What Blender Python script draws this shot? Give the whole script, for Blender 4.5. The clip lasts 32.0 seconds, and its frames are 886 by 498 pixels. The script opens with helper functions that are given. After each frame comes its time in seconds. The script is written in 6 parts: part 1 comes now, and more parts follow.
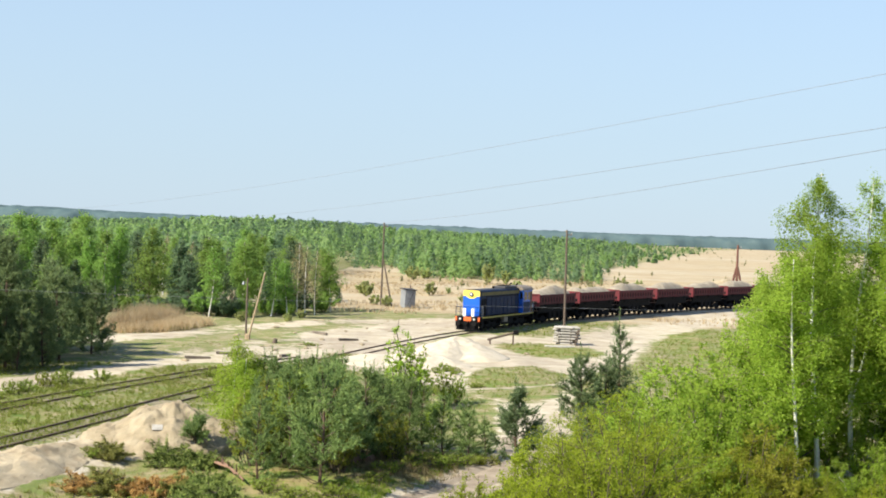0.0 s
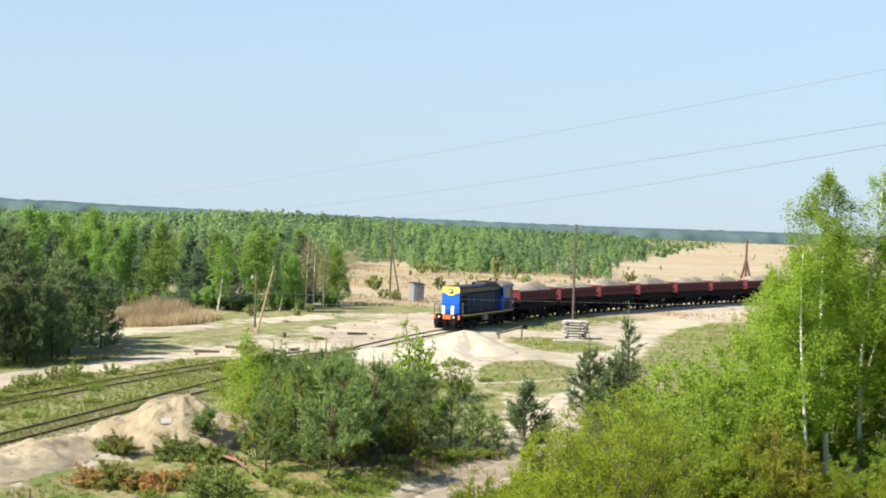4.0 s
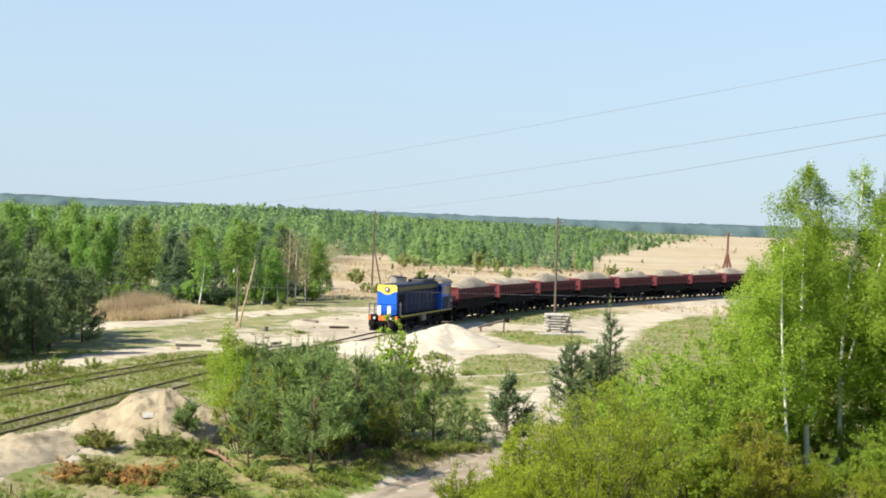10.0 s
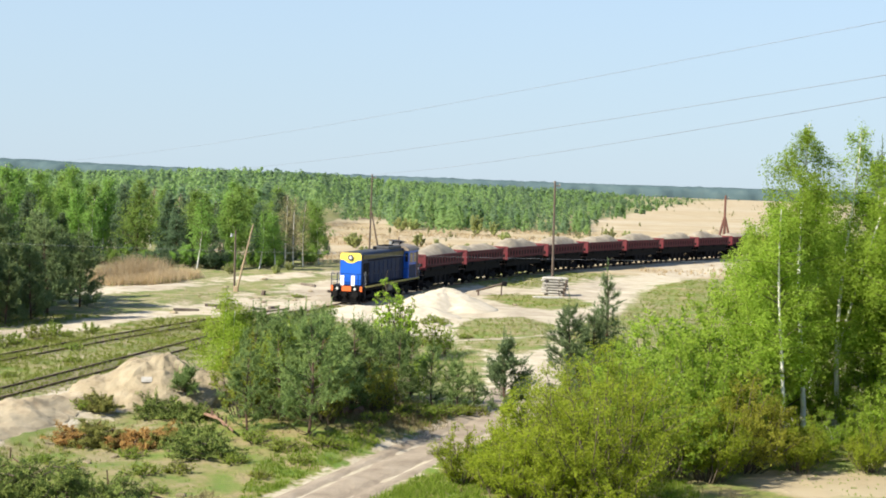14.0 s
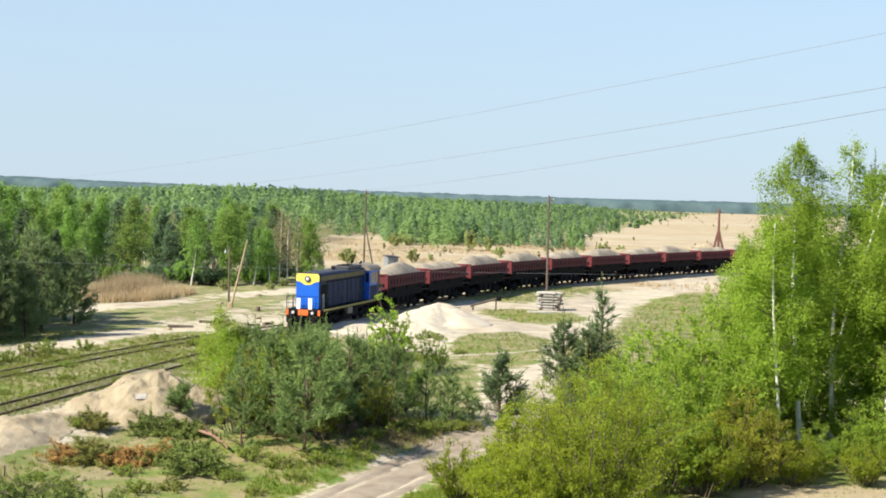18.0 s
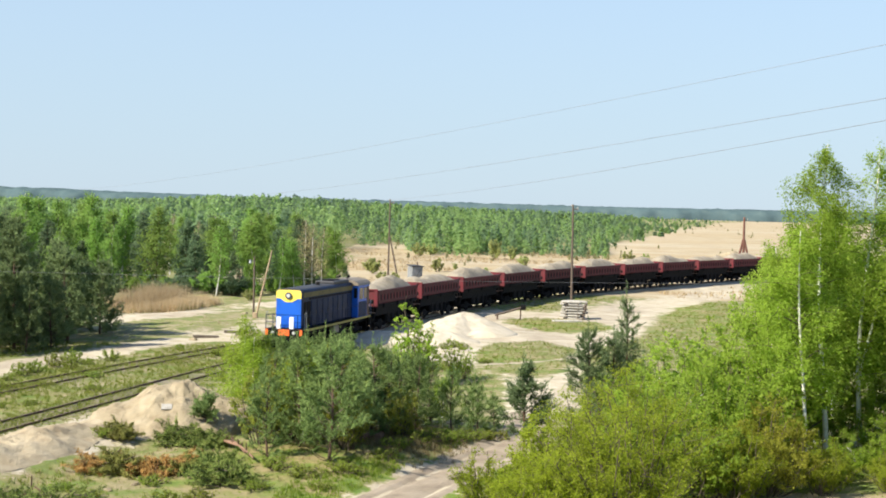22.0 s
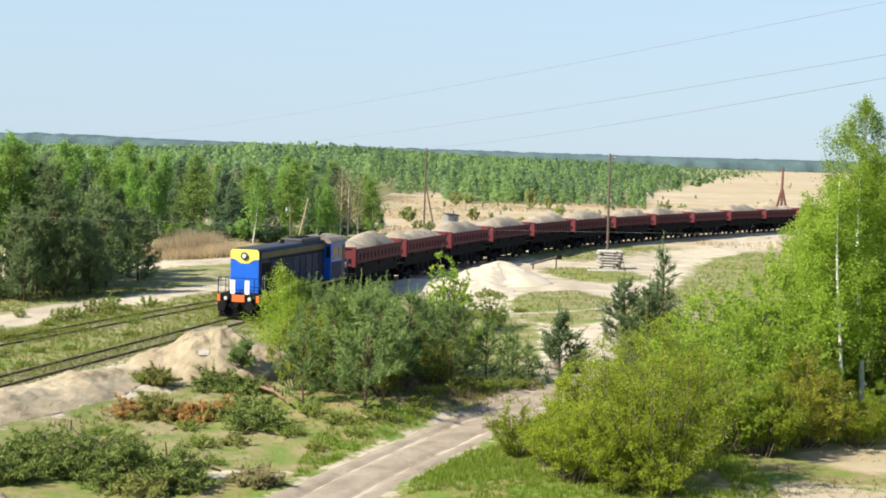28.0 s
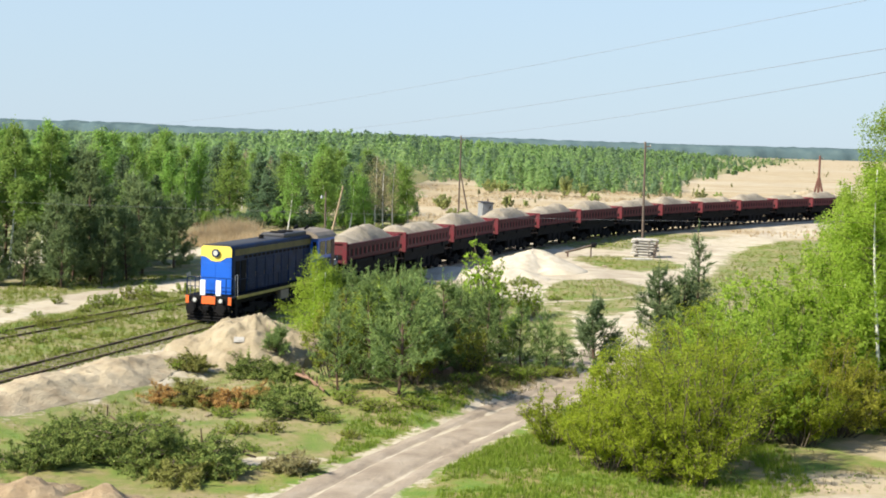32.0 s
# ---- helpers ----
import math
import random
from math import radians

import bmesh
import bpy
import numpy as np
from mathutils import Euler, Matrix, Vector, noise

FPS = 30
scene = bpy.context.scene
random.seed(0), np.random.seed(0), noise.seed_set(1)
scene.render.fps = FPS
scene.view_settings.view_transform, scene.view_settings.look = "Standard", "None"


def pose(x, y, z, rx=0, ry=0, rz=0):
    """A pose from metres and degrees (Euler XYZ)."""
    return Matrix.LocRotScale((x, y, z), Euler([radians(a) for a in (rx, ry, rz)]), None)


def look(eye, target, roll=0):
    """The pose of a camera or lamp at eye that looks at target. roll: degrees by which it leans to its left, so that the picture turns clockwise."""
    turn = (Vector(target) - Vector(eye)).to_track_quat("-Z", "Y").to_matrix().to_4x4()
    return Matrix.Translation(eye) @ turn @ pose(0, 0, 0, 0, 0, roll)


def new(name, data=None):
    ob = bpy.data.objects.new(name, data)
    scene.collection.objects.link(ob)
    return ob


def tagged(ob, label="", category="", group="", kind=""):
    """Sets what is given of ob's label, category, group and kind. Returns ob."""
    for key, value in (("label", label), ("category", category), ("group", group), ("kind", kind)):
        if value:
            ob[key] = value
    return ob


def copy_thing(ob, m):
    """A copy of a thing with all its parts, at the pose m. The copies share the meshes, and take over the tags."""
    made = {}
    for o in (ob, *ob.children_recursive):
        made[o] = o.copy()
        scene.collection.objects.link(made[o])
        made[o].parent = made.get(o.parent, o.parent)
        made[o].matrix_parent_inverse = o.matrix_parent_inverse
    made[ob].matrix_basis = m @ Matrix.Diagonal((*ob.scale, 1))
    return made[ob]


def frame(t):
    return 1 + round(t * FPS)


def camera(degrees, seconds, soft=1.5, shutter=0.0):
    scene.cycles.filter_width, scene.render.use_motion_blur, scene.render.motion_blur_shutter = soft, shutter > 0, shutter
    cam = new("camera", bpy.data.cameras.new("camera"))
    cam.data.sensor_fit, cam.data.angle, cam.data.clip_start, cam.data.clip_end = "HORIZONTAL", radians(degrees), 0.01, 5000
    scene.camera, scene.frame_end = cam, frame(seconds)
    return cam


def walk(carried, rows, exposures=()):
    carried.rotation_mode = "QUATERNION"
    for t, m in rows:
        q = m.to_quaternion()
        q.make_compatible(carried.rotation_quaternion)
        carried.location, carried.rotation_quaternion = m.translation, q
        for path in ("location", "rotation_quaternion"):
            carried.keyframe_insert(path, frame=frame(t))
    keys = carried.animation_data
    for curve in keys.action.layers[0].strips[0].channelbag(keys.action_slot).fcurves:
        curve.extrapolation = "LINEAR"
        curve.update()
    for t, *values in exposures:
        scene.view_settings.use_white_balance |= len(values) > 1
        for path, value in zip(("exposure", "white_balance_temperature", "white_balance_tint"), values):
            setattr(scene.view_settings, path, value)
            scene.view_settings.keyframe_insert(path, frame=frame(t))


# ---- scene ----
EYE = Vector((0, 0, 10.8))


def aim(yaw, pitch, roll):
    """A camera pose on the fixed stand: degrees to the left, up, and of lean."""
    a, p = radians(yaw), radians(pitch)
    ahead = Vector((-math.sin(a) * math.cos(p), math.cos(a) * math.cos(p), math.sin(p)))
    return look(EYE, EYE + ahead * 10, roll)


cam = camera(34.82, 32.0, soft=1.85)
walk(cam, [(t, aim(y, p, r)) for t, y, p, r in [
    (0, -0.222, -0.793, 2.132), (0.5, -0.312, -0.923, 2.040), (1, -0.196, -0.926, 2.026), (1.5, -0.072, -0.887, 2.011), (2, -0.054, -0.812, 1.844),
    (2.5, -0.078, -0.899, 1.753), (3, 0.008, -0.774, 1.813), (3.5, 0.167, -0.744, 1.867), (4, 0.121, -1.048, 2.139), (4.5, -0.124, -1.531, 2.427),
    (6.5, -0.324, -1.891, 2.584), (7, -0.437, -1.821, 2.515), (7.5, -0.483, -1.670, 2.474), (8, -0.510, -1.631, 2.457), (8.5, -0.534, -1.442, 2.147),
    (9, -0.185, -1.259, 2.354), (9.5, -0.473, -1.136, 2.242), (10, -0.618, -1.282, 2.081), (10.5, -0.644, -1.236, 2.133), (11, -0.555, -1.331, 1.939),
    (11.5, -0.582, -1.917, 1.933), (12, -0.739, -2.359, 2.074), (12.5, -0.707, -2.701, 2.072), (13, -0.738, -2.800, 2.004), (13.5, -0.680, -2.726, 1.977),
    (14, -0.772, -2.744, 1.939), (14.5, -0.748, -2.834, 2.043), (16.5, -0.347, -2.830, 1.797), (17, -0.229, -2.817, 1.652), (17.5, -0.483, -2.319, 1.686),
    (18, -0.985, -2.122, 1.660), (18.5, -1.051, -2.310, 1.703), (19, -0.852, -2.507, 1.818), (19.5, -0.701, -2.631, 1.892), (20, -0.541, -2.568, 1.854),
    (20.5, -0.483, -2.531, 1.696), (21, -0.334, -2.398, 1.676), (21.5, -0.468, -2.179, 1.543), (22, 0.007, -1.769, 1.372), (22.5, -0.796, -1.651, 1.240),
    (23, -1.142, -1.599, 1.245), (23.5, -0.924, -1.807, 1.521), (24, -0.730, -1.979, 1.609), (24.5, -0.314, -2.160, 1.556), (25, -0.022, -3.241, 1.943),
    (25.5, 0.260, -3.691, 1.741), (27.5, 1.183, -3.808, 1.654), (28, 1.410, -3.889, 1.653), (28.5, 1.547, -3.934, 1.753), (29, 1.764, -3.897, 1.820),
    (29.5, 2.110, -3.827, 1.714), (30, 2.338, -3.786, 1.616), (30.5, 2.416, -4.073, 1.664), (31, 2.513, -4.309, 1.734), (31.5, 2.551, -4.360, 1.732),
    (32, 2.794, -4.419, 1.700),
]])

# ---------------------------------------------------------------- light
SUN_AZ, SUN_EL = math.atan2(-0.86, -0.51), radians(41)
to_sun = Vector((math.sin(SUN_AZ) * math.cos(SUN_EL), math.cos(SUN_AZ) * math.cos(SUN_EL), math.sin(SUN_EL)))
world = bpy.data.worlds.new("sky")
scene.world = world
world.use_nodes = True
wn = world.node_tree
sky = wn.nodes.new("ShaderNodeTexSky")
sky.sky_type, sky.sun_disc = "NISHITA", False
sky.sun_elevation, sky.sun_rotation = SUN_EL, SUN_AZ
sky.altitude, sky.air_density, sky.dust_density, sky.ozone_density = 120, 0.9, 0.25, 2.2
# a veil of bright haze low over the land
way = wn.nodes.new("ShaderNodeTexCoord")
split = wn.nodes.new("ShaderNodeSeparateXYZ")
veil = wn.nodes.new("ShaderNodeMapRange")
veil.interpolation_type = "SMOOTHSTEP"
for k, v in ((1, 0.0), (2, 0.5), (3, 0.9), (4, 0.0)):
    veil.inputs[k].default_value = v
haze = wn.nodes.new("ShaderNodeMix")
haze.data_type = "RGBA"
haze.inputs[7].default_value = (2.52, 3.23, 3.92, 1)
wn.links.new(way.outputs["Generated"], split.inputs[0])
wn.links.new(split.outputs[2], veil.inputs[0])
wn.links.new(veil.outputs[0], haze.inputs[0])
wn.links.new(sky.outputs[0], haze.inputs[6])
wn.links.new(haze.outputs[2], wn.nodes["Background"].inputs[0])
wn.nodes["Background"].inputs[1].default_value = 0.105
sun = new("sun", bpy.data.lights.new("sun", "SUN"))
sun.data.energy, sun.data.angle, sun.data.color = 5.0, radians(0.6), (1.0, 0.93, 0.79)
sun.matrix_world = look(to_sun * 100, (0, 0, 0))
scene.view_settings.exposure = 1.0

# ---------------------------------------------------------------- mesh helpers
RNG = np.random.default_rng(7)


def quick_mesh(name, V, F, mats, smooth=False, index=None):
    """A mesh from an array of places and an array of faces of one size."""
    V, F = np.asarray(V, np.float32), np.asarray(F, np.int32)
    me = bpy.data.meshes.new(name)
    me.vertices.add(len(V))
    me.vertices.foreach_set("co", V.ravel())
    me.loops.add(F.size)
    me.loops.foreach_set("vertex_index", F.ravel())
    me.polygons.add(len(F))
    k = F.shape[1]
    me.polygons.foreach_set("loop_start", np.arange(len(F), dtype=np.int32) * k)
    me.polygons.foreach_set("loop_total", np.full(len(F), k, np.int32))
    for m in (mats if isinstance(mats, (list, tuple)) else [mats]):
        me.materials.append(m)
    if index is not None:
        me.polygons.foreach_set("material_index", np.asarray(index, np.int32))
    me.polygons.foreach_set("use_smooth", np.full(len(F), smooth))
    me.update(calc_edges=True)
    return me


def hang(ob, parent):
    ob.parent = parent
    return ob


def part(name, bm, material, parent=None, label="", smooth=False):
    """Links a bmesh as one mesh object under a thing or a part."""
    me = bpy.data.meshes.new(name)
    if smooth:
        for f in bm.faces:
            f.smooth = True
    bm.to_mesh(me)
    bm.free()
    me.materials.append(material)
    ob = new(name, me)
    ob.parent = parent
    return tagged(ob, label=label)


def again(ob, parent, m):
    """Another part on the same mesh."""
    o = new(ob.name.split(".")[0], ob.data)
    o.parent = parent
    o.matrix_basis = m
    return o


def box(bm, x0, x1, y0, y1, z0, z1, bevel=0.0, seg=1):
    c = Matrix.Translation(((x0 + x1) / 2, (y0 + y1) / 2, (z0 + z1) / 2)) @ Matrix.Diagonal((x1 - x0, y1 - y0, z1 - z0, 1))
    made = bmesh.ops.create_cube(bm, size=1, matrix=c)["verts"]
    if bevel:
        edges = list({e for v in made for e in v.link_edges})
        bmesh.ops.bevel(bm, geom=edges, offset=bevel, segments=seg, affect="EDGES", profile=0.6)
    return bm


def rod(bm, a, b, r0, r1=None, n=8):
    """A tapered round bar from a to b."""
    a, b = Vector(a), Vector(b)
    d = b - a
    m = Matrix.Translation((a + b) / 2) @ d.to_track_quat("Z", "Y").to_matrix().to_4x4()
    bmesh.ops.create_cone(bm, cap_ends=True, segments=n, radius1=r0, radius2=r0 if r1 is None else r1, depth=d.length, matrix=m)
    return bm


def prism(bm, outline, x0, x1):
    """An outline of (y, z) drawn out along x."""
    a = [bm.verts.new((x0, y, z)) for y, z in outline]
    b = [bm.verts.new((x1, y, z)) for y, z in outline]
    n = len(outline)
    bm.faces.new(a), bm.faces.new(b[::-1])
    for i in range(n):
        bm.faces.new((a[i], b[i], b[(i + 1) % n], a[(i + 1) % n]))
    bmesh.ops.recalc_face_normals(bm, faces=bm.faces[:])
    return bm


def blank(name, m=None):
    ob = new(name)
    if m is not None:
        ob.matrix_basis = m
    return ob


def fbm(x, y, scale, seed=0.0, octaves=3):
    """Smooth noise over arrays, about -1 to 1, from sums of turned waves."""
    out, amp, tot = 0.0, 1.0, 0.0
    for k in range(octaves):
        for j in range(3):
            a = 1.3 * j + 0.7 * k + seed
            fx = (x * math.cos(a) + y * math.sin(a)) * (2 ** k) / scale * (1 + 0.21 * j)
            fy = (-x * math.sin(a) + y * math.cos(a)) * (2 ** k) / scale * (0.9 + 0.17 * j)
            out = out + amp * np.sin(fx + seed * 3.1 + 1.7 * np.sin(fy * 0.8 + j + seed))
            tot += amp * 0.75
        amp *= 0.55
    return out / tot


# ---------------------------------------------------------------- materials
def nodes_of(name):
    mat = bpy.data.materials.new(name)
    mat.use_nodes = True
    nt = mat.node_tree
    return mat, nt, nt.nodes["Principled BSDF"]


def ramp(nt, fac, stops):
    r = nt.nodes.new("ShaderNodeValToRGB")
    while len(r.color_ramp.elements) < len(stops):
        r.color_ramp.elements.new(0.5)
    for e, (p, c) in zip(r.color_ramp.elements, stops):
        e.position, e.color = p, (*c, 1)
    nt.links.new(fac, r.inputs[0])
    return r.outputs[0]


def noise_of(nt, scale, detail=5.0, rough=0.6, stretch=None, local=True):
    tc = nt.nodes.new("ShaderNodeTexCoord")
    n = nt.nodes.new("ShaderNodeTexNoise")
    n.inputs["Scale"].default_value, n.inputs["Detail"].default_value, n.inputs["Roughness"].default_value = scale, detail, rough
    vec = tc.outputs["Object"]
    if not local:
        vec = nt.nodes.new("ShaderNodeNewGeometry").outputs["Position"]
    if stretch:
        m = nt.nodes.new("ShaderNodeMapping")
        m.inputs["Scale"].default_value = stretch
        nt.links.new(vec, m.inputs[0])
        vec = m.outputs[0]
    nt.links.new(vec, n.inputs["Vector"])
    return n.outputs["Fac"]


def mix(nt, fac, a, b, mode="MIX"):
    n = nt.nodes.new("ShaderNodeMix")
    n.data_type, n.blend_type = "RGBA", mode
    for sock, v in ((n.inputs[0], fac), (n.inputs[6], a), (n.inputs[7], b)):
        if isinstance(v, (int, float)):
            sock.default_value = v
        elif isinstance(v, tuple):
            sock.default_value = (*v, 1)
        else:
            nt.links.new(v, sock)
    return n.outputs[2]


def calc(nt, op, a, b=0.0, clamp=False):
    n = nt.nodes.new("ShaderNodeMath")
    n.operation, n.use_clamp = op, clamp
    for sock, v in zip(n.inputs, (a, b)):
        if isinstance(v, (int, float)):
            sock.default_value = v
        else:
            nt.links.new(v, sock)
    return n.outputs[0]


def bump(nt, bsdf, height, strength=0.4, dist=0.05):
    b = nt.nodes.new("ShaderNodeBump")
    b.inputs["Strength"].default_value, b.inputs["Distance"].default_value = strength, dist
    nt.links.new(height, b.inputs["Height"])
    nt.links.new(b.outputs[0], bsdf.inputs["Normal"])


def worn(name, base, dirt, scale=2.0, rough=0.6, metal=0.0, cover=0.5, relief=0.15, dist=0.01, stretch=None, vary=0.0, spec=0.5):
    """Paint, wood, concrete or metal: a base colour with broken-up dirt at two scales and fine relief."""
    mat, nt, bsdf = nodes_of(name)
    big, small = noise_of(nt, scale, stretch=stretch), noise_of(nt, scale * 9, stretch=stretch)
    both = calc(nt, "ADD", calc(nt, "MULTIPLY", big, 0.65), calc(nt, "MULTIPLY", small, 0.35))
    lo = max(0.02, 0.62 - 0.45 * cover)
    col = ramp(nt, both, [(lo, base), (min(0.98, lo + 0.28), dirt)])
    if vary:
        info = nt.nodes.new("ShaderNodeObjectInfo")
        k = calc(nt, "ADD", calc(nt, "MULTIPLY", info.outputs["Random"], vary), 1 - vary / 2)
        hs = nt.nodes.new("ShaderNodeHueSaturation")
        nt.links.new(col, hs.inputs["Color"])
        nt.links.new(k, hs.inputs["Value"])
        col = hs.outputs[0]
    nt.links.new(col, bsdf.inputs["Base Color"])
    bsdf.inputs["Roughness"].default_value, bsdf.inputs["Metallic"].default_value = rough, metal
    bsdf.inputs["Specular IOR Level"].default_value = spec
    bump(nt, bsdf, small, relief, dist)
    return mat


def leafy(name, dark, mid, light, thin=0.35, hue=0.0, grain=0.75, patch=0.9):
    """Foliage: every leaf takes its own tone, some light passes through."""
    mat, nt, bsdf = nodes_of(name)
    geo = nt.nodes.new("ShaderNodeNewGeometry")
    info = nt.nodes.new("ShaderNodeObjectInfo")
    r = calc(nt, "ADD", calc(nt, "MULTIPLY", geo.outputs["Random Per Island"], grain), calc(nt, "MULTIPLY", noise_of(nt, patch, 2.0), 1 - grain))
    col = ramp(nt, r, [(0.12, dark), (0.5, mid), (0.9, light)])
    hs = nt.nodes.new("ShaderNodeHueSaturation")
    nt.links.new(col, hs.inputs["Color"])
    nt.links.new(calc(nt, "ADD", calc(nt, "MULTIPLY", info.outputs["Random"], hue), 0.5 - hue / 2), hs.inputs["Hue"])
    nt.links.new(calc(nt, "ADD", calc(nt, "MULTIPLY", info.outputs["Random"], 0.3), 0.85), hs.inputs["Value"])
    nt.nodes.remove(bsdf)
    d, t, mx = nt.nodes.new("ShaderNodeBsdfDiffuse"), nt.nodes.new("ShaderNodeBsdfTranslucent"), nt.nodes.new("ShaderNodeMixShader")
    for s in (d, t):
        nt.links.new(hs.outputs[0], s.inputs[0])
    mx.inputs[0].default_value = thin
    nt.links.new(d.outputs[0], mx.inputs[1]), nt.links.new(t.outputs[0], mx.inputs[2])
    nt.links.new(mx.outputs[0], nt.nodes["Material Output"].inputs[0])
    return mat


def sand_like(name, a, b, c, scale=1.2, relief=0.5):
    mat, nt, bsdf = nodes_of(name)
    big, fine = noise_of(nt, scale, 6), noise_of(nt, scale * 14, 4)
    col = ramp(nt, big, [(0.3, a), (0.5, b), (0.72, c)])
    col = mix(nt, calc(nt, "MULTIPLY", fine, 0.45), col, a)
    nt.links.new(col, bsdf.inputs["Base Color"])
    bsdf.inputs["Roughness"].default_value = 0.95
    bump(nt, bsdf, calc(nt, "ADD", big, calc(nt, "MULTIPLY", fine, 0.4)), relief, 0.12)
    return mat


M = {}
M["sand"] = sand_like("pale_sand", (0.22, 0.17, 0.1), (0.34, 0.28, 0.18), (0.42, 0.36, 0.25), 1.2, 1.0)
M["white_sand"] = sand_like("washed_sand", (0.4, 0.345, 0.255), (0.49, 0.43, 0.33), (0.55, 0.49, 0.39))
M["bank_sand"] = sand_like("dug_sand", (0.25, 0.19, 0.115), (0.41, 0.34, 0.225), (0.5, 0.425, 0.295), 0.9, 1.0)
M["track_dirt"] = sand_like("packed_track_dirt", (0.2, 0.155, 0.11), (0.3, 0.245, 0.18), (0.385, 0.325, 0.25), 0.8, 0.9)
M["soil"] = sand_like("brown_soil", (0.2, 0.14, 0.08), (0.33, 0.24, 0.14), (0.43, 0.335, 0.21), 1.6, 1.0)
M["load"] = sand_like("damp_sand", (0.22, 0.185, 0.13), (0.31, 0.265, 0.195), (0.38, 0.335, 0.26), 1.1, 1.0)
# near-black, to paint in the shade of the pockets between wagon ribs
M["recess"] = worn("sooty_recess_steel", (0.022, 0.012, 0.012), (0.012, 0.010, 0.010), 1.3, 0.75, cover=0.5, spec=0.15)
M["red"] = worn("red_oxide_paint", (0.1, 0.014, 0.02), (0.055, 0.022, 0.022), 1.3, 0.7, cover=0.5, vary=0.4, spec=0.25)
M["rib"] = worn("dusty_red_paint", (0.135, 0.019, 0.026), (0.08, 0.03, 0.029), 2.5, 0.65, cover=0.4, spec=0.25)
# black steel, set deeper so its colour holds the shade under the wagons
M["black"] = worn("sooty_black_steel", (0.006, 0.006, 0.007), (0.016, 0.014, 0.013), 2.0, 0.8, cover=0.4, spec=0.12)
M["steel"] = worn("bare_steel", (0.18, 0.17, 0.16), (0.09, 0.06, 0.045), 3.0, 0.45, 0.8)
M["rust"] = worn("rusty_steel", (0.14, 0.085, 0.06), (0.07, 0.05, 0.038), 5.0, 0.8, 0.2)
M["blue"] = worn("blue_enamel", (0.006, 0.10, 0.52), (0.01, 0.06, 0.28), 0.9, 0.38, cover=0.25, relief=0.05)
M["yellow"] = worn("yellow_enamel", (0.78, 0.6, 0.1), (0.45, 0.36, 0.1), 1.2, 0.42, cover=0.25, relief=0.05)
M["orange"] = worn("orange_paint", (0.75, 0.13, 0.02), (0.35, 0.08, 0.03), 2.0, 0.5, cover=0.3)
M["white"] = worn("white_paint", (0.8, 0.8, 0.77), (0.55, 0.53, 0.48), 3.0, 0.5, cover=0.25)
# panel blue darkened so the colour carries the shade of the hood side
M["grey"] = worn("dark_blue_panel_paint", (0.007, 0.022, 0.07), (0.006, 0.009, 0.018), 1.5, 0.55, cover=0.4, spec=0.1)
# yellow with the hood stripe's shade mixed into its colour
M["olive"] = worn("sooty_yellow_paint", (0.13, 0.11, 0.035), (0.06, 0.052, 0.025), 1.2, 0.6, cover=0.45, spec=0.25)
M["pale_wood"] = worn("peeled_grey_wood", (0.42, 0.32, 0.2), (0.25, 0.18, 0.11), 3.0, 0.85, cover=0.5, stretch=(6, 6, 0.5))
# hood blue taken near black to paint in its shaded side
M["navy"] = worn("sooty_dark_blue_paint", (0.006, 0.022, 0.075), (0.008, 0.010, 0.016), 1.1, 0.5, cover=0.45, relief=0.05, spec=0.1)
M["sill"] = worn("dulled_yellow_sill_paint", (0.34, 0.29, 0.07), (0.14, 0.12, 0.05), 1.4, 0.6, cover=0.4, spec=0.25)
M["brown"] = worn("rusty_brown_door_paint", (0.11, 0.06, 0.045), (0.06, 0.045, 0.04), 1.6, 0.6, cover=0.5, spec=0.25)
M["roof"] = worn("dusty_roof", (0.022, 0.023, 0.028), (0.055, 0.052, 0.05), 1.2, 0.6, cover=0.5)
M["tan"] = worn("faded_roof_paint", (0.22, 0.18, 0.13), (0.13, 0.11, 0.09), 1.5, 0.6, cover=0.5)
M["glass"] = worn("dark_glass", (0.012, 0.014, 0.016), (0.03, 0.03, 0.03), 2.0, 0.12, cover=0.2, relief=0.0)
M["lens"] = worn("lamp_lens", (0.5, 0.5, 0.47), (0.3, 0.3, 0.28), 6.0, 0.15, cover=0.2, relief=0.0)
M["pole"] = worn("weathered_pole_wood", (0.13, 0.095, 0.07), (0.06, 0.045, 0.035), 3.0, 0.85, cover=0.5, stretch=(6, 6, 0.5))
M["red_pole"] = worn("rusty_brown_pole_wood", (0.16, 0.065, 0.045), (0.08, 0.04, 0.03), 3.0, 0.85, cover=0.5, stretch=(6, 6, 0.5))
M["fresh"] = worn("barked_pine_wood", (0.25, 0.145, 0.09), (0.14, 0.08, 0.05), 3.0, 0.8, cover=0.5, stretch=(5, 5, 0.7))
M["sleeper"] = worn("tarred_sleeper", (0.1, 0.08, 0.065), (0.2, 0.165, 0.125), 3.0, 0.9, cover=0.5, vary=0.5)
M["concrete"] = worn("sunbleached_concrete", (0.42, 0.395, 0.35), (0.25, 0.23, 0.2), 2.5, 0.9, cover=0.45, relief=0.3, vary=0.4)
M["zinc"] = worn("galvanised_sheet", (0.3, 0.32, 0.34), (0.2, 0.2, 0.21), 2.0, 0.5, 0.3, cover=0.5)
M["wire"] = worn("dull_cable", (0.2, 0.21, 0.23), (0.28, 0.28, 0.3), 2.0, 0.6, 0.3)
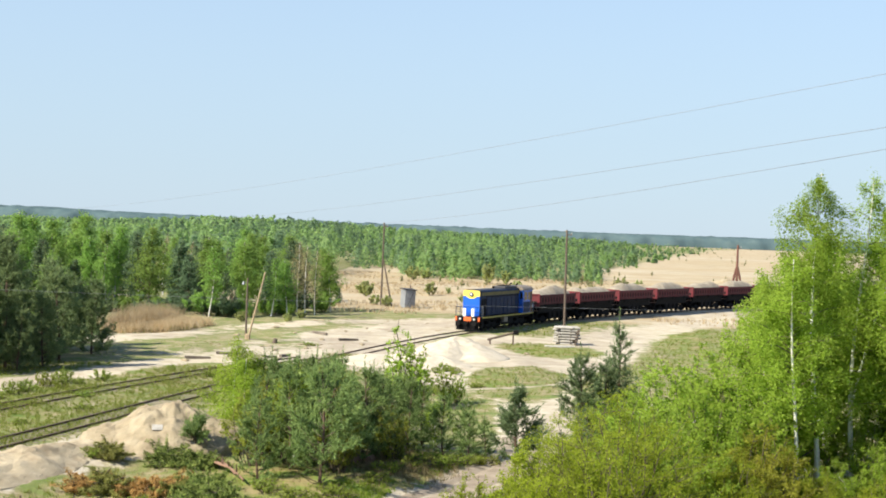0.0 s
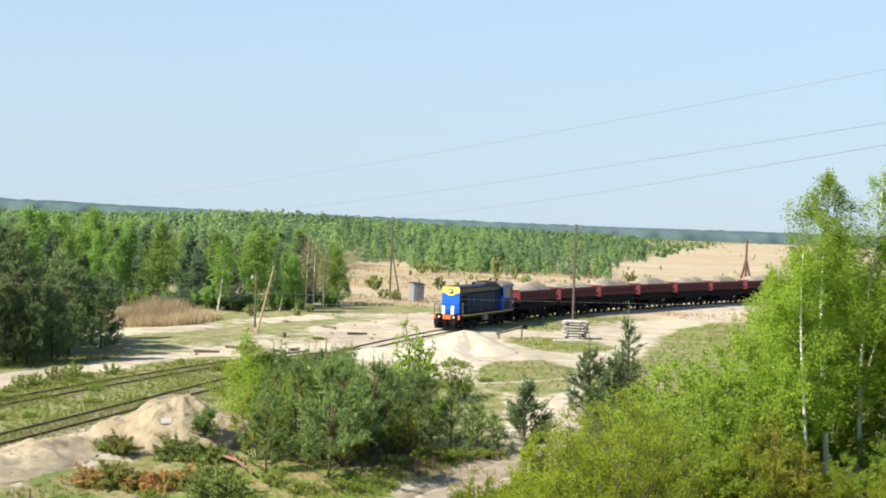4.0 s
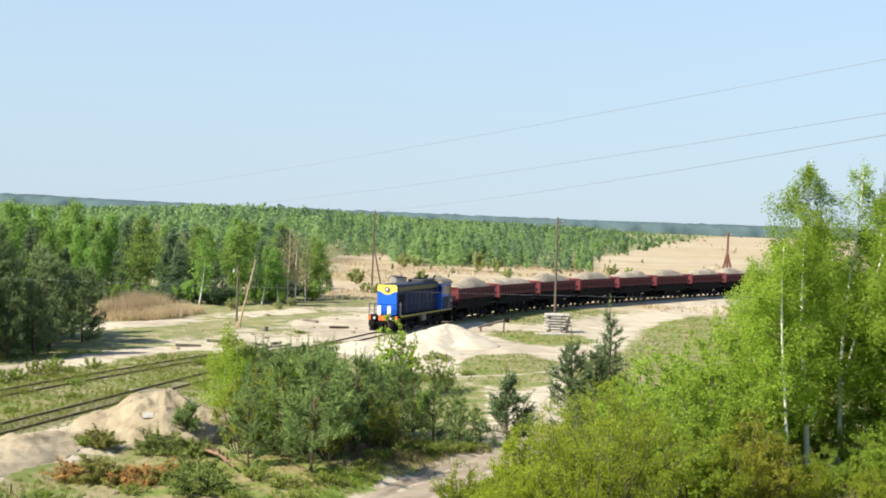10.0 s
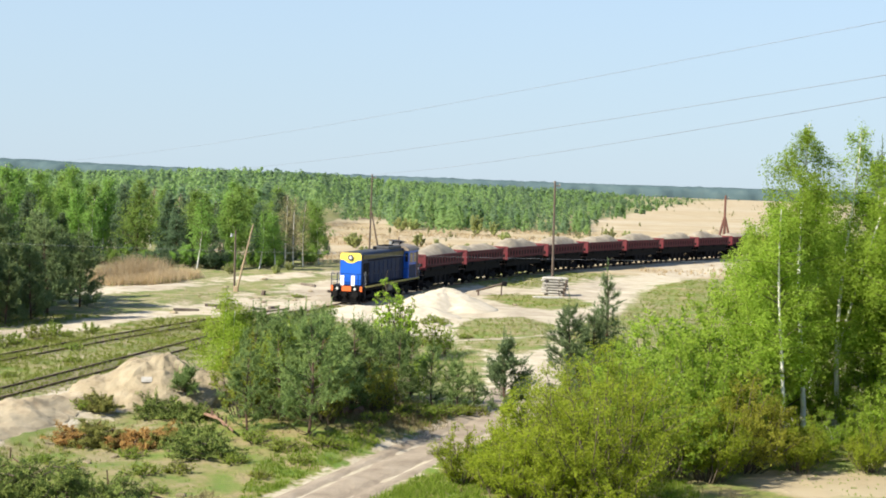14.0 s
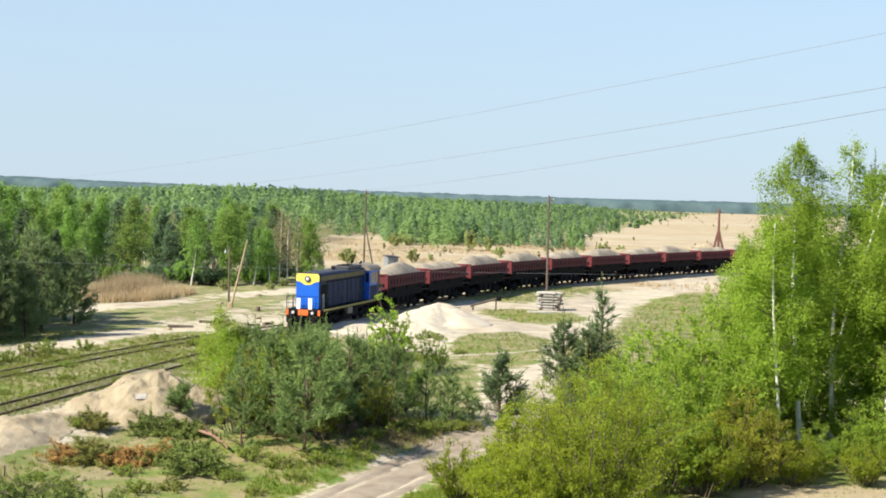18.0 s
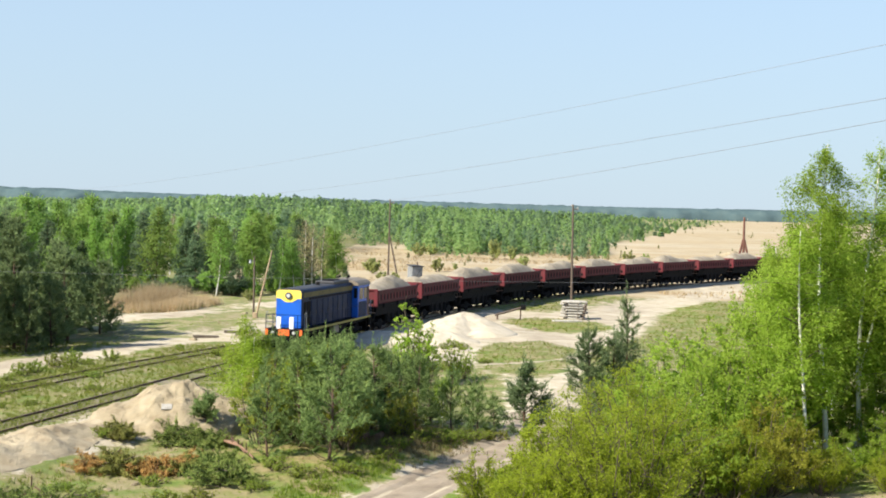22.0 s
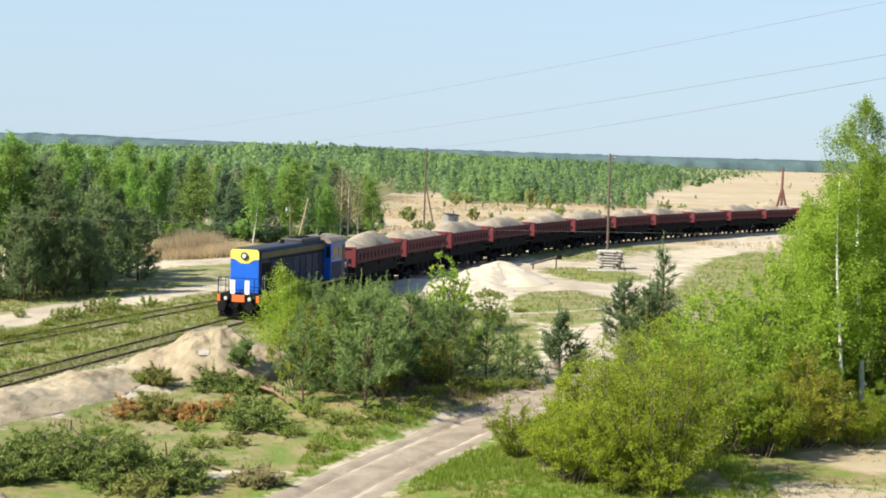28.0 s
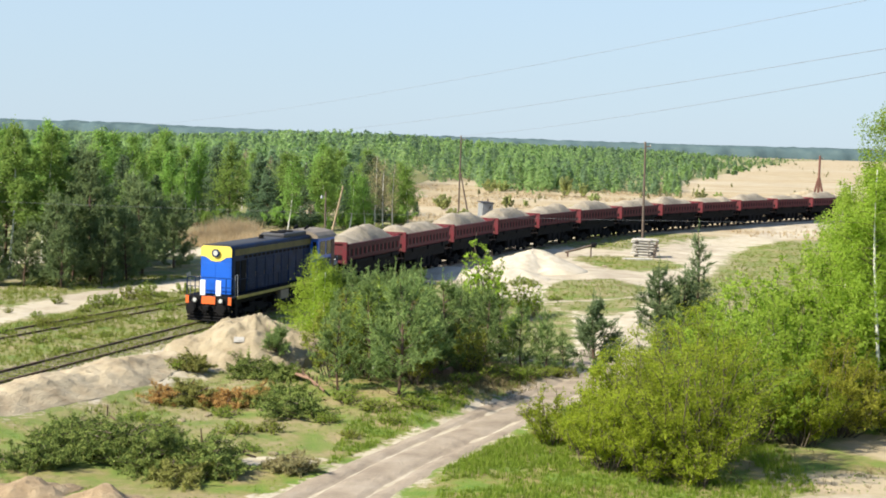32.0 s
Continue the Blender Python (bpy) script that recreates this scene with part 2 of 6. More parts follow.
M["bark"] = worn("pine_bark", (0.13, 0.075, 0.045), (0.06, 0.04, 0.03), 4.0, 0.9, cover=0.5, relief=0.5)
M["twig"] = worn("dark_twigs", (0.13, 0.1, 0.065), (0.05, 0.038, 0.03), 5.0, 0.9, cover=0.5)
M["birchbark"] = worn("white_birch_bark", (0.66, 0.63, 0.57), (0.1, 0.09, 0.08), 3.0, 0.75, cover=0.2, stretch=(1, 1, 2.5))
M["birch"] = leafy("birch_leaves", (0.24, 0.345, 0.045), (0.335, 0.46, 0.065), (0.44, 0.57, 0.11), 0.68, 0.0, 0.4, 0.7)
M["lime"] = leafy("fresh_birch_leaves", (0.2, 0.3, 0.035), (0.29, 0.4, 0.05), (0.39, 0.5, 0.085), 0.5, 0.02, 0.4, 0.7)
M["bush"] = leafy("yellow_green_leaves", (0.205, 0.265, 0.024), (0.31, 0.375, 0.038), (0.43, 0.48, 0.068), 0.62, 0.0, 0.35, 0.8)
M["bronze"] = leafy("bronze_tinted_leaves", (0.21, 0.2, 0.03), (0.31, 0.315, 0.045), (0.4, 0.42, 0.075), 0.6, 0.0, 0.4, 0.8)
M["pine"] = leafy("pine_needles", (0.085, 0.135, 0.048), (0.2, 0.285, 0.095), (0.39, 0.48, 0.17), 0.4, 0.0, 0.5, 0.6)
M["bluepine"] = leafy("blue_green_pine_needles", (0.075, 0.115, 0.055), (0.165, 0.225, 0.105), (0.31, 0.38, 0.17), 0.36, 0.0, 0.5, 0.6)
M["darkpine"] = leafy("old_pine_needles", (0.085, 0.125, 0.058), (0.18, 0.24, 0.105), (0.3, 0.37, 0.155), 0.46, 0.0, 0.5, 0.5)
M["wood_light"] = leafy("mixed_wood_leaves", (0.16, 0.265, 0.064), (0.245, 0.37, 0.09), (0.345, 0.475, 0.135), 0.6, 0.02, 0.4)
M["wood_dark"] = leafy("wood_needles", (0.085, 0.13, 0.075), (0.135, 0.195, 0.105), (0.2, 0.28, 0.145), 0.45, 0.02, 0.5)
M["wood_lime"] = leafy("new_wood_leaves", (0.165, 0.285, 0.06), (0.25, 0.395, 0.09), (0.36, 0.51, 0.145), 0.6, 0.02, 0.4)
M["bare"] = leafy("budding_twigs", (0.25, 0.22, 0.11), (0.36, 0.32, 0.16), (0.46, 0.44, 0.2), 0.5)
# blue-grey tint puts the haze of distance into the leaf colour
M["haze_blue_wood"] = leafy("distant_wood", (0.07, 0.112, 0.125), (0.095, 0.142, 0.15), (0.13, 0.178, 0.175), 0.2, 0.0, 0.0, 0.08)
M["hay"] = leafy("withered_grass", (0.17, 0.135, 0.065), (0.25, 0.2, 0.1), (0.34, 0.28, 0.15), 0.3)
# birch leaves paled, so that distance haze is painted into them
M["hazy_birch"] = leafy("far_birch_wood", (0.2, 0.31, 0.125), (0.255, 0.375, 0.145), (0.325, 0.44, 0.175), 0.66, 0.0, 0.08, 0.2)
M["pale_shrub"] = leafy("pale_shrub_leaves", (0.38, 0.42, 0.17), (0.46, 0.5, 0.21), (0.53, 0.56, 0.25), 0.7, 0.02, 0.3, 0.8)
M["bough"] = leafy("cut_bough_needles", (0.07, 0.11, 0.03), (0.17, 0.225, 0.06), (0.34, 0.39, 0.11), 0.35)
# needle colour paled in the same way, haze included
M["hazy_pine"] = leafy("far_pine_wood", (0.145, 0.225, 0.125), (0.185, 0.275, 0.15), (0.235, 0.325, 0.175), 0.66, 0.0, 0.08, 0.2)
M["dead"] = leafy("dry_needles", (0.33, 0.18, 0.06), (0.44, 0.27, 0.095), (0.52, 0.36, 0.15), 0.35)
M["cut"] = leafy("wilting_needles", (0.12, 0.13, 0.035), (0.21, 0.215, 0.06), (0.32, 0.31, 0.1), 0.35)
M["grass"] = leafy("spring_grass", (0.12, 0.2, 0.02), (0.19, 0.28, 0.035), (0.28, 0.35, 0.07), 0.45)
M["olive_leaf"] = leafy("olive_spring_leaves", (0.19, 0.22, 0.035), (0.28, 0.31, 0.055), (0.38, 0.4, 0.09), 0.55, 0.02, 0.4, 0.7)
M["weed"] = leafy("weed_leaves", (0.16, 0.22, 0.03), (0.25, 0.31, 0.055), (0.36, 0.4, 0.1), 0.6, 0.04, 0.4, 0.8)
M["meadow"] = leafy("rank_grass", (0.12, 0.17, 0.025), (0.21, 0.25, 0.05), (0.34, 0.33, 0.1), 0.45)
M["lush"] = leafy("fresh_grass", (0.12, 0.195, 0.022), (0.185, 0.26, 0.034), (0.27, 0.33, 0.065), 0.5)
M["scrub"] = leafy("heath_scrub_leaves", (0.26, 0.26, 0.12), (0.33, 0.32, 0.16), (0.41, 0.38, 0.2), 0.5, 0.0, 0.2, 0.1)
M["straw"] = leafy("dry_reeds", (0.36, 0.27, 0.15), (0.5, 0.39, 0.235), (0.6, 0.5, 0.34), 0.45)

# ---------------------------------------------------------------- the line of the railway
SLOPE_Y = [-300, 34, 69, 91, 114, 137, 160, 183, 206, 229, 274, 343, 480]
SLOPE = [0.252, 0.252, 0.252, 0.247, 0.26, 0.34, 0.468, 0.594, 0.675, 0.765, 0.9, 1.08, 1.26]
LY = np.arange(-120, 480, 0.25)
_s = np.interp(LY, SLOPE_Y, SLOPE)
LX = np.concatenate([[0], np.cumsum((_s[1:] + _s[:-1]) / 2 * 0.25)])
LX += -21.67 - np.interp(58.5, LY, LX)
LS = np.concatenate([[0], np.cumsum(np.hypot(np.diff(LX), np.diff(LY)))])
LS -= np.interp(50, LY, LS)
SID_Y = [-60, 30, 55, 70.5, 78, 88, 98, 106, 116]
SID_X = [-62, -38, -30.8, -26.1, -23.6, -20.4, -16.9, -13.6, -8.6]


def on_line(s):
    return float(np.interp(s, LS, LX)), float(np.interp(s, LS, LY))


def line_x(y):
    return np.interp(y, LY, LX)


# ---------------------------------------------------------------- ground
def near_poly(X, Y, pts, width):
    """1 on a strip along the points, falling to 0 at its edges."""
    best = np.full(X.shape, 1e9)
    for (x0, y0, *w0), (x1, y1, *w1) in zip(pts, pts[1:]):
        dx, dy = x1 - x0, y1 - y0
        t = np.clip(((X - x0) * dx + (Y - y0) * dy) / (dx * dx + dy * dy), 0, 1)
        a, b = (w0 or [width])[0], (w1 or [width])[0]
        best = np.minimum(best, np.hypot(X - x0 - t * dx, Y - y0 - t * dy) / (a + (b - a) * t))
    return np.clip((1.75 - best) / 1.3, 0, 1)


def blob(X, Y, x, y, rx, ry):
    return np.clip(1.5 - np.hypot((X - x) / rx, (Y - y) / ry), 0, 1)


ROAD = [(-9.5, 22, 2.0), (-6.4, 36, 1.9), (-5.2, 41.4, 1.8), (-3.5, 47, 1.55), (-1.0, 53.5, 1.5), (1.9, 60.5, 1.4), (4.6, 68, 1.6),
        (5.4, 75, 1.7), (6.0, 84, 2.0), (7.0, 92, 2.0), (8.8, 103, 1.5), (11.2, 113, 1.6), (14.8, 122, 2.0), (17.4, 133, 2.2), (19.6, 145, 2.4), (23, 158, 3), (31, 178, 4), (42, 200, 6), (60, 240, 8)]
BRANCH = [(6.2, 87, 1.5), (4.4, 95, 2.0), (1.8, 102, 2.2), (-1.0, 108, 2.5), (-6, 116, 3.0)]


def patch(X, Y, x, y, rx, ry, turn=0.0, soft=0.35):
    """1 inside a leaning oval, 0 outside it."""
    c, q = math.cos(radians(turn)), math.sin(radians(turn))
    u, v = ((X - x) * c + (Y - y) * q) / rx, ((Y - y) * c - (X - x) * q) / ry
    return np.clip((1 + soft / 2 - np.hypot(u, v)) / soft, 0, 1)


def sand_amount(X, Y):
    m = near_poly(X, Y, ROAD, 2)
    m = np.maximum(m, near_poly(X, Y, BRANCH, 2))
    for pts, w in (
        ([(-24.5, 42), (-19.8, 54), (-16.6, 62), (-14.4, 67)], 2.9),
        ([(-30.5, 73), (-28.9, 79), (-27.8, 85), (-26.3, 92), (-23.6, 97.5), (-20, 107), (-13, 113)], 1.6),
        ([(-40, 112), (-28, 126), (-20.7, 140), (-13.2, 157), (-4, 165)], 2.6),
        ([(-30, 131), (-22, 143), (-16, 153)], 0.8),
        ([(-19, 116), (-13, 128), (-8, 142), (0, 158)], 3.6),
        ([(-13, 112), (-8, 122), (-6, 135), (-3, 150), (2, 165)], 5.5),
        ([(9.4, 43.6), (12, 44.2), (20, 45)], 0.5),
        ([(-8.4, 46.0), (-6.6, 46.4)], 0.6),
    ):
        m = np.maximum(m, near_poly(X, Y, pts, w))
    # the open yard between the line and the grass under the trees
    lo = np.maximum(line_x(Y) + 1.0, np.interp(Y, [84, 94, 103, 110], [5.0, 1.6, -4.5, -12]))
    hi = np.interp(Y, [84, 95, 105, 120, 135, 150, 175, 215], [8.6, 10.0, 11.8, 17.2, 20.0, 21.5, 33, 60])
    yard = np.clip((X - lo) / 2, 0, 1) * np.clip((hi - X) / 1.6, 0, 1) * np.clip((Y - 84) / 5, 0, 1) * np.clip((222 - Y) / 14, 0, 1)
    m = np.maximum(m, 0.86 * yard)
    m = m - 0.95 * patch(X, Y, 10.8, 131.2, 4.8, 7.6, 8) - 0.95 * patch(X, Y, 5.9, 101.5, 3.4, 11.5, -2) - 0.95 * patch(X, Y, 8.2, 109, 2.2, 4.2, 10)
    m = m - 0.7 * near_poly(X, Y, [(9.5, 150), (15, 161), (22, 175), (30, 190)], 3.4)
    m = np.maximum(m, 0.75 * near_poly(X, Y, [(2.5, 96), (5.5, 98.6), (9.5, 102.5)], 0.45))
    for x, y, rx, ry, k in ((-14, 128, 3, 6, -0.6), (-20, 120, 4, 5, -0.7), (-21, 141, 3, 6, -0.5), (-14, 158, 5, 3, -0.5)):
        m = m + k * blob(X, Y, x, y, rx, ry)
    return np.clip(m, 0, 1)


EDGE_X = [-300, -60, -24, -23, -12, -7, -0.5, 12, 37, 54, 67, 90, 142, 200, 300, 900]
EDGE_Y = [170, 215, 232, 352, 392, 318, 306, 312, 318, 440, 487, 583, 836, 1055, 1500, 2400]


def dry_amount(X, Y):
    """Fawn dry heath: the clearing beyond the line and the plain that runs to the skyline."""
    a = np.clip((Y - 178 + 0.35 * (X + 10)) / 14, 0, 1) * np.clip((X + 40) / 10, 0, 1)
    a = a * (1 - 0.75 * np.clip((Y - np.interp(X, EDGE_X, EDGE_Y)) / 30, 0, 1) * np.clip((1700 - Y) / 100, 0, 1))
    return np.maximum(a, 0.75 * blob(X, Y, 12, 45.5, 5, 2.6) + 0.8 * blob(X, Y, 15.5, 52.5, 4, 3) + 0.6 * blob(X, Y, 2.4, 62.5, 3, 3))


def ground_z(X, Y):
    X, Y = np.asarray(X, float), np.asarray(Y, float)
    rough = 0.10 * fbm(X, Y, 4.0, 0.4) + 0.16 * fbm(X, Y, 15.0, 2.0)
    yard = np.clip((Y - 104) / 8, 0, 1) * np.clip((178 - Y) / 8, 0, 1)
    rough = rough + 0.22 * yard * np.clip(fbm(X, Y * 0.7, 2.2, 5.0), -0.2, 1)
    d = np.abs(X - line_x(Y)) * 0.93
    d = np.minimum(d, np.where(Y < 116, np.abs(X - np.interp(Y, SID_Y, SID_X)) * 0.93, 99))
    flat = np.clip((d - 1.5) / 2.5, 0, 1)
    road = near_poly(X, Y, ROAD, 2)
    rough = rough * flat * (1 - 0.8 * road) - 0.10 * road * flat
    bed = 0.09 * np.clip((2.6 - d) / 0.9, 0, 1)
    bank = (0.45 + 0.25 * fbm(X, Y, 1.6, 4.0)) * near_poly(X, Y, [(-24.5, 42), (-19.3, 53), (-16.0, 61.5), (-14.2, 66)], 2.4) * flat
    knoll = 0.45 * blob(X, Y, -4.5, 62, 6, 8) * (1 - road)
    far = np.clip((Y - 240) / 300, 0, 1)
    return rough * (1 - far) + bed + bank + knoll + far * 0.6 * fbm(X, Y, 90.0, 1.0)


def steps(lo, fine0, fine1, hi, step, grow):
    a = list(np.arange(fine0, fine1, step))
    d = step
    while a[-1] < hi:
        d *= grow
        a.append(a[-1] + d)
    d, b = step, [fine0]
    while b[-1] > lo:
        d *= grow
        b.append(b[-1] - d)
    return np.array(b[:0:-1] + a)


GX = steps(-4000, -38, 42, 4000, 0.64, 1.13)
GY = steps(-600, 34, 200, 4600, 0.64, 1.07)
gx, gy = np.meshgrid(GX, GY)
gz = ground_z(gx, gy)
nx, ny = len(GX), len(GY)
ids = np.arange(nx * ny).reshape(ny, nx)
quads = np.stack([ids[:-1, :-1], ids[:-1, 1:], ids[1:, 1:], ids[1:, :-1]], -1).reshape(-1, 4)

gm, nt, bsdf = nodes_of("sandy_heath")
at_s, at_d, at_l = (nt.nodes.new("ShaderNodeAttribute") for _ in range(3))
at_s.attribute_name, at_d.attribute_name, at_l.attribute_name = "sandy", "dry", "lush"
n_big, n_mid, n_fine, n_tiny = (noise_of(nt, s, 6, 0.65, local=False) for s in (0.09, 0.55, 3.0, 17.0))
grass = ramp(nt, n_mid, [(0.34, (0.1, 0.19, 0.01)), (0.44, (0.155, 0.22, 0.02)), (0.52, (0.22, 0.2, 0.045)), (0.61, (0.3, 0.22, 0.095))])
sparse = ramp(nt, n_mid, [(0.34, (0.13, 0.17, 0.03)), (0.44, (0.19, 0.195, 0.065)), (0.51, (0.265, 0.23, 0.105)), (0.59, (0.34, 0.28, 0.175))])
grass = mix(nt, calc(nt, "ADD", at_l.outputs["Fac"], calc(nt, "MULTIPLY", calc(nt, "SUBTRACT", n_big, 0.5), 2.2), True), sparse, grass)
grass = mix(nt, calc(nt, "MULTIPLY", n_fine, 0.5), grass, (0.075, 0.11, 0.022))
heath = ramp(nt, n_big, [(0.3, (0.3, 0.215, 0.115)), (0.5, (0.37, 0.285, 0.165)), (0.7, (0.43, 0.36, 0.235))])
streak = noise_of(nt, 0.05, 6, 0.7, stretch=(0.6, 2.2, 1), local=False)
band = noise_of(nt, 0.011, 7, 0.7, stretch=(0.35, 1.6, 1), local=False)
heath = mix(nt, ramp(nt, band, [(0.46, (0, 0, 0)), (0.66, (0.5, 0.5, 0.5))]), heath, (0.47, 0.42, 0.33))
heath = mix(nt, ramp(nt, streak, [(0.48, (0, 0, 0)), (0.75, (0.45, 0.45, 0.45))]), heath, (0.17, 0.16, 0.075))
bare = ramp(nt, n_mid, [(0.3, (0.27, 0.21, 0.145)), (0.48, (0.37, 0.31, 0.225)), (0.65, (0.44, 0.38, 0.29))])
pale = ramp(nt, n_mid, [(0.3, (0.36, 0.3, 0.2)), (0.48, (0.49, 0.425, 0.305)), (0.62, (0.57, 0.51, 0.385))])
bare = mix(nt, ramp(nt, n_big, [(0.42, (0, 0, 0)), (0.56, (1, 1, 1))]), bare, pale)
bare = mix(nt, calc(nt, "MULTIPLY", n_tiny, 0.5), bare, (0.3, 0.25, 0.185))
edge = calc(nt, "ADD", at_s.outputs["Fac"], calc(nt, "MULTIPLY", calc(nt, "SUBTRACT", calc(nt, "ADD", calc(nt, "MULTIPLY", n_mid, 0.6), calc(nt, "MULTIPLY", n_fine, 0.4)), 0.5), 2.6))
is_sand = calc(nt, "MULTIPLY", calc(nt, "SUBTRACT", edge, 0.42), 5.0, True)
edge_d = calc(nt, "ADD", at_d.outputs["Fac"], calc(nt, "MULTIPLY", calc(nt, "SUBTRACT", n_mid, 0.5), 0.8))
is_dry = calc(nt, "MULTIPLY", calc(nt, "SUBTRACT", edge_d, 0.4), 4.0, True)
nt.links.new(mix(nt, is_sand, mix(nt, is_dry, grass, heath), bare), bsdf.inputs["Base Color"])
bsdf.inputs["Roughness"].default_value = 0.95
bump(nt, bsdf, calc(nt, "ADD", calc(nt, "ADD", n_fine, n_mid), calc(nt, "MULTIPLY", n_tiny, 0.35)), 0.5, 0.25)
gme = quick_mesh("ground", np.stack([gx, gy, gz], -1).reshape(-1, 3), quads, gm, True)
lush = np.clip((60 - gy) / 14, 0.12, 0.68) + 0.35 * near_poly(gx, gy, ROAD, 2) * (1 - np.clip((gy - 66) / 10, 0, 1))
lush = np.maximum(lush, 0.95 * blob(gx, gy, 2.5, 43.5, 7, 6) + 0.9 * blob(gx, gy, -3.5, 58.5, 7, 5) + 0.75 * blob(gx, gy, 10.8, 131, 5, 6) + 0.55 * blob(gx, gy, 6, 100, 4, 9) + 0.6 * blob(gx, gy, 27, 146, 8, 22) + 0.45 * blob(gx, gy, -25, 76, 5, 14))
for name, vals in (("sandy", sand_amount(gx, gy)), ("dry", dry_amount(gx, gy)), ("lush", lush)):
    gme.attributes.new(name, "FLOAT", "POINT").data.foreach_set("value", vals.astype(np.float32).ravel())
ground = tagged(new("ground", gme), "sandy heath with sparse spring grass and dirt tracks", "ground", kind="structure")


def gz_at(x, y):
    return float(ground_z(np.array([x]), np.array([y]))[0])


# the beaten dirt road, with two wheel ruts
def dirt_road():
    pts = np.array([p[:2] for p in ROAD[:8]], float)
    wid = np.array([p[2] for p in ROAD[:8]], float)
    d = np.concatenate([[0], np.cumsum(np.hypot(*np.diff(pts, axis=0).T))])
    u = np.arange(0, d[-1], 0.45)
    P = np.stack([np.interp(u, d, pts[:, 0]), np.interp(u, d, pts[:, 1])], -1)
    for _ in range(12):
        P[1:-1] = (P[:-2] + 2 * P[1:-1] + P[2:]) / 4
    T = np.gradient(P, axis=0)
    T /= np.linalg.norm(T, axis=1)[:, None]
    N = np.stack([T[:, 1], -T[:, 0]], -1)
    v = np.linspace(-1, 1, 23)
    w = np.interp(u, d, wid)[:, None]
    wob = 1.12 + 0.14 * fbm(P[:, :1] + v * 3, P[:, 1:], 2.4, 8.0)
    off = v[None] * w * wob
    X, Y = P[:, :1] + N[:, :1] * off, P[:, 1:] + N[:, 1:] * off
    rut = np.exp(-((np.abs(off - 0.1) - 0.78) / 0.17) ** 2)
    Z = ground_z(X, Y) + 0.075 - 0.19 * np.abs(v[None]) ** 5 - 0.085 * rut + 0.025 * fbm(X, Y, 0.7, 3.0)
    i = np.arange(X.size).reshape(X.shape)
    F = np.stack([i[:-1, :-1], i[:-1, 1:], i[1:, 1:], i[1:, :-1]], -1).reshape(-1, 4)
    me = quick_mesh("dirt_road", np.stack([X, Y, Z], -1).reshape(-1, 3), F, M["track_dirt"], True)
    return tagged(new("dirt_road", me), "pale beaten dirt road with wheel ruts", "road", kind="structure")


dirt_road()


# ---------------------------------------------------------------- railway tracks
RAIL_PROFILE = [(-0.075, 0.0), (0.075, 0.0), (0.075, 0.02), (0.02, 0.04), (0.02, 0.11), (0.037, 0.12), (0.037, 0.15), (-0.037, 0.15), (-0.037, 0.12), (-0.02, 0.11), (-0.02, 0.04), (-0.075, 0.02)]


def rail_mesh(name, P, side):
    """A rail beside a line of places, at half the gauge to one side."""
    P = np.asarray(P, float)
    T = np.gradient(P, axis=0)
    T /= np.linalg.norm(T, axis=1)[:, None]
    N = np.stack([T[:, 1], -T[:, 0]], -1)
    n, k = len(P), len(RAIL_PROFILE)
    V = np.zeros((n, k, 3))
    for j, (u, z) in enumerate(RAIL_PROFILE):
        V[:, j, :2] = P + N * (side * 0.755 + u)
        V[:, j, 2] = 0.05 + z
    i = np.arange(n * k).reshape(n, k)
    F = np.stack([i[:-1], np.roll(i[:-1], -1, 1), np.roll(i[1:], -1, 1), i[1:]], -1).reshape(-1, 4)
    return quick_mesh(name, V.reshape(-1, 3), F, M["rust"])


def railway(name, P, label):
    top = tagged(blank(name), label, "railway track", kind="structure")
    for side in (-1, 1):
        hang(new("rail", rail_mesh("rail", P, side)), top)
    return top


SL_ALL = np.arange(-50, 330, 2.0)
main_track = railway("main_track", [on_line(s) for s in SL_ALL], "rusty railway track curving across pale sand")
sy = np.arange(20, 113.5, 1.5)
siding_track = railway("siding_track", np.stack([np.interp(sy, SID_Y, SID_X), sy], -1), "overgrown rusty siding with dark sleepers")


# ---------------------------------------------------------------- train parts
def wheelset(parent, y, r=0.46, label=""):
    """Two flanged wheels on an axle, at its own place under a bogie."""
    bm = bmesh.new()
    for side in (-1, 1):
        rod(bm, (side * 0.69, 0, 0), (side * 0.82, 0, 0), r, r, 20)
        rod(bm, (side * 0.665, 0, 0), (side * 0.69, 0, 0), r + 0.028, r + 0.028, 20)
        rod(bm, (side * 0.82, 0, 0), (side * 0.86, 0, 0), r * 0.35, r * 0.3, 10)
        for k in range(4):
            a = k * math.pi / 2
            rod(bm, (side * 0.823, 0, 0), (side * 0.823, r * 0.8 * math.cos(a), r * 0.8 * math.sin(a)), 0.035, 0.025, 5)
    rod(bm, (-0.95, 0, 0), (0.95, 0, 0), 0.08, 0.08, 8)
    ob = part("wheelset", bm, M["black"], parent, label)
    ob.matrix_basis = pose(0, y, r)
    return ob


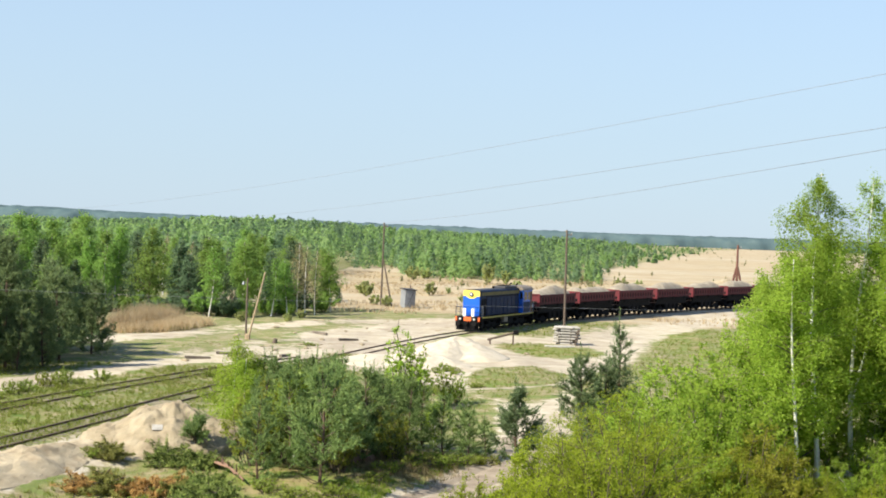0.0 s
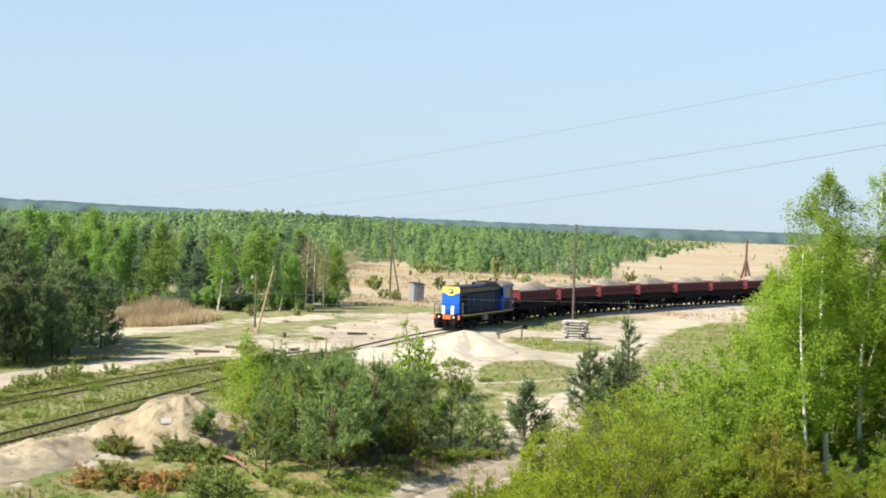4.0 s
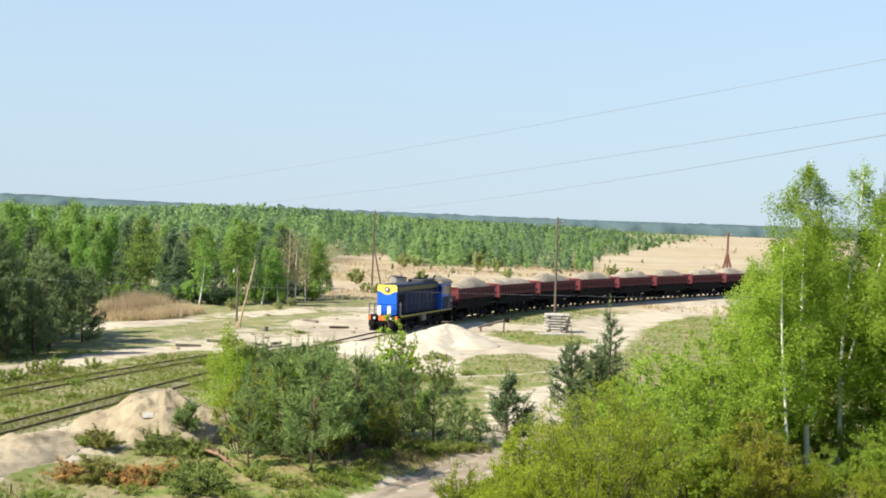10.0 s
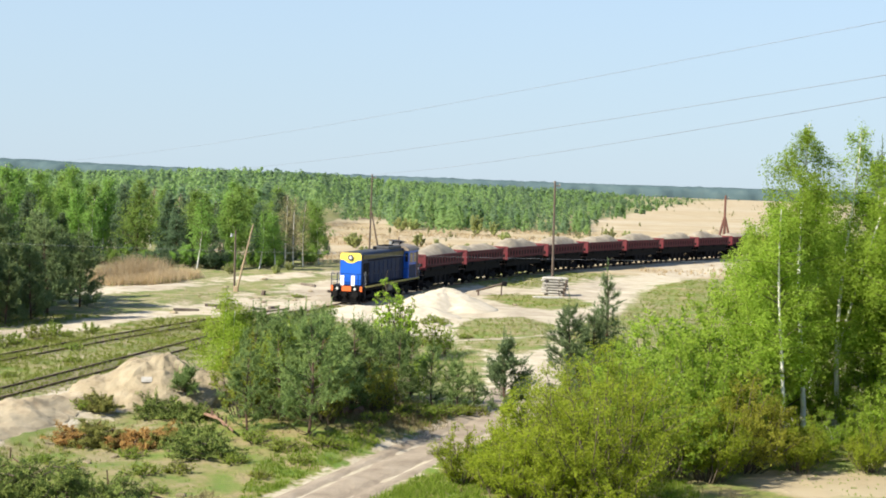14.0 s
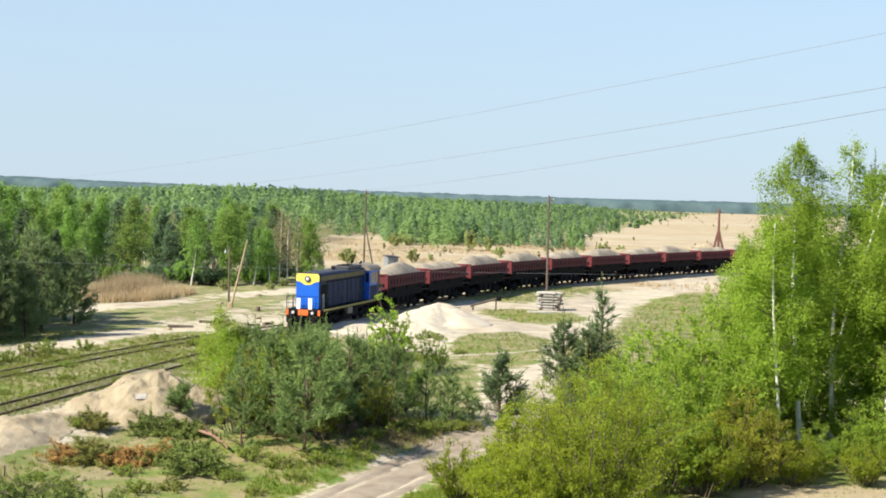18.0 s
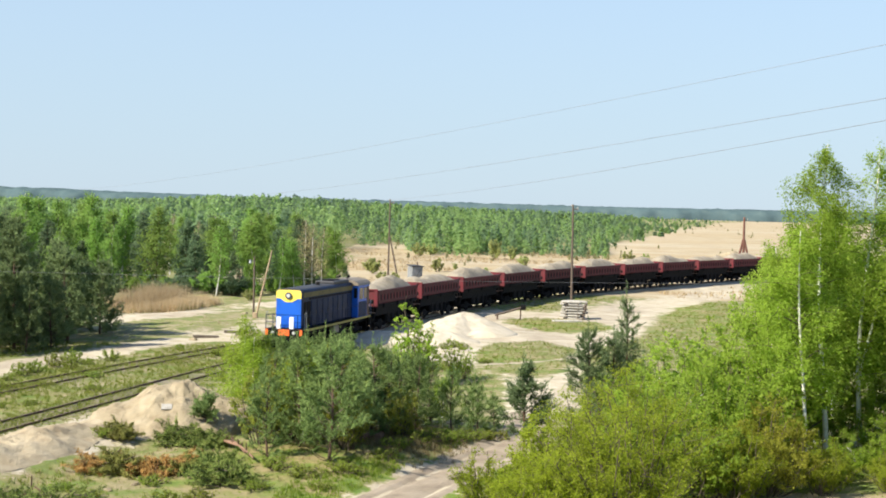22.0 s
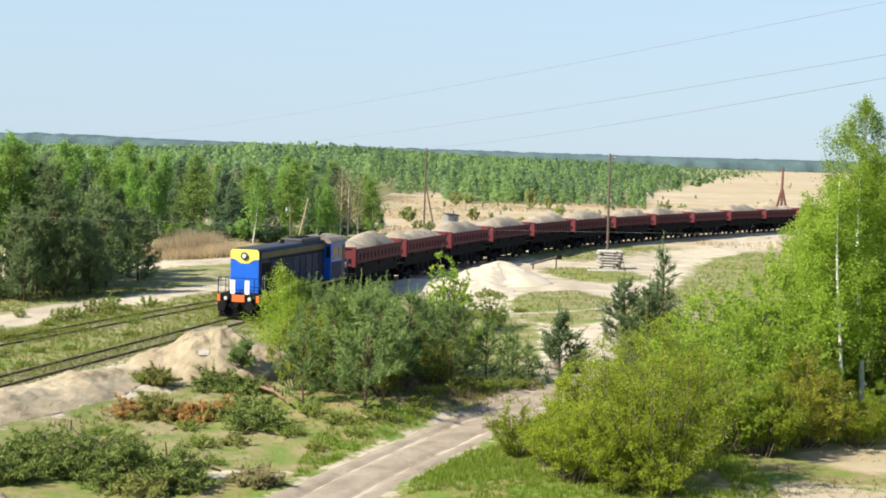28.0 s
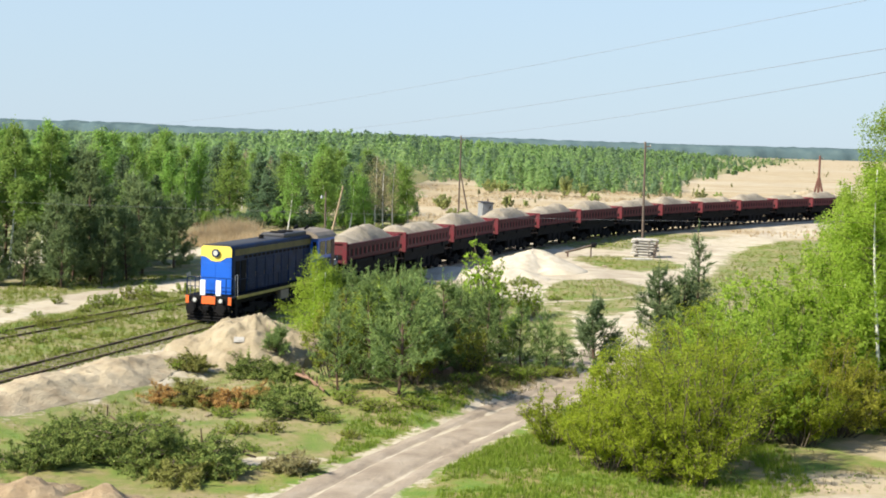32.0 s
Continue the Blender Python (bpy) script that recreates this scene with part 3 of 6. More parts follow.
def bogie(parent, y, axles, r=0.46):
    bm = bmesh.new()
    half = axles[-1] + 0.55
    for side in (-1, 1):
        x = side * 1.02
        prism(bm, [(-half, 0.42), (-half, 0.62), (-half * 0.45, 0.66), (-half * 0.3, 0.84), (half * 0.3, 0.84), (half * 0.45, 0.66), (half, 0.62), (half, 0.42), (half * 0.4, 0.4), (half * 0.25, 0.3), (-half * 0.25, 0.3), (-half * 0.4, 0.4)], x - 0.08, x + 0.08)
        for a in axles:
            box(bm, x - 0.13, x + 0.15, a - 0.16, a + 0.16, 0.3, 0.62, 0.03)
            rod(bm, (x + side * 0.1, a, 0.46), (x + side * 0.2, a, 0.46), 0.11, 0.09, 8)
        for k in (-0.13, 0.13):
            rod(bm, (x, k, 0.36), (x, k, 0.74), 0.09, 0.09, 8)
    box(bm, -1.1, 1.1, -0.25, 0.25, 0.45, 0.78, 0.04)
    ob = part("bogie", bm, M["black"], parent)
    ob.matrix_basis = pose(0, y, 0)
    for a in axles:
        wheelset(ob, a, r)
    return ob


def buffer(parent, x, y, out, z=0.88, r=0.25):
    bm = bmesh.new()
    rod(bm, (x, y, z), (x, y + out * 0.38, z), 0.12, 0.1, 12)
    rod(bm, (x, y + out * 0.38, z), (x, y + out * 0.43, z), r, r * 0.96, 16)
    rod(bm, (x, y + out * 0.02, z), (x, y + out * 0.08, z), 0.2, 0.2, 10)
    part("buffer", bm, M["black"], parent)


def locomotive():
    """A six-axle diesel shunter; its nose looks to -y, its origin is on the rail head between the bogies."""
    t = tagged(blank("locomotive"), "blue diesel locomotive with yellow nose and orange buffer beam", "locomotive")
    P = lambda name, bm, mat, label="", smooth=False: part(name, bm, M[mat], t, label, smooth)
    N0, C0, C1, E0, E1 = -7.45, 4.25, 7.2, -8.35, 7.85
    # main frame and walkway
    bm = box(bmesh.new(), -1.05, 1.05, E0 + 0.25, E1 - 0.2, 1.0, 1.42, 0.03)
    box(bm, -1.5, 1.5, E0 + 0.15, E1 - 0.1, 1.42, 1.5, 0.015)
    P("main_frame", bm, "black")
    for side in (-1, 1):
        bm = box(bmesh.new(), side * 1.5 - 0.02, side * 1.5 + 0.025, E0 + 0.5, E1 - 0.4, 1.36, 1.52)
        P("sill_stripe", bm, "sill", "olive-yellow sill stripe")
    # engine hood
    bm = box(bmesh.new(), -0.98, 0.98, N0, C0, 1.5, 4.28, 0.16, 3)
    P("engine_hood", bm, "navy", "blue sheet-metal engine hood, shade put into its dark colour")
    bm = prism(bmesh.new(), [(-0.90, 4.2), (-0.8, 4.31), (-0.4, 4.36), (0.4, 4.36), (0.8, 4.31), (0.90, 4.2)], N0 + 0.12, C0 - 0.01)
    bm.transform(Matrix(((0, 1, 0, 0), (1, 0, 0, 0), (0, 0, 1, 0), (0, 0, 0, 1))))
    bmesh.ops.recalc_face_normals(bm, faces=bm.faces[:])
    P("hood_roof", bm, "roof", "sooty dark hood roof")
    bm = box(bmesh.new(), -0.8, 0.8, 0.3, 3.9, 4.3, 4.56, 0.09, 2)
    P("fan_housing", bm, "roof")
    for y in (1.1, 2.3):
        bm = rod(bmesh.new(), (0, y, 4.55), (0, y, 4.64), 0.5, 0.46, 20)
        P("fan_grille", bm, "black")
    bm = rod(bmesh.new(), (0.1, -1.6, 4.33), (0.1, -1.6, 4.6), 0.16, 0.13, 12)
    rod(bm, (0.1, -1.6, 4.33), (0.1, -1.6, 4.36), 0.3, 0.3, 12)
    P("exhaust_stack", bm, "black")
    for x in (-0.4, 0.35):
        bm = rod(bmesh.new(), (x, 4.6, 4.62), (x, 5.1, 4.74), 0.05, 0.11, 8)
        rod(bm, (x, 4.75, 4.5), (x, 4.75, 4.68), 0.03, 0.03, 6)
        P("horn", bm, "black")
    # yellow cap on the nose, with a wave along its foot
    top = [(-0.9, 4.19), (-0.8, 4.265), (0.8, 4.265), (0.9, 4.19), (0.955, 4.1)]
    wave = [(0.955, 3.66), (0.80, 3.655), (0.62, 3.62), (0.42, 3.5), (0.28, 3.41), (0.0, 3.38), (-0.28, 3.41), (-0.42, 3.5), (-0.62, 3.62), (-0.80, 3.655), (-0.955, 3.66), (-0.955, 4.1)]
    bm = bmesh.new()
    f = bm.faces.new([bm.verts.new((x, N0 - 0.03, z)) for x, z in top + wave])
    back = bmesh.ops.extrude_face_region(bm, geom=[f])["geom"]
    bmesh.ops.translate(bm, verts=[v for v in back if isinstance(v, bmesh.types.BMVert)], vec=(0, 0.04, 0))
    bmesh.ops.recalc_face_normals(bm, faces=bm.faces[:])
    cap = P("nose_panel", bm, "yellow", "yellow nose panel with a wavy lower edge")
    bm = rod(bmesh.new(), (0, N0 - 0.02, 3.86), (0, N0 - 0.13, 3.86), 0.22, 0.24, 20)
    lamp = part("headlight", bm, M["grey"], cap)
    part("lens", rod(bmesh.new(), (0, N0 - 0.1, 3.86), (0, N0 - 0.145, 3.86), 0.17, 0.14, 16), M["lens"], lamp)
    for side in (-1, 1):
        bm = box(bmesh.new(), side * 0.985 - 0.012, side * 0.985 + 0.012, N0 + 0.35, C0 - 0.05, 3.72, 4.06)
        P("hood_stripe", bm, "olive", "yellow stripe under the hood roof, darkened to hold its shade")
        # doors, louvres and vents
        # door colours hold the side's shade; two black ones stand for an opening
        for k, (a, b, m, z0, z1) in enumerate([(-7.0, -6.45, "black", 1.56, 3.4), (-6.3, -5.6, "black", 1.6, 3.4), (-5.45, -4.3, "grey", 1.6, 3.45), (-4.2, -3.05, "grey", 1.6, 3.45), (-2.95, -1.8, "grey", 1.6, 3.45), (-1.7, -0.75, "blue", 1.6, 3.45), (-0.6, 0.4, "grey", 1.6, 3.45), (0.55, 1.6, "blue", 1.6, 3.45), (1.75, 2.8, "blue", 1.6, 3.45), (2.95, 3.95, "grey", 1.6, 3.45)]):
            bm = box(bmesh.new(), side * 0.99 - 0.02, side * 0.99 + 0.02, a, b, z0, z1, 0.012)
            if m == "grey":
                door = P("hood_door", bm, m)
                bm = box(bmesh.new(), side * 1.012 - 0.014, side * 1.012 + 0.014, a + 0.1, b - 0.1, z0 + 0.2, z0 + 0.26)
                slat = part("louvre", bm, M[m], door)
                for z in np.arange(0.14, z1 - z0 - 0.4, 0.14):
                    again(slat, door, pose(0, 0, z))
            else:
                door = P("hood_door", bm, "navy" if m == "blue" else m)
            part("door_handle", rod(bmesh.new(), (side * 1.02, b - 0.06, 2.4), (side * 1.02, b - 0.06, 2.65), 0.015, 0.015, 5), M["steel"], door)
        for y in np.arange(N0 + 1.6, C0 - 0.5, 0.62):
            bm = box(bmesh.new(), side * 0.99 - 0.014, side * 0.99 + 0.014, y, y + 0.4, 3.5, 3.66, 0.01)
            P("vent", bm, "black")
    # nose sheet, doors
    # the same blue left unshaded, laid over the darkened hood's sunny end
    P("nose_sheet", box(bmesh.new(), -0.95, 0.95, N0 - 0.012, N0 + 0.02, 1.55, 4.16, 0.008), "blue", "bright blue nose sheet")
    for x in (-0.45, 0.45):
        P("nose_door", box(bmesh.new(), x - 0.42, x + 0.42, N0 - 0.02, N0 + 0.01, 1.75, 3.3, 0.012), "blue")
    # cab
    bm = box(bmesh.new(), -1.45, 1.45, C0, C1, 1.5, 4.14, 0.06, 2)
    cab = P("cab", bm, "blue", "blue driver's cab with dark windows")
    prof = [(-1.53, 4.06), (-1.47, 4.22), (-1.2, 4.42), (-0.6, 4.54), (0, 4.58), (0.6, 4.54), (1.2, 4.42), (1.47, 4.22), (1.53, 4.06)]
    bm = prism(bmesh.new(), prof, C0 - 0.18, C1 + 0.15)
    bm.transform(Matrix(((0, 1, 0, 0), (1, 0, 0, 0), (0, 0, 1, 0), (0, 0, 0, 1))))
    bmesh.ops.recalc_face_normals(bm, faces=bm.faces[:])
    part("cab_roof", bm, M["tan"], cab, "faded tan curved cab roof")
    for side in (-1, 1):
        for a, b in ((C0 + 0.3, C0 + 1.25), (C0 + 1.45, C0 + 2.2)):
            bm = box(bmesh.new(), side * 1.45 - 0.015, side * 1.45 + 0.015, a, b, 2.95, 3.85, 0.01)
            part("window", bm, M["glass"], cab)
        part("cab_door", box(bmesh.new(), side * 1.45 - 0.02, side * 1.45 + 0.02, C1 - 0.72, C1 - 0.1, 1.55, 3.9, 0.012), M["brown"], cab, "rusty brown cab door")
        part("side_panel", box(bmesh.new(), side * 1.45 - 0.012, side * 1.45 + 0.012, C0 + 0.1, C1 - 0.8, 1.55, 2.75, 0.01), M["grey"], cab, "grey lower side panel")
        part("window", box(bmesh.new(), side * 1.22 - 0.15, side * 1.22 + 0.15, C0 - 0.012, C0 + 0.02, 3.05, 3.85, 0.01), M["glass"], cab)
        part("window", box(bmesh.new(), side * 0.8 - 0.45, side * 0.8 + 0.45, C1 - 0.02, C1 + 0.015, 2.95, 3.85, 0.01), M["glass"], cab)
    # front platform, white gates, rails
    for x in (-0.48, 0.48):
        bm = box(bmesh.new(), x - 0.16, x + 0.16, E0 + 0.2, E0 + 0.25, 1.52, 2.38, 0.015)
        P("gate_panel", bm, "white", "white-painted platform gate panel")
    for end, y in ((0, E0 + 0.22), (1, E1 - 0.15)):
        for x in (-1.46, -0.95, 0.95, 1.46):
            P("rail_post", rod(bmesh.new(), (x, y, 1.5), (x, y, 2.5), 0.025, 0.025, 6), "grey")
        for x0, x1, z in ((-1.46, -0.66, 2.0), (0.66, 1.46, 2.0), (-1.46, 1.46, 2.52)):
            P("handrail", rod(bmesh.new(), (x0, y, z), (x1, y, z), 0.02, 0.02, 6), "grey")
    for side in (-1, 1):
        ys = np.linspace(E0 + 0.25, C0 - 0.1, 9)
        for a, b in zip(ys, ys[1:]):
            P("rail_post", rod(bmesh.new(), (side * 1.46, a, 1.5), (side * 1.46, a, 2.45), 0.02, 0.02, 6), "grey")
            P("handrail", rod(bmesh.new(), (side * 1.46, a, 2.45), (side * 1.46, b, 2.45), 0.018, 0.018, 6), "grey")
        for y in (E0 + 0.3, E1 - 0.5):
            bm = bmesh.new()
            for z in (0.45, 0.8, 1.15):
                box(bm, side * 1.3 - 0.18, side * 1.3 + 0.18, y, y + 0.3, z, z + 0.04)
            box(bm, side * 1.48 - 0.02, side * 1.48 + 0.02, y, y + 0.3, 0.42, 1.45)
            box(bm, side * 1.12 - 0.02, side * 1.12 + 0.02, y, y + 0.3, 0.42, 1.45)
            P("corner_steps", bm, "black")
    for side in (-1, 1):
        for y in (E0 + 0.3, C1 + 0.2):
            bm = rod(bmesh.new(), (side * 1.47, y, 1.5), (side * 1.47, y, 2.66), 0.018, 0.018, 6)
            rod(bm, (side * 1.47, y, 2.66), (side * 1.47, y + 0.3, 2.74), 0.018, 0.018, 6)
            rod(bm, (side * 1.47, y + 0.3, 2.74), (side * 1.47, y + 0.36, 1.5), 0.018, 0.018, 6)
            P("grab_rail", bm, "zinc", "pale bent-tube grab rail")
    # buffer beams
    for y, out in ((E0 + 0.1, -1), (E1 - 0.1, 1)):
        bm = box(bmesh.new(), -1.42, 1.42, min(y, y + out * 0.12), max(y, y + out * 0.12), 1.02, 1.46, 0.02)
        beam = P("buffer_beam", bm, "black", "black buffer beam with an orange plate")
        part("orange_plate", box(bmesh.new(), -0.42, 0.42, min(y + out * 0.11, y + out * 0.14), max(y + out * 0.11, y + out * 0.14), 1.06, 1.5, 0.008), M["orange"], beam, "orange plate")
        for x in (-1.3, 1.3):
            part("orange_plate", box(bmesh.new(), x - 0.1, x + 0.1, min(y + out * 0.11, y + out * 0.14), max(y + out * 0.11, y + out * 0.14), 1.06, 1.5, 0.008), M["orange"], beam, "orange plate")
        for x in (-0.92, 0.92):
            buffer(t, x, y + out * 0.1, out, 0.86, 0.29)
            bm = rod(bmesh.new(), (x * 0.86, y + out * 0.1, 1.27), (x * 0.86, y + out * 0.24, 1.27), 0.17, 0.19, 16)
            lamp = part("marker_lamp", bm, M["black"], beam)
            part("lens", rod(bmesh.new(), (x * 0.86, y + out * 0.235, 1.27), (x * 0.86, y + out * 0.26, 1.27), 0.13, 0.1, 12), M["lens"], lamp)
        bm = box(bmesh.new(), -0.17, 0.17, min(y, y + out * 0.45), max(y, y + out * 0.45), 0.7, 1.0, 0.05)
        rod(bm, (0, y + out * 0.4, 0.5), (0, y + out * 0.4, 0.9), 0.06, 0.06, 8)
        P("coupler", bm, "black")
        bm = bmesh.new()
        for z in (0.1, 0.27, 0.44, 0.61):
            box(bm, -1.3, 1.3, y + out * 0.12 - 0.05, y + out * 0.12 + 0.05, z, z + 0.11, 0.02)
        box(bm, -1.25, 1.25, y + out * 0.03 - 0.03, y + out * 0.03 + 0.03, 0.14, 1.02)
        P("rail_guard", bm, "black")
        for x in (-0.5, -0.3, 0.35, 0.55):
            P("brake_hose", rod(bmesh.new(), (x, y + out * 0.12, 0.95), (x * 1.05, y + out * 0.2, 0.5), 0.03, 0.025, 6), "black")
    # belly tank and boxes
    bm = box(bmesh.new(), -1.25, 1.25, -2.1, 1.9, 0.4, 1.05, 0.12, 2)
    P("fuel_tank", bm, "black")
    for side in (-1, 1):
        P("battery_box", box(bmesh.new(), side * 1.28 - 0.18, side * 1.28 + 0.18, -1.6, -0.4, 0.75, 1.3, 0.02), "tan", "ochre battery box")
        P("air_tank", rod(bmesh.new(), (side * 1.2, 0.2, 1.15), (side * 1.2, 1.8, 1.15), 0.17, 0.17, 12), "black")
    for y in (-4.3, 4.2):
        bogie(t, y, (-1.85, 0.0, 1.85), 0.52)
    return t


def load_mesh(seed):
    """A heap of sand in the wagon, with an uneven crest."""
    nxx, nyy = 13, 45
    x, y = np.meshgrid(np.linspace(-1.42, 1.42, nxx), np.linspace(-5.32, 5.32, nyy))
    u, v = np.abs(x) / 1.42, np.abs(y) / 5.32
    peaks = 0.74 + 0.22 * np.sin(y * 0.42 + seed * 1.9) + 0.09 * np.sin(y * (0.9 + 0.12 * seed) + seed) + 0.04 * np.sin(y * 3.1 + 2 * seed)
    z = 3.22 + 1.05 * np.clip(peaks, 0.15, 1) * (1 - u ** 1.9) * (1 - v ** 6) + 0.1 * fbm(x, y, 0.6, seed * 1.3) * (1 - u ** 6)
    i = np.arange(nxx * nyy).reshape(nyy, nxx)
    F = np.stack([i[:-1, :-1], i[:-1, 1:], i[1:, 1:], i[1:, :-1]], -1).reshape(-1, 4)
    return quick_mesh("sand_load", np.stack([x, y, z], -1).reshape(-1, 3), F, M["load"], True)


def dump_wagon():
    """A side-tipping wagon; its origin is on the rail head at its middle."""
    t = tagged(blank("dump_wagon"), "dark red side-tipping wagon heaped with pale sand", "rail wagon", "wagons of the sand train")
    P = lambda name, bm, mat, label="", smooth=False: part(name, bm, M[mat], t, label, smooth)
    H = 5.45
    bm = box(bmesh.new(), -0.32, 0.32, -H - 0.1, H + 0.1, 1.0, 1.5, 0.03)
    for y in np.linspace(-4.8, 4.8, 7):
        box(bm, -1.15, 1.15, y - 0.09, y + 0.09, 1.25, 1.75)
    box(bm, -1.25, 1.25, -H - 0.15, -H + 0.08, 1.0, 1.5, 0.02)
    box(bm, -1.25, 1.25, H - 0.08, H + 0.15, 1.0, 1.5, 0.02)
    P("underframe", bm, "black")
    for y in (-2.0, -0.75, 0.75, 2.0):
        for side in (-1, 1):
            bm = rod(bmesh.new(), (side * 1.08, y, 0.62), (side * 1.02, y, 1.95), 0.27, 0.22, 12)
            P("tipping_cylinder", bm, "black")
    for side in (-1, 1):
        # black skirts and boxes added only to darken the open gaps below
        P("side_sill", box(bmesh.new(), side * 1.2 - 0.06, side * 1.2 + 0.06, -H + 0.3, H - 0.3, 1.25, 1.95, 0.02), "black")
        P("equipment_box", box(bmesh.new(), side * 0.75 - 0.4, side * 0.75 + 0.4, -1.75, 1.75, 0.45, 1.3, 0.06), "black")
    P("air_tank", rod(bmesh.new(), (-0.7, -1.4, 0.8), (-0.7, 1.4, 0.8), 0.2, 0.2, 12), "black")
    P("floor", box(bmesh.new(), -1.5, 1.5, -H + 0.05, H - 0.05, 1.95, 2.2, 0.03), "black")
    for side in (-1, 1):
        bm = box(bmesh.new(), side * 1.46 - 0.03, side * 1.46 + 0.03, -H + 0.02, H - 0.02, 2.4, 3.36)
        box(bm, side * 1.5 - 0.09, side * 1.5 + 0.09, -H + 0.02, H - 0.02, 3.2, 3.38, 0.02)
        low = [(side * 1.5, 2.44), (side * 1.28, 2.04), (side * 1.18, 2.04), (side * 1.42, 2.44)]
        a = [bm.verts.new((x, -H + 0.02, z)) for x, z in low]
        b = [bm.verts.new((x, H - 0.02, z)) for x, z in low]
        for f in [a, b] + [[a[i], b[i], b[(i + 1) % 4], a[(i + 1) % 4]] for i in range(4)]:
            bm.faces.new(f)
        bmesh.ops.recalc_face_normals(bm, faces=bm.faces[:])
        box(bm, side * 1.49 - 0.05, side * 1.49 + 0.06, -H + 0.02, H - 0.02, 2.3, 2.54, 0.01)
        box(bm, side * 1.49 - 0.05, side * 1.49 + 0.06, -H + 0.02, H - 0.02, 3.0, 3.22, 0.01)
        wall = P("side_wall", bm, "red")
        # sheet behind the ribs with the pockets' shade put into its colour
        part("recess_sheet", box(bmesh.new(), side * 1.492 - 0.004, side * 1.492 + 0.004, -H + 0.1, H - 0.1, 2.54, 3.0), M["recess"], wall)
        bm = box(bmesh.new(), -0.05 - 0.007 * side, 0.05 - 0.007 * side, -0.15, 0.15, 2.4, 3.2, 0.012)
        first = part("rib", bm, M["rib"], wall)
        ys = np.linspace(-H + 0.35, H - 0.35, 13)
        first.matrix_basis = pose(side * 1.5, ys[0], 0)
        for y in ys[1:]:
            again(first, wall, pose(side * 1.5, y, 0))
        for y in (-3.8, 0.0, 3.8):
            bm = box(bmesh.new(), side * 1.55 - 0.05, side * 1.55 + 0.05, y - 0.25, y + 0.25, 1.9, 2.25, 0.02)
            P("hinge_arm", bm, "black")
    for end in (-1, 1):
        y = end * (H - 0.03)
        bm = box(bmesh.new(), -1.43, 1.43, min(y, y - end * 0.07), max(y, y - end * 0.07), 2.2, 3.5, 0.015)
        box(bm, -1.5, -1.2, min(y - end * 0.05, y + end * 0.12), max(y - end * 0.05, y + end * 0.12), 2.0, 3.5, 0.02)
        box(bm, 1.2, 1.5, min(y - end * 0.05, y + end * 0.12), max(y - end * 0.05, y + end * 0.12), 2.0, 3.5, 0.02)
        box(bm, -1.2, 1.2, min(y, y + end * 0.1), max(y, y + end * 0.1), 3.36, 3.5, 0.02)
        box(bm, -1.2, 1.2, min(y, y + end * 0.1), max(y, y + end * 0.1), 2.05, 2.25, 0.02)
        P("end_wall", bm, "rib")
        for x in (-0.62, 0.62):
            # flat black plates stand in for shaded notches in the end wall
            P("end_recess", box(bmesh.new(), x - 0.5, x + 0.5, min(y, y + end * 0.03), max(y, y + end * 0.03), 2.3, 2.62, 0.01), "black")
            P("end_stake", box(bmesh.new(), x * 0.35 - 0.07, x * 0.35 + 0.07, min(y, y + end * 0.1), max(y, y + end * 0.1), 2.2, 3.4, 0.01), "rib")
        bm = box(bmesh.new(), -1.3, 1.3, min(y, y + end * 0.45), max(y, y + end * 0.45), 1.5, 1.56)
        for x in (-1.25, 1.25):
            rod(bm, (x, y + end * 0.42, 1.5), (x, y + end * 0.42, 2.3), 0.02, 0.02, 6)
        rod(bm, (-1.25, y + end * 0.42, 2.3), (1.25, y + end * 0.42, 2.3), 0.02, 0.02, 6)
        P("end_platform", bm, "rust")
        P("brake_wheel", rod(bmesh.new(), (0.7, y + end * 0.34, 2.2), (0.7, y + end * 0.38, 2.2), 0.2, 0.2, 14), "white", "white hand-brake wheel")
        for x in (-0.88, 0.88):
            box_end = end * (H + 0.13)
            buffer(t, x, box_end, end, 0.84, 0.22)
        P("coupler", rod(bmesh.new(), (0, end * H, 0.85), (0, end * (H + 0.9), 0.85), 0.09, 0.07, 8), "black")
    for y in (-3.6, 3.6):
        bogie(t, y, (-0.9, 0.9))
    return t


LOADS = [load_mesh(k) for k in (0.3, 1.1, 2.4, 3.3, 4.2)]
loco = locomotive()
first_wagon = dump_wagon()
wagons = [first_wagon] + [copy_thing(first_wagon, Matrix()) for _ in range(11)]
for k, w in enumerate(wagons):
    o = hang(new("sand_load", LOADS[(k * 2 + k // 5) % 5]), w)
    tagged(o, "heap of pale grey-brown sand")
    if k % 2:
        o.matrix_basis = pose(0, 0, 0, 0, 0, 180)


def nose_at(t):
    """Metres along the line of the locomotive's nose."""
    u = t / 16 - 1
    return (((1.076 * u + 1.31) * u - 2.005) * u - 38.217) * u + 67.354


def ride(s, base):
    """The pose on the rails of a vehicle whose bogies stand base to each side of s."""
    (x0, y0), (x1, y1) = on_line(s - base), on_line(s + base)
    return pose((x0 + x1) / 2, (y0 + y1) / 2, 0.2, 0, 0, math.degrees(math.atan2(-(x1 - x0), y1 - y0)))


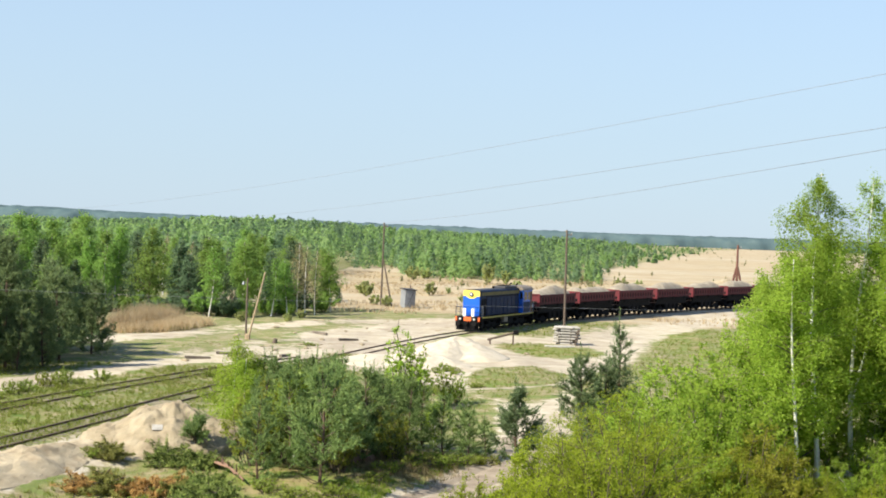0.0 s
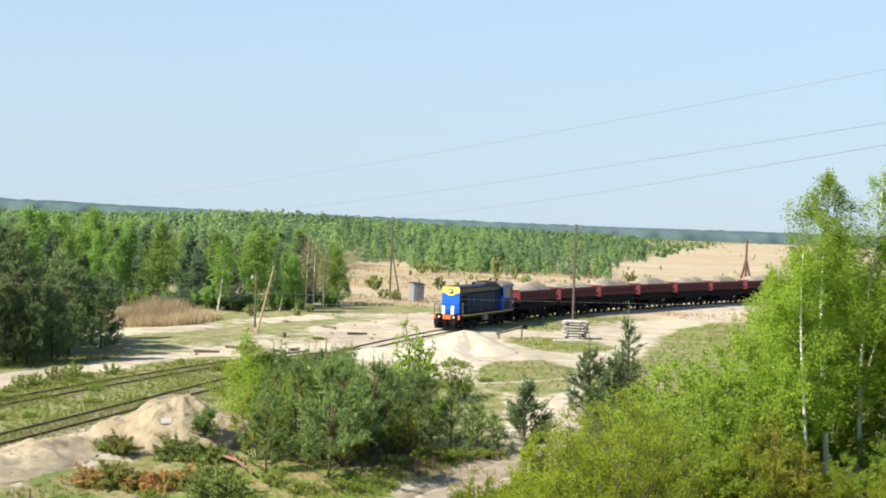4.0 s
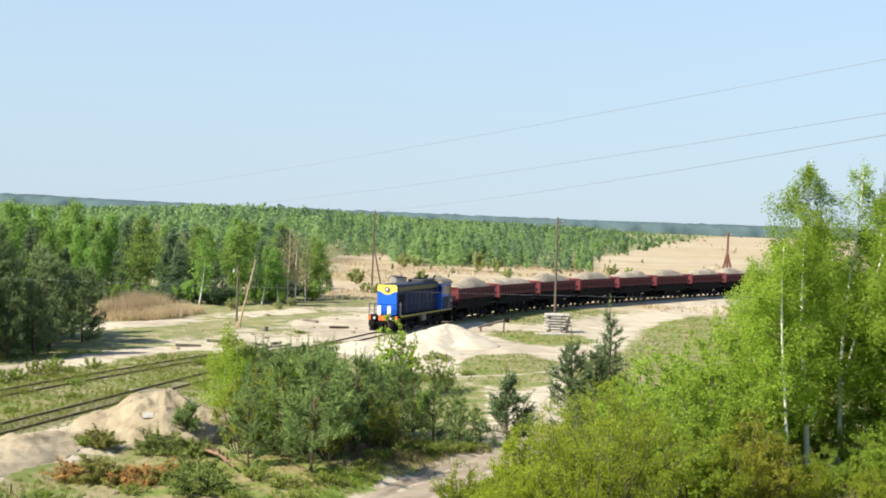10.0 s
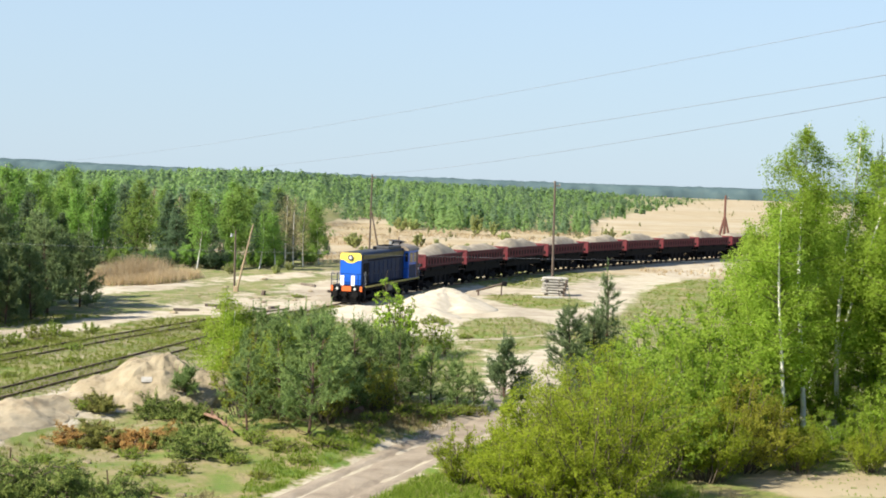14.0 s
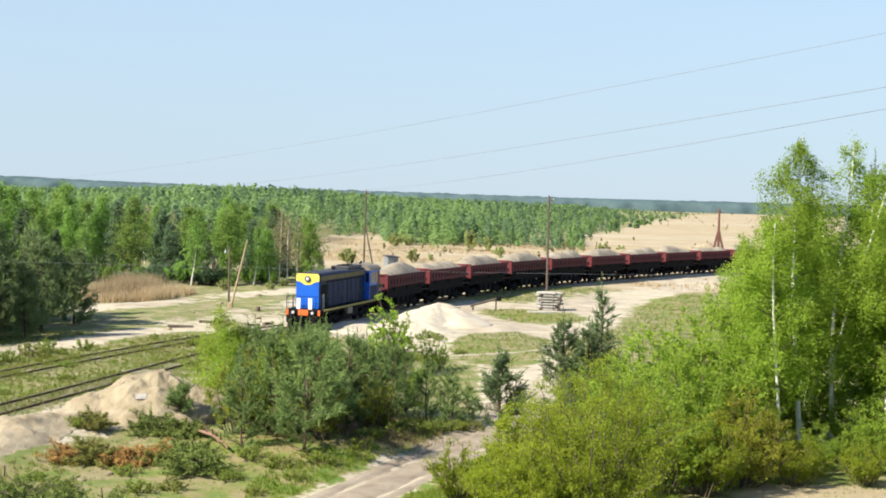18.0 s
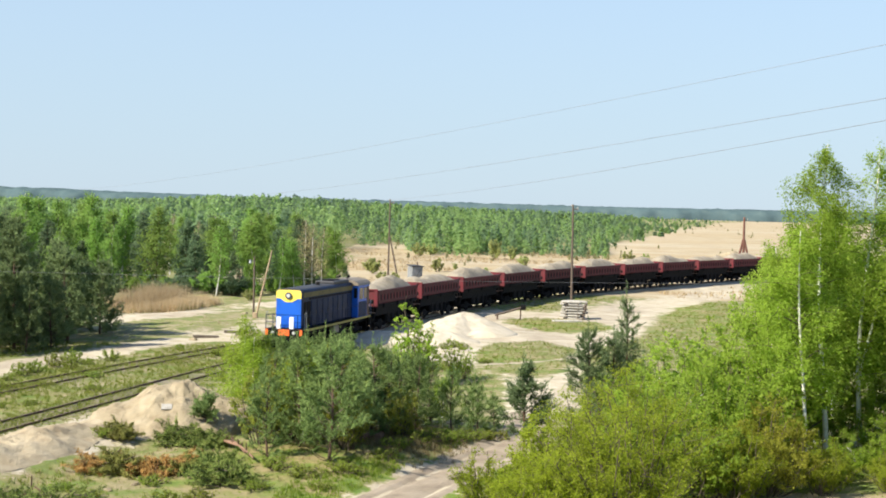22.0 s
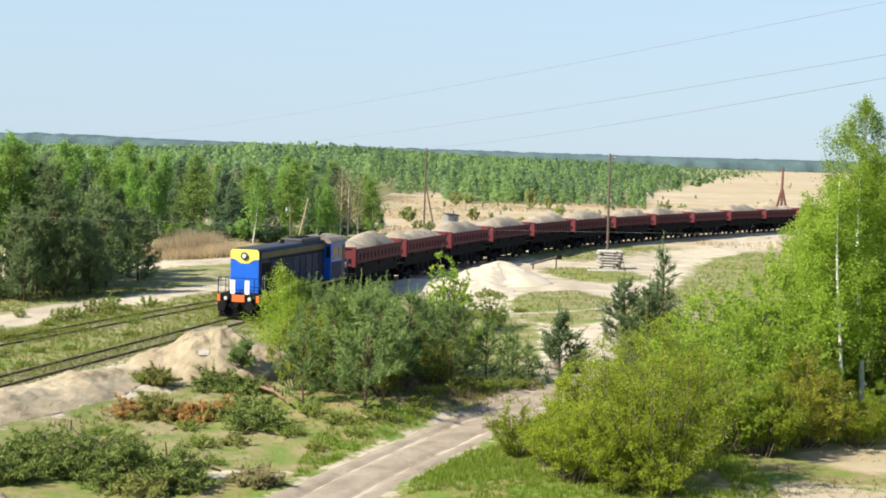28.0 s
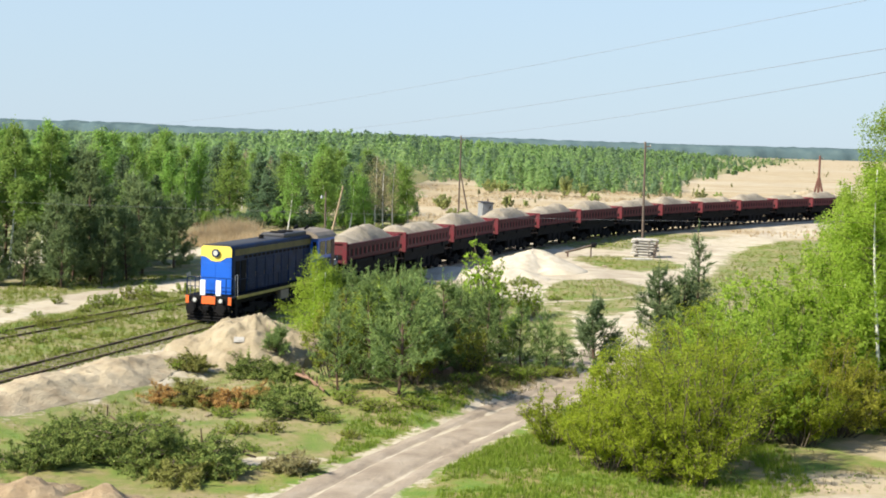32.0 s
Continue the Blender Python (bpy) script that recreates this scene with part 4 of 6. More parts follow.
# ---------------------------------------------------------------- plants
def leaf_quads(C, size, rng, outward=0.7, upward=0.0, aspect=1.5):
    """Small kite-shaped leaves, one at each centre, turned at random."""
    n = len(C)
    nrm = rng.normal(size=(n, 3))
    nrm[:, 2] += upward
    if outward:
        away = (C - C.mean(0)) * np.array([1, 1, 0.4])
        nrm += outward * away / (np.linalg.norm(away, axis=1)[:, None] + 1e-6)
    nrm /= np.linalg.norm(nrm, axis=1)[:, None]
    a = np.cross(nrm, rng.normal(size=(n, 3)))
    a /= np.linalg.norm(a, axis=1)[:, None] + 1e-9
    b = np.cross(nrm, a)
    s = (size * rng.uniform(0.6, 1.3, n))[:, None]
    V = np.stack([C + a * s * aspect * 0.62, C + b * s * 0.62 - a * s * aspect * 0.42, C - b * s * 0.62 - a * s * aspect * 0.42], 1)
    return V.reshape(-1, 3), np.arange(n * 3).reshape(n, 3)


def tube(pts, radii, n=6):
    """A bent tapered limb through the points."""
    P = np.asarray(pts, float)
    T = np.gradient(P, axis=0)
    T /= np.linalg.norm(T, axis=1)[:, None] + 1e-9
    ref = np.where(np.abs(T[:, 2:3]) > 0.9, np.array([[1.0, 0, 0]]), np.array([[0, 0, 1.0]]))
    A = np.cross(T, ref)
    A /= np.linalg.norm(A, axis=1)[:, None] + 1e-9
    B = np.cross(T, A)
    ang = np.linspace(0, 2 * math.pi, n, endpoint=False)
    R = np.asarray(radii, float)[:, None, None]
    V = P[:, None] + R * (A[:, None] * np.cos(ang)[None, :, None] + B[:, None] * np.sin(ang)[None, :, None])
    i = np.arange(len(P) * n).reshape(len(P), n)
    F = np.stack([i[:-1], np.roll(i[:-1], -1, 1), np.roll(i[1:], -1, 1), i[1:]], -1).reshape(-1, 4)
    return V.reshape(-1, 3), F


def joined(pieces):
    V, F, k = [], [], 0
    for v, f in pieces:
        V.append(v), F.append(f + k)
        k += len(v)
    return np.concatenate(V), np.concatenate(F)


def tree_of(name, wood, wood_mat, leaves, leaf_mat, label, category="tree", group="", stems=1):
    t = tagged(blank(name), label, category, group)
    hang(new("trunk", quick_mesh("trunk", *joined(wood[:stems]), wood_mat, True)), t)
    hang(new("branchwork", quick_mesh("branchwork", *joined(wood[stems:]), M["twig"], True)), t)
    hang(new("crown", quick_mesh("crown", *leaves, leaf_mat)), t)
    return t


def limb_points(base, way, length, droop, rng, n=5):
    P = [np.array(base, float)]
    d = np.array(way, float)
    for _ in range(n):
        d = d + rng.normal(size=3) * 0.12 + np.array([0, 0, droop])
        d /= np.linalg.norm(d)
        P.append(P[-1] + d * length / n)
    return np.array(P)


def birch(h, spread, leaves, seed, size=0.16, mat="birch", low=0.28, lean=(0.0, 0.0), label="slender birch with white bark and fresh green leaves", fork=False, group=""):
    rng = np.random.default_rng(seed)
    z = np.linspace(0, 1, 9)
    bend = np.stack([lean[0] * z ** 1.3 * h + 0.05 * h * 0.3 * np.sin(z * 5 + seed), lean[1] * z ** 1.3 * h + 0.015 * h * np.sin(z * 4 + seed * 2), z * h * 0.97], -1)
    r0 = 0.0082 * h
    wood = [tube(bend, r0 * (1.05 - z) + 0.012, 8)]
    C = []
    stems = [bend]
    if fork:
        k = 2
        side = np.stack([bend[k:, 0] + (z[k:] - z[k]) * h * 0.16, bend[k:, 1] - (z[k:] - z[k]) * h * 0.05, bend[k:, 2] * 0.96], -1)
        side[0] = bend[k]
        wood.append(tube(side, r0 * 0.75 * (1.05 - z[k:]) + 0.012, 7))
        stems.append(side)
    limbs = int(26 + h * 1.5)
    for k in range(limbs):
        stem = stems[k % len(stems)]
        f = low + (0.98 - low) * ((k + rng.uniform(0, 1)) / limbs) ** 0.9
        zz = f * stem[-1, 2]
        base = np.array([np.interp(zz, stem[:, 2], stem[:, j]) for j in range(3)])
        a = rng.uniform(0, 2 * math.pi)
        full = math.sin(math.pi * min(1, max(0, (f - low * 0.75) / (1.03 - low * 0.75))) ** 0.75) ** 0.7
        L = spread * full * (1.3 - 0.62 * f) * rng.uniform(0.55, 1.15) + 0.2
        up = rng.uniform(0.45, 1.1)
        P = limb_points(base, (math.cos(a), math.sin(a), up), L * 1.25, -0.16, rng)
        wood.append(tube(P, np.linspace(0.010 * L + 0.012, 0.006, len(P)), 3))
        n = max(8, int(leaves / limbs * (0.1 + 1.05 * L / spread)))
        # leaves hang in sprays below and round the outer limb
        for _ in range(max(3, n // 26)):
            q = P[rng.integers(2, len(P))] + rng.normal(size=3) * 0.15 * L
            m = 26
            fall = rng.uniform(0, 1, m) ** 1.3
            spray = q + np.stack([rng.normal(size=m) * 0.115, rng.normal(size=m) * 0.115, -fall * rng.uniform(0.3, 1.05) + 0.15 + rng.normal(size=m) * 0.06], -1) * (0.5 + 0.12 * spread) * 1.4
            C.append(spray)
    for stem in stems:
        for _ in range(16):
            u = rng.uniform(-0.02, 1.0)
            q = stem[-1] - (stem[-1] - stem[-3]) * u + rng.normal(size=3) * np.array([1, 1, 0.3]) * (0.05 + 0.09 * spread * u)
            C.append(q + rng.normal(size=(22, 3)) * np.array([0.12, 0.12, 0.24]))
    C = np.concatenate(C)
    return tree_of("birch_tree", wood, M["birchbark"], leaf_quads(C, size, rng, upward=0.9), M[mat], label, "tree", group, len(stems))


def pine(h, spread, seed, mat="pine", needle=0.16, dense=1.0, low=0.08, label="young Scots pine with upright shoots", group="", brush=9, width=0.0185, stub=0):
    """Whorls of rising limbs, each with side twigs that end in bottle-brush shoots of needles."""
    rng = np.random.default_rng(seed)
    z = np.linspace(0, 1, 7)
    stem = np.stack([0.02 * h * np.sin(z * 4 + seed), 0.02 * h * np.sin(z * 3 + seed * 2), z * h], -1)
    wood = [tube(stem, 0.016 * h ** 0.9 * (1.06 - z) + 0.008, 7)]
    tips, ways, long = [], [], []
    whorls = max(7, int(h / 0.4))
    for k in range(-stub, whorls):
        f = low + (0.96 - low) * (k + rng.uniform(-0.15, 0.15)) / whorls
        f = min(max(f, 0.02), 0.96)
        g = max(0.0, (f - low) / (1 - low))
        base = np.array([np.interp(f, z, stem[:, j]) for j in range(3)])
        prof = min(1.0, 0.75 + 1.2 * g) * (1 - g) ** 0.62
        for j in range(int(rng.integers(4, 7))):
            a = rng.uniform(0, 2 * math.pi)
            L = spread * prof * rng.uniform(0.55, 1.2) + 0.1
            P = limb_points(base, (math.cos(a), math.sin(a), rng.uniform(0.1, 0.35) + 0.5 * g), L, 0.09, rng, 4)
            wood.append(tube(P, np.linspace(0.012 + 0.008 * L, 0.005, 5), 3))
            if k < 0:
                continue
            for s in range(max(3, int((2 + L * 6.0) * dense))):
                u = 0.25 + 0.75 * rng.uniform(0, 1) ** 0.7
                q = np.array([np.interp(u, np.linspace(0, 1, 5), P[:, c]) for c in range(3)])
                d = (P[-1] - P[0]) / L + rng.normal(size=3) * 0.75 + np.array([0, 0, 0.35])
                d /= np.linalg.norm(d)
                reach = rng.uniform(0.05, 0.3) * (0.5 + 0.5 * L)
                for c in range(2):
                    tips.append(q + d * reach * (1 - 0.55 * c))
                    ways.append(d), long.append(1.0)
            if rng.uniform() < 0.25 + 0.7 * g:
                d = np.array([rng.normal() * 0.15, rng.normal() * 0.15, 1.0])
                tips.append(P[-1] + d * needle * 1.4)
                ways.append(d), long.append(2.3)
    for k in range(8):
        tips.append(stem[-1] + np.array([0, 0, needle * (3.2 - k)]))
        ways.append(np.array([rng.normal() * 0.15, rng.normal() * 0.15, 1.0])), long.append(1.2)
    tips, ways, long = np.repeat(np.array(tips), brush, 0), np.repeat(np.array(ways), brush, 0), np.repeat(np.array(long), brush)
    m = len(tips)
    d = ways * 0.75 + rng.normal(size=(m, 3)) * 0.5
    d /= np.linalg.norm(d, axis=1)[:, None]
    T = tips + ways * (rng.uniform(-1.0, 1.0, m) * needle * long)[:, None]
    side = np.cross(d, rng.normal(size=(m, 3)))
    side /= np.linalg.norm(side, axis=1)[:, None]
    L = (needle * rng.uniform(0.6, 1.2, m))[:, None]
    V = np.stack([T - side * width, T + side * width, T + d * L], 1).reshape(-1, 3)
    return tree_of("pine_tree", wood, M["bark"], (V, np.arange(m * 3).reshape(m, 3)), M[mat], label, "tree", group)


def bush(h, spread, leaves, seed, mat="bush", size=0.13, name="bush", label="spreading bush with yellow-green spring leaves", stems=26, wood="twig"):
    """Many stems from one root, spreading, with leaves set in clumps towards their ends."""
    rng = np.random.default_rng(seed)
    pieces, C = [], []
    for k in range(stems):
        a = 2.4 * k + rng.uniform(-0.4, 0.4)
        out = math.sqrt((k + 0.5) / stems)
        top = h * (1.02 - 0.5 * out ** 2) * rng.uniform(0.62, 1.08)
        foot = np.array([math.cos(a), math.sin(a), 0]) * rng.uniform(0.05, 0.3) * spread
        end = np.array([math.cos(a) * out * spread, math.sin(a) * out * spread, top])
        u = np.linspace(0, 1, 6)[:, None]
        P = foot + (end - foot) * u + np.array([[math.cos(a), math.sin(a), 0]]) * np.sin(u * math.pi) * 0.1 * spread * rng.uniform(-1, 1.5)
        P[1:] += rng.normal(size=(5, 3)) * 0.05 * h * 0.5
        P[0, 2] = -0.1
        pieces.append(tube(P, np.linspace(0.035, 0.008, 6), 4))
        for j in range(11):
            f = rng.uniform(0.08, 1.0) ** 0.7 * 5
            i = min(4, int(f))
            q = P[i] + (P[i + 1] - P[i]) * (f - i)
            d = rng.normal(size=3) + np.array([0.5 * math.cos(a), 0.5 * math.sin(a), 0.0])
            d[2] = abs(d[2]) * 0.9 + 0.25
            d /= np.linalg.norm(d)
            tip = q + d * spread * rng.uniform(0.1, 0.34)
            tip[2] = max(tip[2], 0.12)
            pieces.append(tube(np.stack([q, (q + tip) / 2 + rng.normal(size=3) * 0.03, tip]), [0.011, 0.008, 0.004], 3))
            m = max(6, leaves // (stems * 11))
            C.append(q + (tip - q) * rng.uniform(0.15, 1.12, (m, 1)) + rng.normal(size=(m, 3)) * np.array([0.05, 0.05, 0.04]) * spread ** 0.6)
    C = np.concatenate(C)
    C[:, 2] = np.maximum(C[:, 2], 0.06)
    return tree_of(name, pieces, M[wood], leaf_quads(C, size, rng, upward=0.4), M[mat], label, "bush", "", 10)


def far_tree(kind, h, w, leaves, seed, size, mat, label, group):
    """A tree of the farther wood: slender stem, rising limbs, leaves in hanging clumps along them."""
    rng = np.random.default_rng(seed)
    z = np.linspace(0, 1, 5)
    stem = np.stack([0.03 * h * np.sin(z * 3 + seed), 0.03 * h * np.sin(z * 4 + seed), z * h * 0.97], -1)
    wood = [tube(stem, 0.009 * h * (1.08 - z) + 0.012, 6)]
    C = []
    limbs = 60
    low = {"conifer": 0.1, "column": 0.08, "birch": 0.24}[kind]
    for k in range(limbs):
        f = low + (0.985 - low) * (k + rng.uniform(0, 1)) / limbs
        g = (f - low) / (1 - low)
        if kind == "conifer":
            rad = w * (1 - g) ** 0.7 * (0.6 + 0.4 * min(1, g * 6))
        elif kind == "column":
            rad = w * (1 - g) ** 0.6 * (0.7 + 0.3 * min(1, g * 4))
        else:
            rad = w * min(1, 0.45 + 1.9 * g) * (1 - g ** 1.4) ** 0.85
        rad = rad * rng.uniform(0.45, 1.25) + 0.12
        a = 2.4 * k + rng.uniform(-0.8, 0.8)
        base = np.array([np.interp(f, z, stem[:, j]) for j in range(3)])
        rise = rng.uniform(0.3, 1.1) if kind != "conifer" else rng.uniform(0.0, 0.35)
        end = base + np.array([math.cos(a) * rad, math.sin(a) * rad, rad * rise])
        wood.append(tube(np.stack([base, (base + end) / 2 + [0, 0, 0.1], end]), [0.035, 0.022, 0.01], 3))
        n = int(leaves / limbs * (0.3 + 0.9 * rad / w))
        tufts_n = max(2, n // 22)
        hub = base + (end - base) * rng.uniform(0.35, 1.1, (tufts_n, 1)) + rng.normal(size=(tufts_n, 3)) * (0.14 * rad + 0.08)
        pick = rng.integers(0, tufts_n, n)
        drop = -rng.uniform(0, 1, n) ** 1.5 * (0.7 if kind != "conifer" else 0.1)
        C.append(hub[pick] + rng.normal(size=(n, 3)) * np.array([0.17, 0.17, 0.13]) * (1 + 0.25 * w) + np.stack([0 * drop, 0 * drop, drop], -1))
    C = np.concatenate(C)
    C[:, 2] = np.clip(C[:, 2], 0.2, h * 1.02)
    return tree_of("tree" if kind != "conifer" else "pine_tree", wood, M["birchbark"] if kind == "birch" else M["bark"], leaf_quads(C, size, rng, 0.9, 0.7), M[mat], label, "tree", group)


def plant(kinds, x, y, scale=1.0, turn=None, used={}):
    """Puts a plant on the ground: the built one first, then copies."""
    ob = kinds
    m = Matrix.Translation((x, y, gz_at(x, y) - 0.04)) @ Matrix.Rotation(radians(37 * x + 71 * y if turn is None else turn), 4, "Z")
    if ob.name not in used:
        used[ob.name] = True
        ob.matrix_basis = m
    else:
        ob = copy_thing(ob, m)
    ob.scale = (scale, scale, scale)
    return ob


# birches and bushes on the near slope
for h, w, n, seed, x, y, lean, fork, size in (
    (10.6, 1.9, 25000, 1, 15.0, 58.0, (-0.03, 0.0), False, 0.06),
    (14.4, 2.05, 36000, 2, 16.6, 61.0, (-0.01, 0.02), False, 0.06),
    (14.2, 2.05, 34000, 3, 18.6, 62.0, (0.02, 0.02), True, 0.06),
    (12.8, 2.05, 29000, 4, 20.4, 60.0, (0.03, -0.02), False, 0.06),
    (9.6, 1.9, 17000, 5, 15.4, 65.0, (0.0, 0.0), False, 0.07),
):
    plant(birch(h, w, n, seed, size, lean=lean, fork=fork, low=0.3), x, y, turn=0)
tall = birch(12.8, 2.0, 12500, 6, 0.12, low=0.2)
for x, y, s in ((22.5, 65, 1.05), (26.0, 72, 1.0), (19.5, 70, 0.88), (21.5, 78, 0.9), (25.5, 61, 1.0)):
    plant(tall, x, y, s)
low_birch = birch(8.6, 1.6, 15000, 7, 0.075, low=0.26, label="young birch with white stem and fresh green leaves")
for x, y, s in ((19.6, 63.4, 0.95), (22.4, 60.4, 1.05), (17.6, 66.4, 1.15), (22.8, 63.5, 1.2), (21.0, 65.2, 1.3)):
    plant(low_birch, x, y, s)
plant(pine(13.0, 2.4, 61, "darkpine", 0.2, 0.7, 0.3, label="tall dark pine among birches", brush=9, width=0.022), 22.6, 70.5)

big_bush = bush(5.5, 3.2, 44000, 11, "bush", 0.042, stems=60)
plant(big_bush, 6.0, 46.3, 1.0, 0)
side_bush = bush(3.3, 2.1, 26000, 12, "bronze", 0.044, label="spreading bush with bronze-tinted spring leaves", stems=34)
plant(side_bush, 12.7, 54.6, 1.05, 0)
low_bush = bush(2.2, 1.3, 5500, 13, "bush", 0.05, label="low bush with yellow-green spring leaves", stems=22)
for x, y, s, a in ((1.6, 50.2, 0.9, 0), (2.9, 48.6, 1.0, 120), (4.6, 44.9, 0.9, 40), (6.2, 44.6, 0.8, 200)):
    plant(low_bush, x, y, s, a)
mid_bush = bush(4.4, 2.5, 11500, 14, "birch", 0.074, "birch_thicket", "thicket of young birches in fresh leaf", 30, "birchbark")
for x, y, s in ((9.0, 52.5, 1.0), (11.2, 57.2, 1.15), (8.6, 57.5, 0.95), (13.2, 59.4, 1.45), (10.4, 62.5, 1.15), (14.2, 62.5, 1.6), (16.4, 57.0, 0.48), (18.7, 57.4, 0.6), (20.8, 57.8, 0.85), (22.9, 57.6, 1.0), (19.6, 60.6, 0.8), (21.5, 61.5, 1.1), (24, 66, 1.3), (17.8, 64.5, 0.9), (6.3, 51.5, 0.8)):
    plant(mid_bush, x, y, s)
mix_bush = bush(3.6, 2.2, 19000, 15, "bush", 0.05, stems=36)
for x, y, s in ((4.4, 49.6, 1.0), (10.9, 52.2, 0.85), (15.0, 54.8, 0.6), (6.6, 53.4, 1.0), (17.8, 54.9, 0.5), (3.4, 46.2, 0.75)):
    plant(mix_bush, x, y, s)

# young pines and saplings of the middle clump and by the road
p_big = pine(5.4, 2.05, 21, dense=1.3, low=0.05)
p_mid = pine(4.6, 1.7, 22, dense=1.3, low=0.04)
p_tip = pine(3.8, 1.25, 23, dense=1.3, low=0.04)
p_wide = pine(5.0, 2.3, 25, dense=1.4, low=0.12, stub=2, label="broad young Scots pine on a bare foot")
p_road = pine(4.0, 1.5, 26, "bluepine", dense=2.6, low=0.24, stub=2, label="small dense pine at the roadside with bare lower twigs")
p_blue = pine(5.6, 1.95, 27, "bluepine", dense=2.0, low=0.08, stub=1, label="dense blue-green pine beside the road")
p_thin = pine(6.6, 1.25, 24, "bluepine", dense=0.95, low=0.18, label="thin open pine with tiered limbs and upright shoots")
for kind, x, y, s, a in (
    (p_wide, -4.4, 56.8, 0.95, 0), (p_wide, -4.2, 60.4, 0.9, 200), (p_big, -6.0, 59.8, 0.82, 80), (p_big, -3.0, 62.6, 0.8, 150), (p_big, -5.2, 63.8, 0.86, 30), (p_big, -7.4, 65.4, 0.82, 111),
    (p_big, -1.0, 65.6, 0.66, 250), (p_mid, 0.6, 66.6, 0.62, 20), (p_mid, -7.0, 57.6, 0.72, 20), (p_mid, -7.3, 62.6, 0.8, 60), (p_mid, -6.3, 66.8, 0.92, 100), (p_mid, -4.2, 66.2, 0.95, 140),
    (p_mid, -2.0, 67.6, 0.76, 200), (p_mid, -5.3, 69.5, 0.88, 300), (p_mid, -3.0, 70.6, 0.78, 30), (p_mid, -8.2, 68.6, 0.9, 75), (p_mid, 1.7, 68.6, 0.55, 66), (p_mid, -0.4, 68.6, 0.66, 33),
    (p_tip, -8.4, 70.2, 0.7, 0), (p_tip, 1.8, 66.2, 0.62, 120), (p_tip, -5.4, 61.6, 0.95, 200), (p_tip, -4.6, 64.8, 1.05, 80), (p_tip, -7.0, 67.8, 1.0, 5), (p_tip, -2.4, 66.0, 0.95, 44),
    (p_tip, -1.4, 69.6, 0.9, 140), (p_tip, -6.6, 62.4, 0.95, 160), (p_tip, 2.6, 67.4, 0.5, 200),
    (p_road, 3.7, 62.0, 1.0, 0), (p_tip, 4.9, 63.2, 0.36, 50), (p_blue, 7.3, 69.4, 0.88, 70), (p_blue, 8.6, 70.6, 0.8, 190), (p_mid, 7.9, 68.0, 0.62, 15), (p_thin, 9.4, 72.0, 0.98, 0), (p_tip, 10.6, 71.0, 0.8, 40),
):
    plant(kind, x, y, s, a)
sap_a = birch(5.2, 1.3, 14000, 31, 0.048, "lime", 0.12, label="young birch in bright new leaf")
sap_b = birch(4.2, 1.2, 8000, 32, 0.048, "lime", 0.15, label="thin birch sapling in bright new leaf")
for kind, x, y, s in ((sap_a, -9.5, 68.2, 1.0), (sap_a, -8.8, 66.6, 0.85), (sap_b, -5.8, 61.0, 1.0), (sap_b, 0.2, 68.0, 0.6), (sap_b, -4.4, 72.0, 0.8)):
    plant(kind, x, y, s)
willow = bush(4.3, 1.15, 2600, 38, "lime", 0.07, "willow_bush", "feathery upright willow bush in new leaf", 16)
for x, y, s, a in ((-1.7, 85.5, 1.3, 0), (-1.0, 86.2, 1.05, 90), (0.9, 88.0, 0.7, 30), (1.6, 89.0, 0.55, 200), (-3.0, 87.0, 0.6, 150)):
    plant(willow, x, y, s, a)
olive_bush = bush(3.2, 1.3, 4500, 36, "olive_leaf", 0.06, "olive_bush", "bush with olive-yellow spring leaves", 18)
for x, y, s in ((-6.4, 62.0, 1.25), (-3.2, 68.4, 1.15), (-7.6, 60.4, 1.0), (-8.6, 70.0, 1.0), (-5.2, 62.6, 1.3), (-3.8, 59.6, 0.9), (-1.6, 63.0, 0.8)):
    plant(olive_bush, x, y, s)
weed = bush(1.1, 1.0, 1000, 33, "weed", 0.065, "weed_clump", "low spreading shrub among the rails", 11)
weed_low = bush(0.42, 0.9, 560, 39, "weed", 0.055, "weed_clump", "low weedy tangle in the grass", 10)
for x, y, s in ((-25.1, 84.2, 1.0), (-24.6, 85.6, 1.1), (-24.4, 88.8, 1.2), (-23.7, 90.9, 1.15), (-22.6, 90.4, 1.0), (-21.9, 93.3, 1.1), (-24.9, 81.6, 0.8), (-23.2, 88.0, 0.9), (-26.8, 78.4, 0.6), (-15.2, 97, 0.9), (-18.6, 100.5, 0.8), (-29, 80, 0.7), (-28, 85.5, 0.8), (0.9, 107, 1.0), (0.2, 106, 0.8), (1.6, 105.6, 0.7)):
    plant(weed, x, y, s * (0.5 + 0.35 * ((7 * x + 3 * y) % 1)))
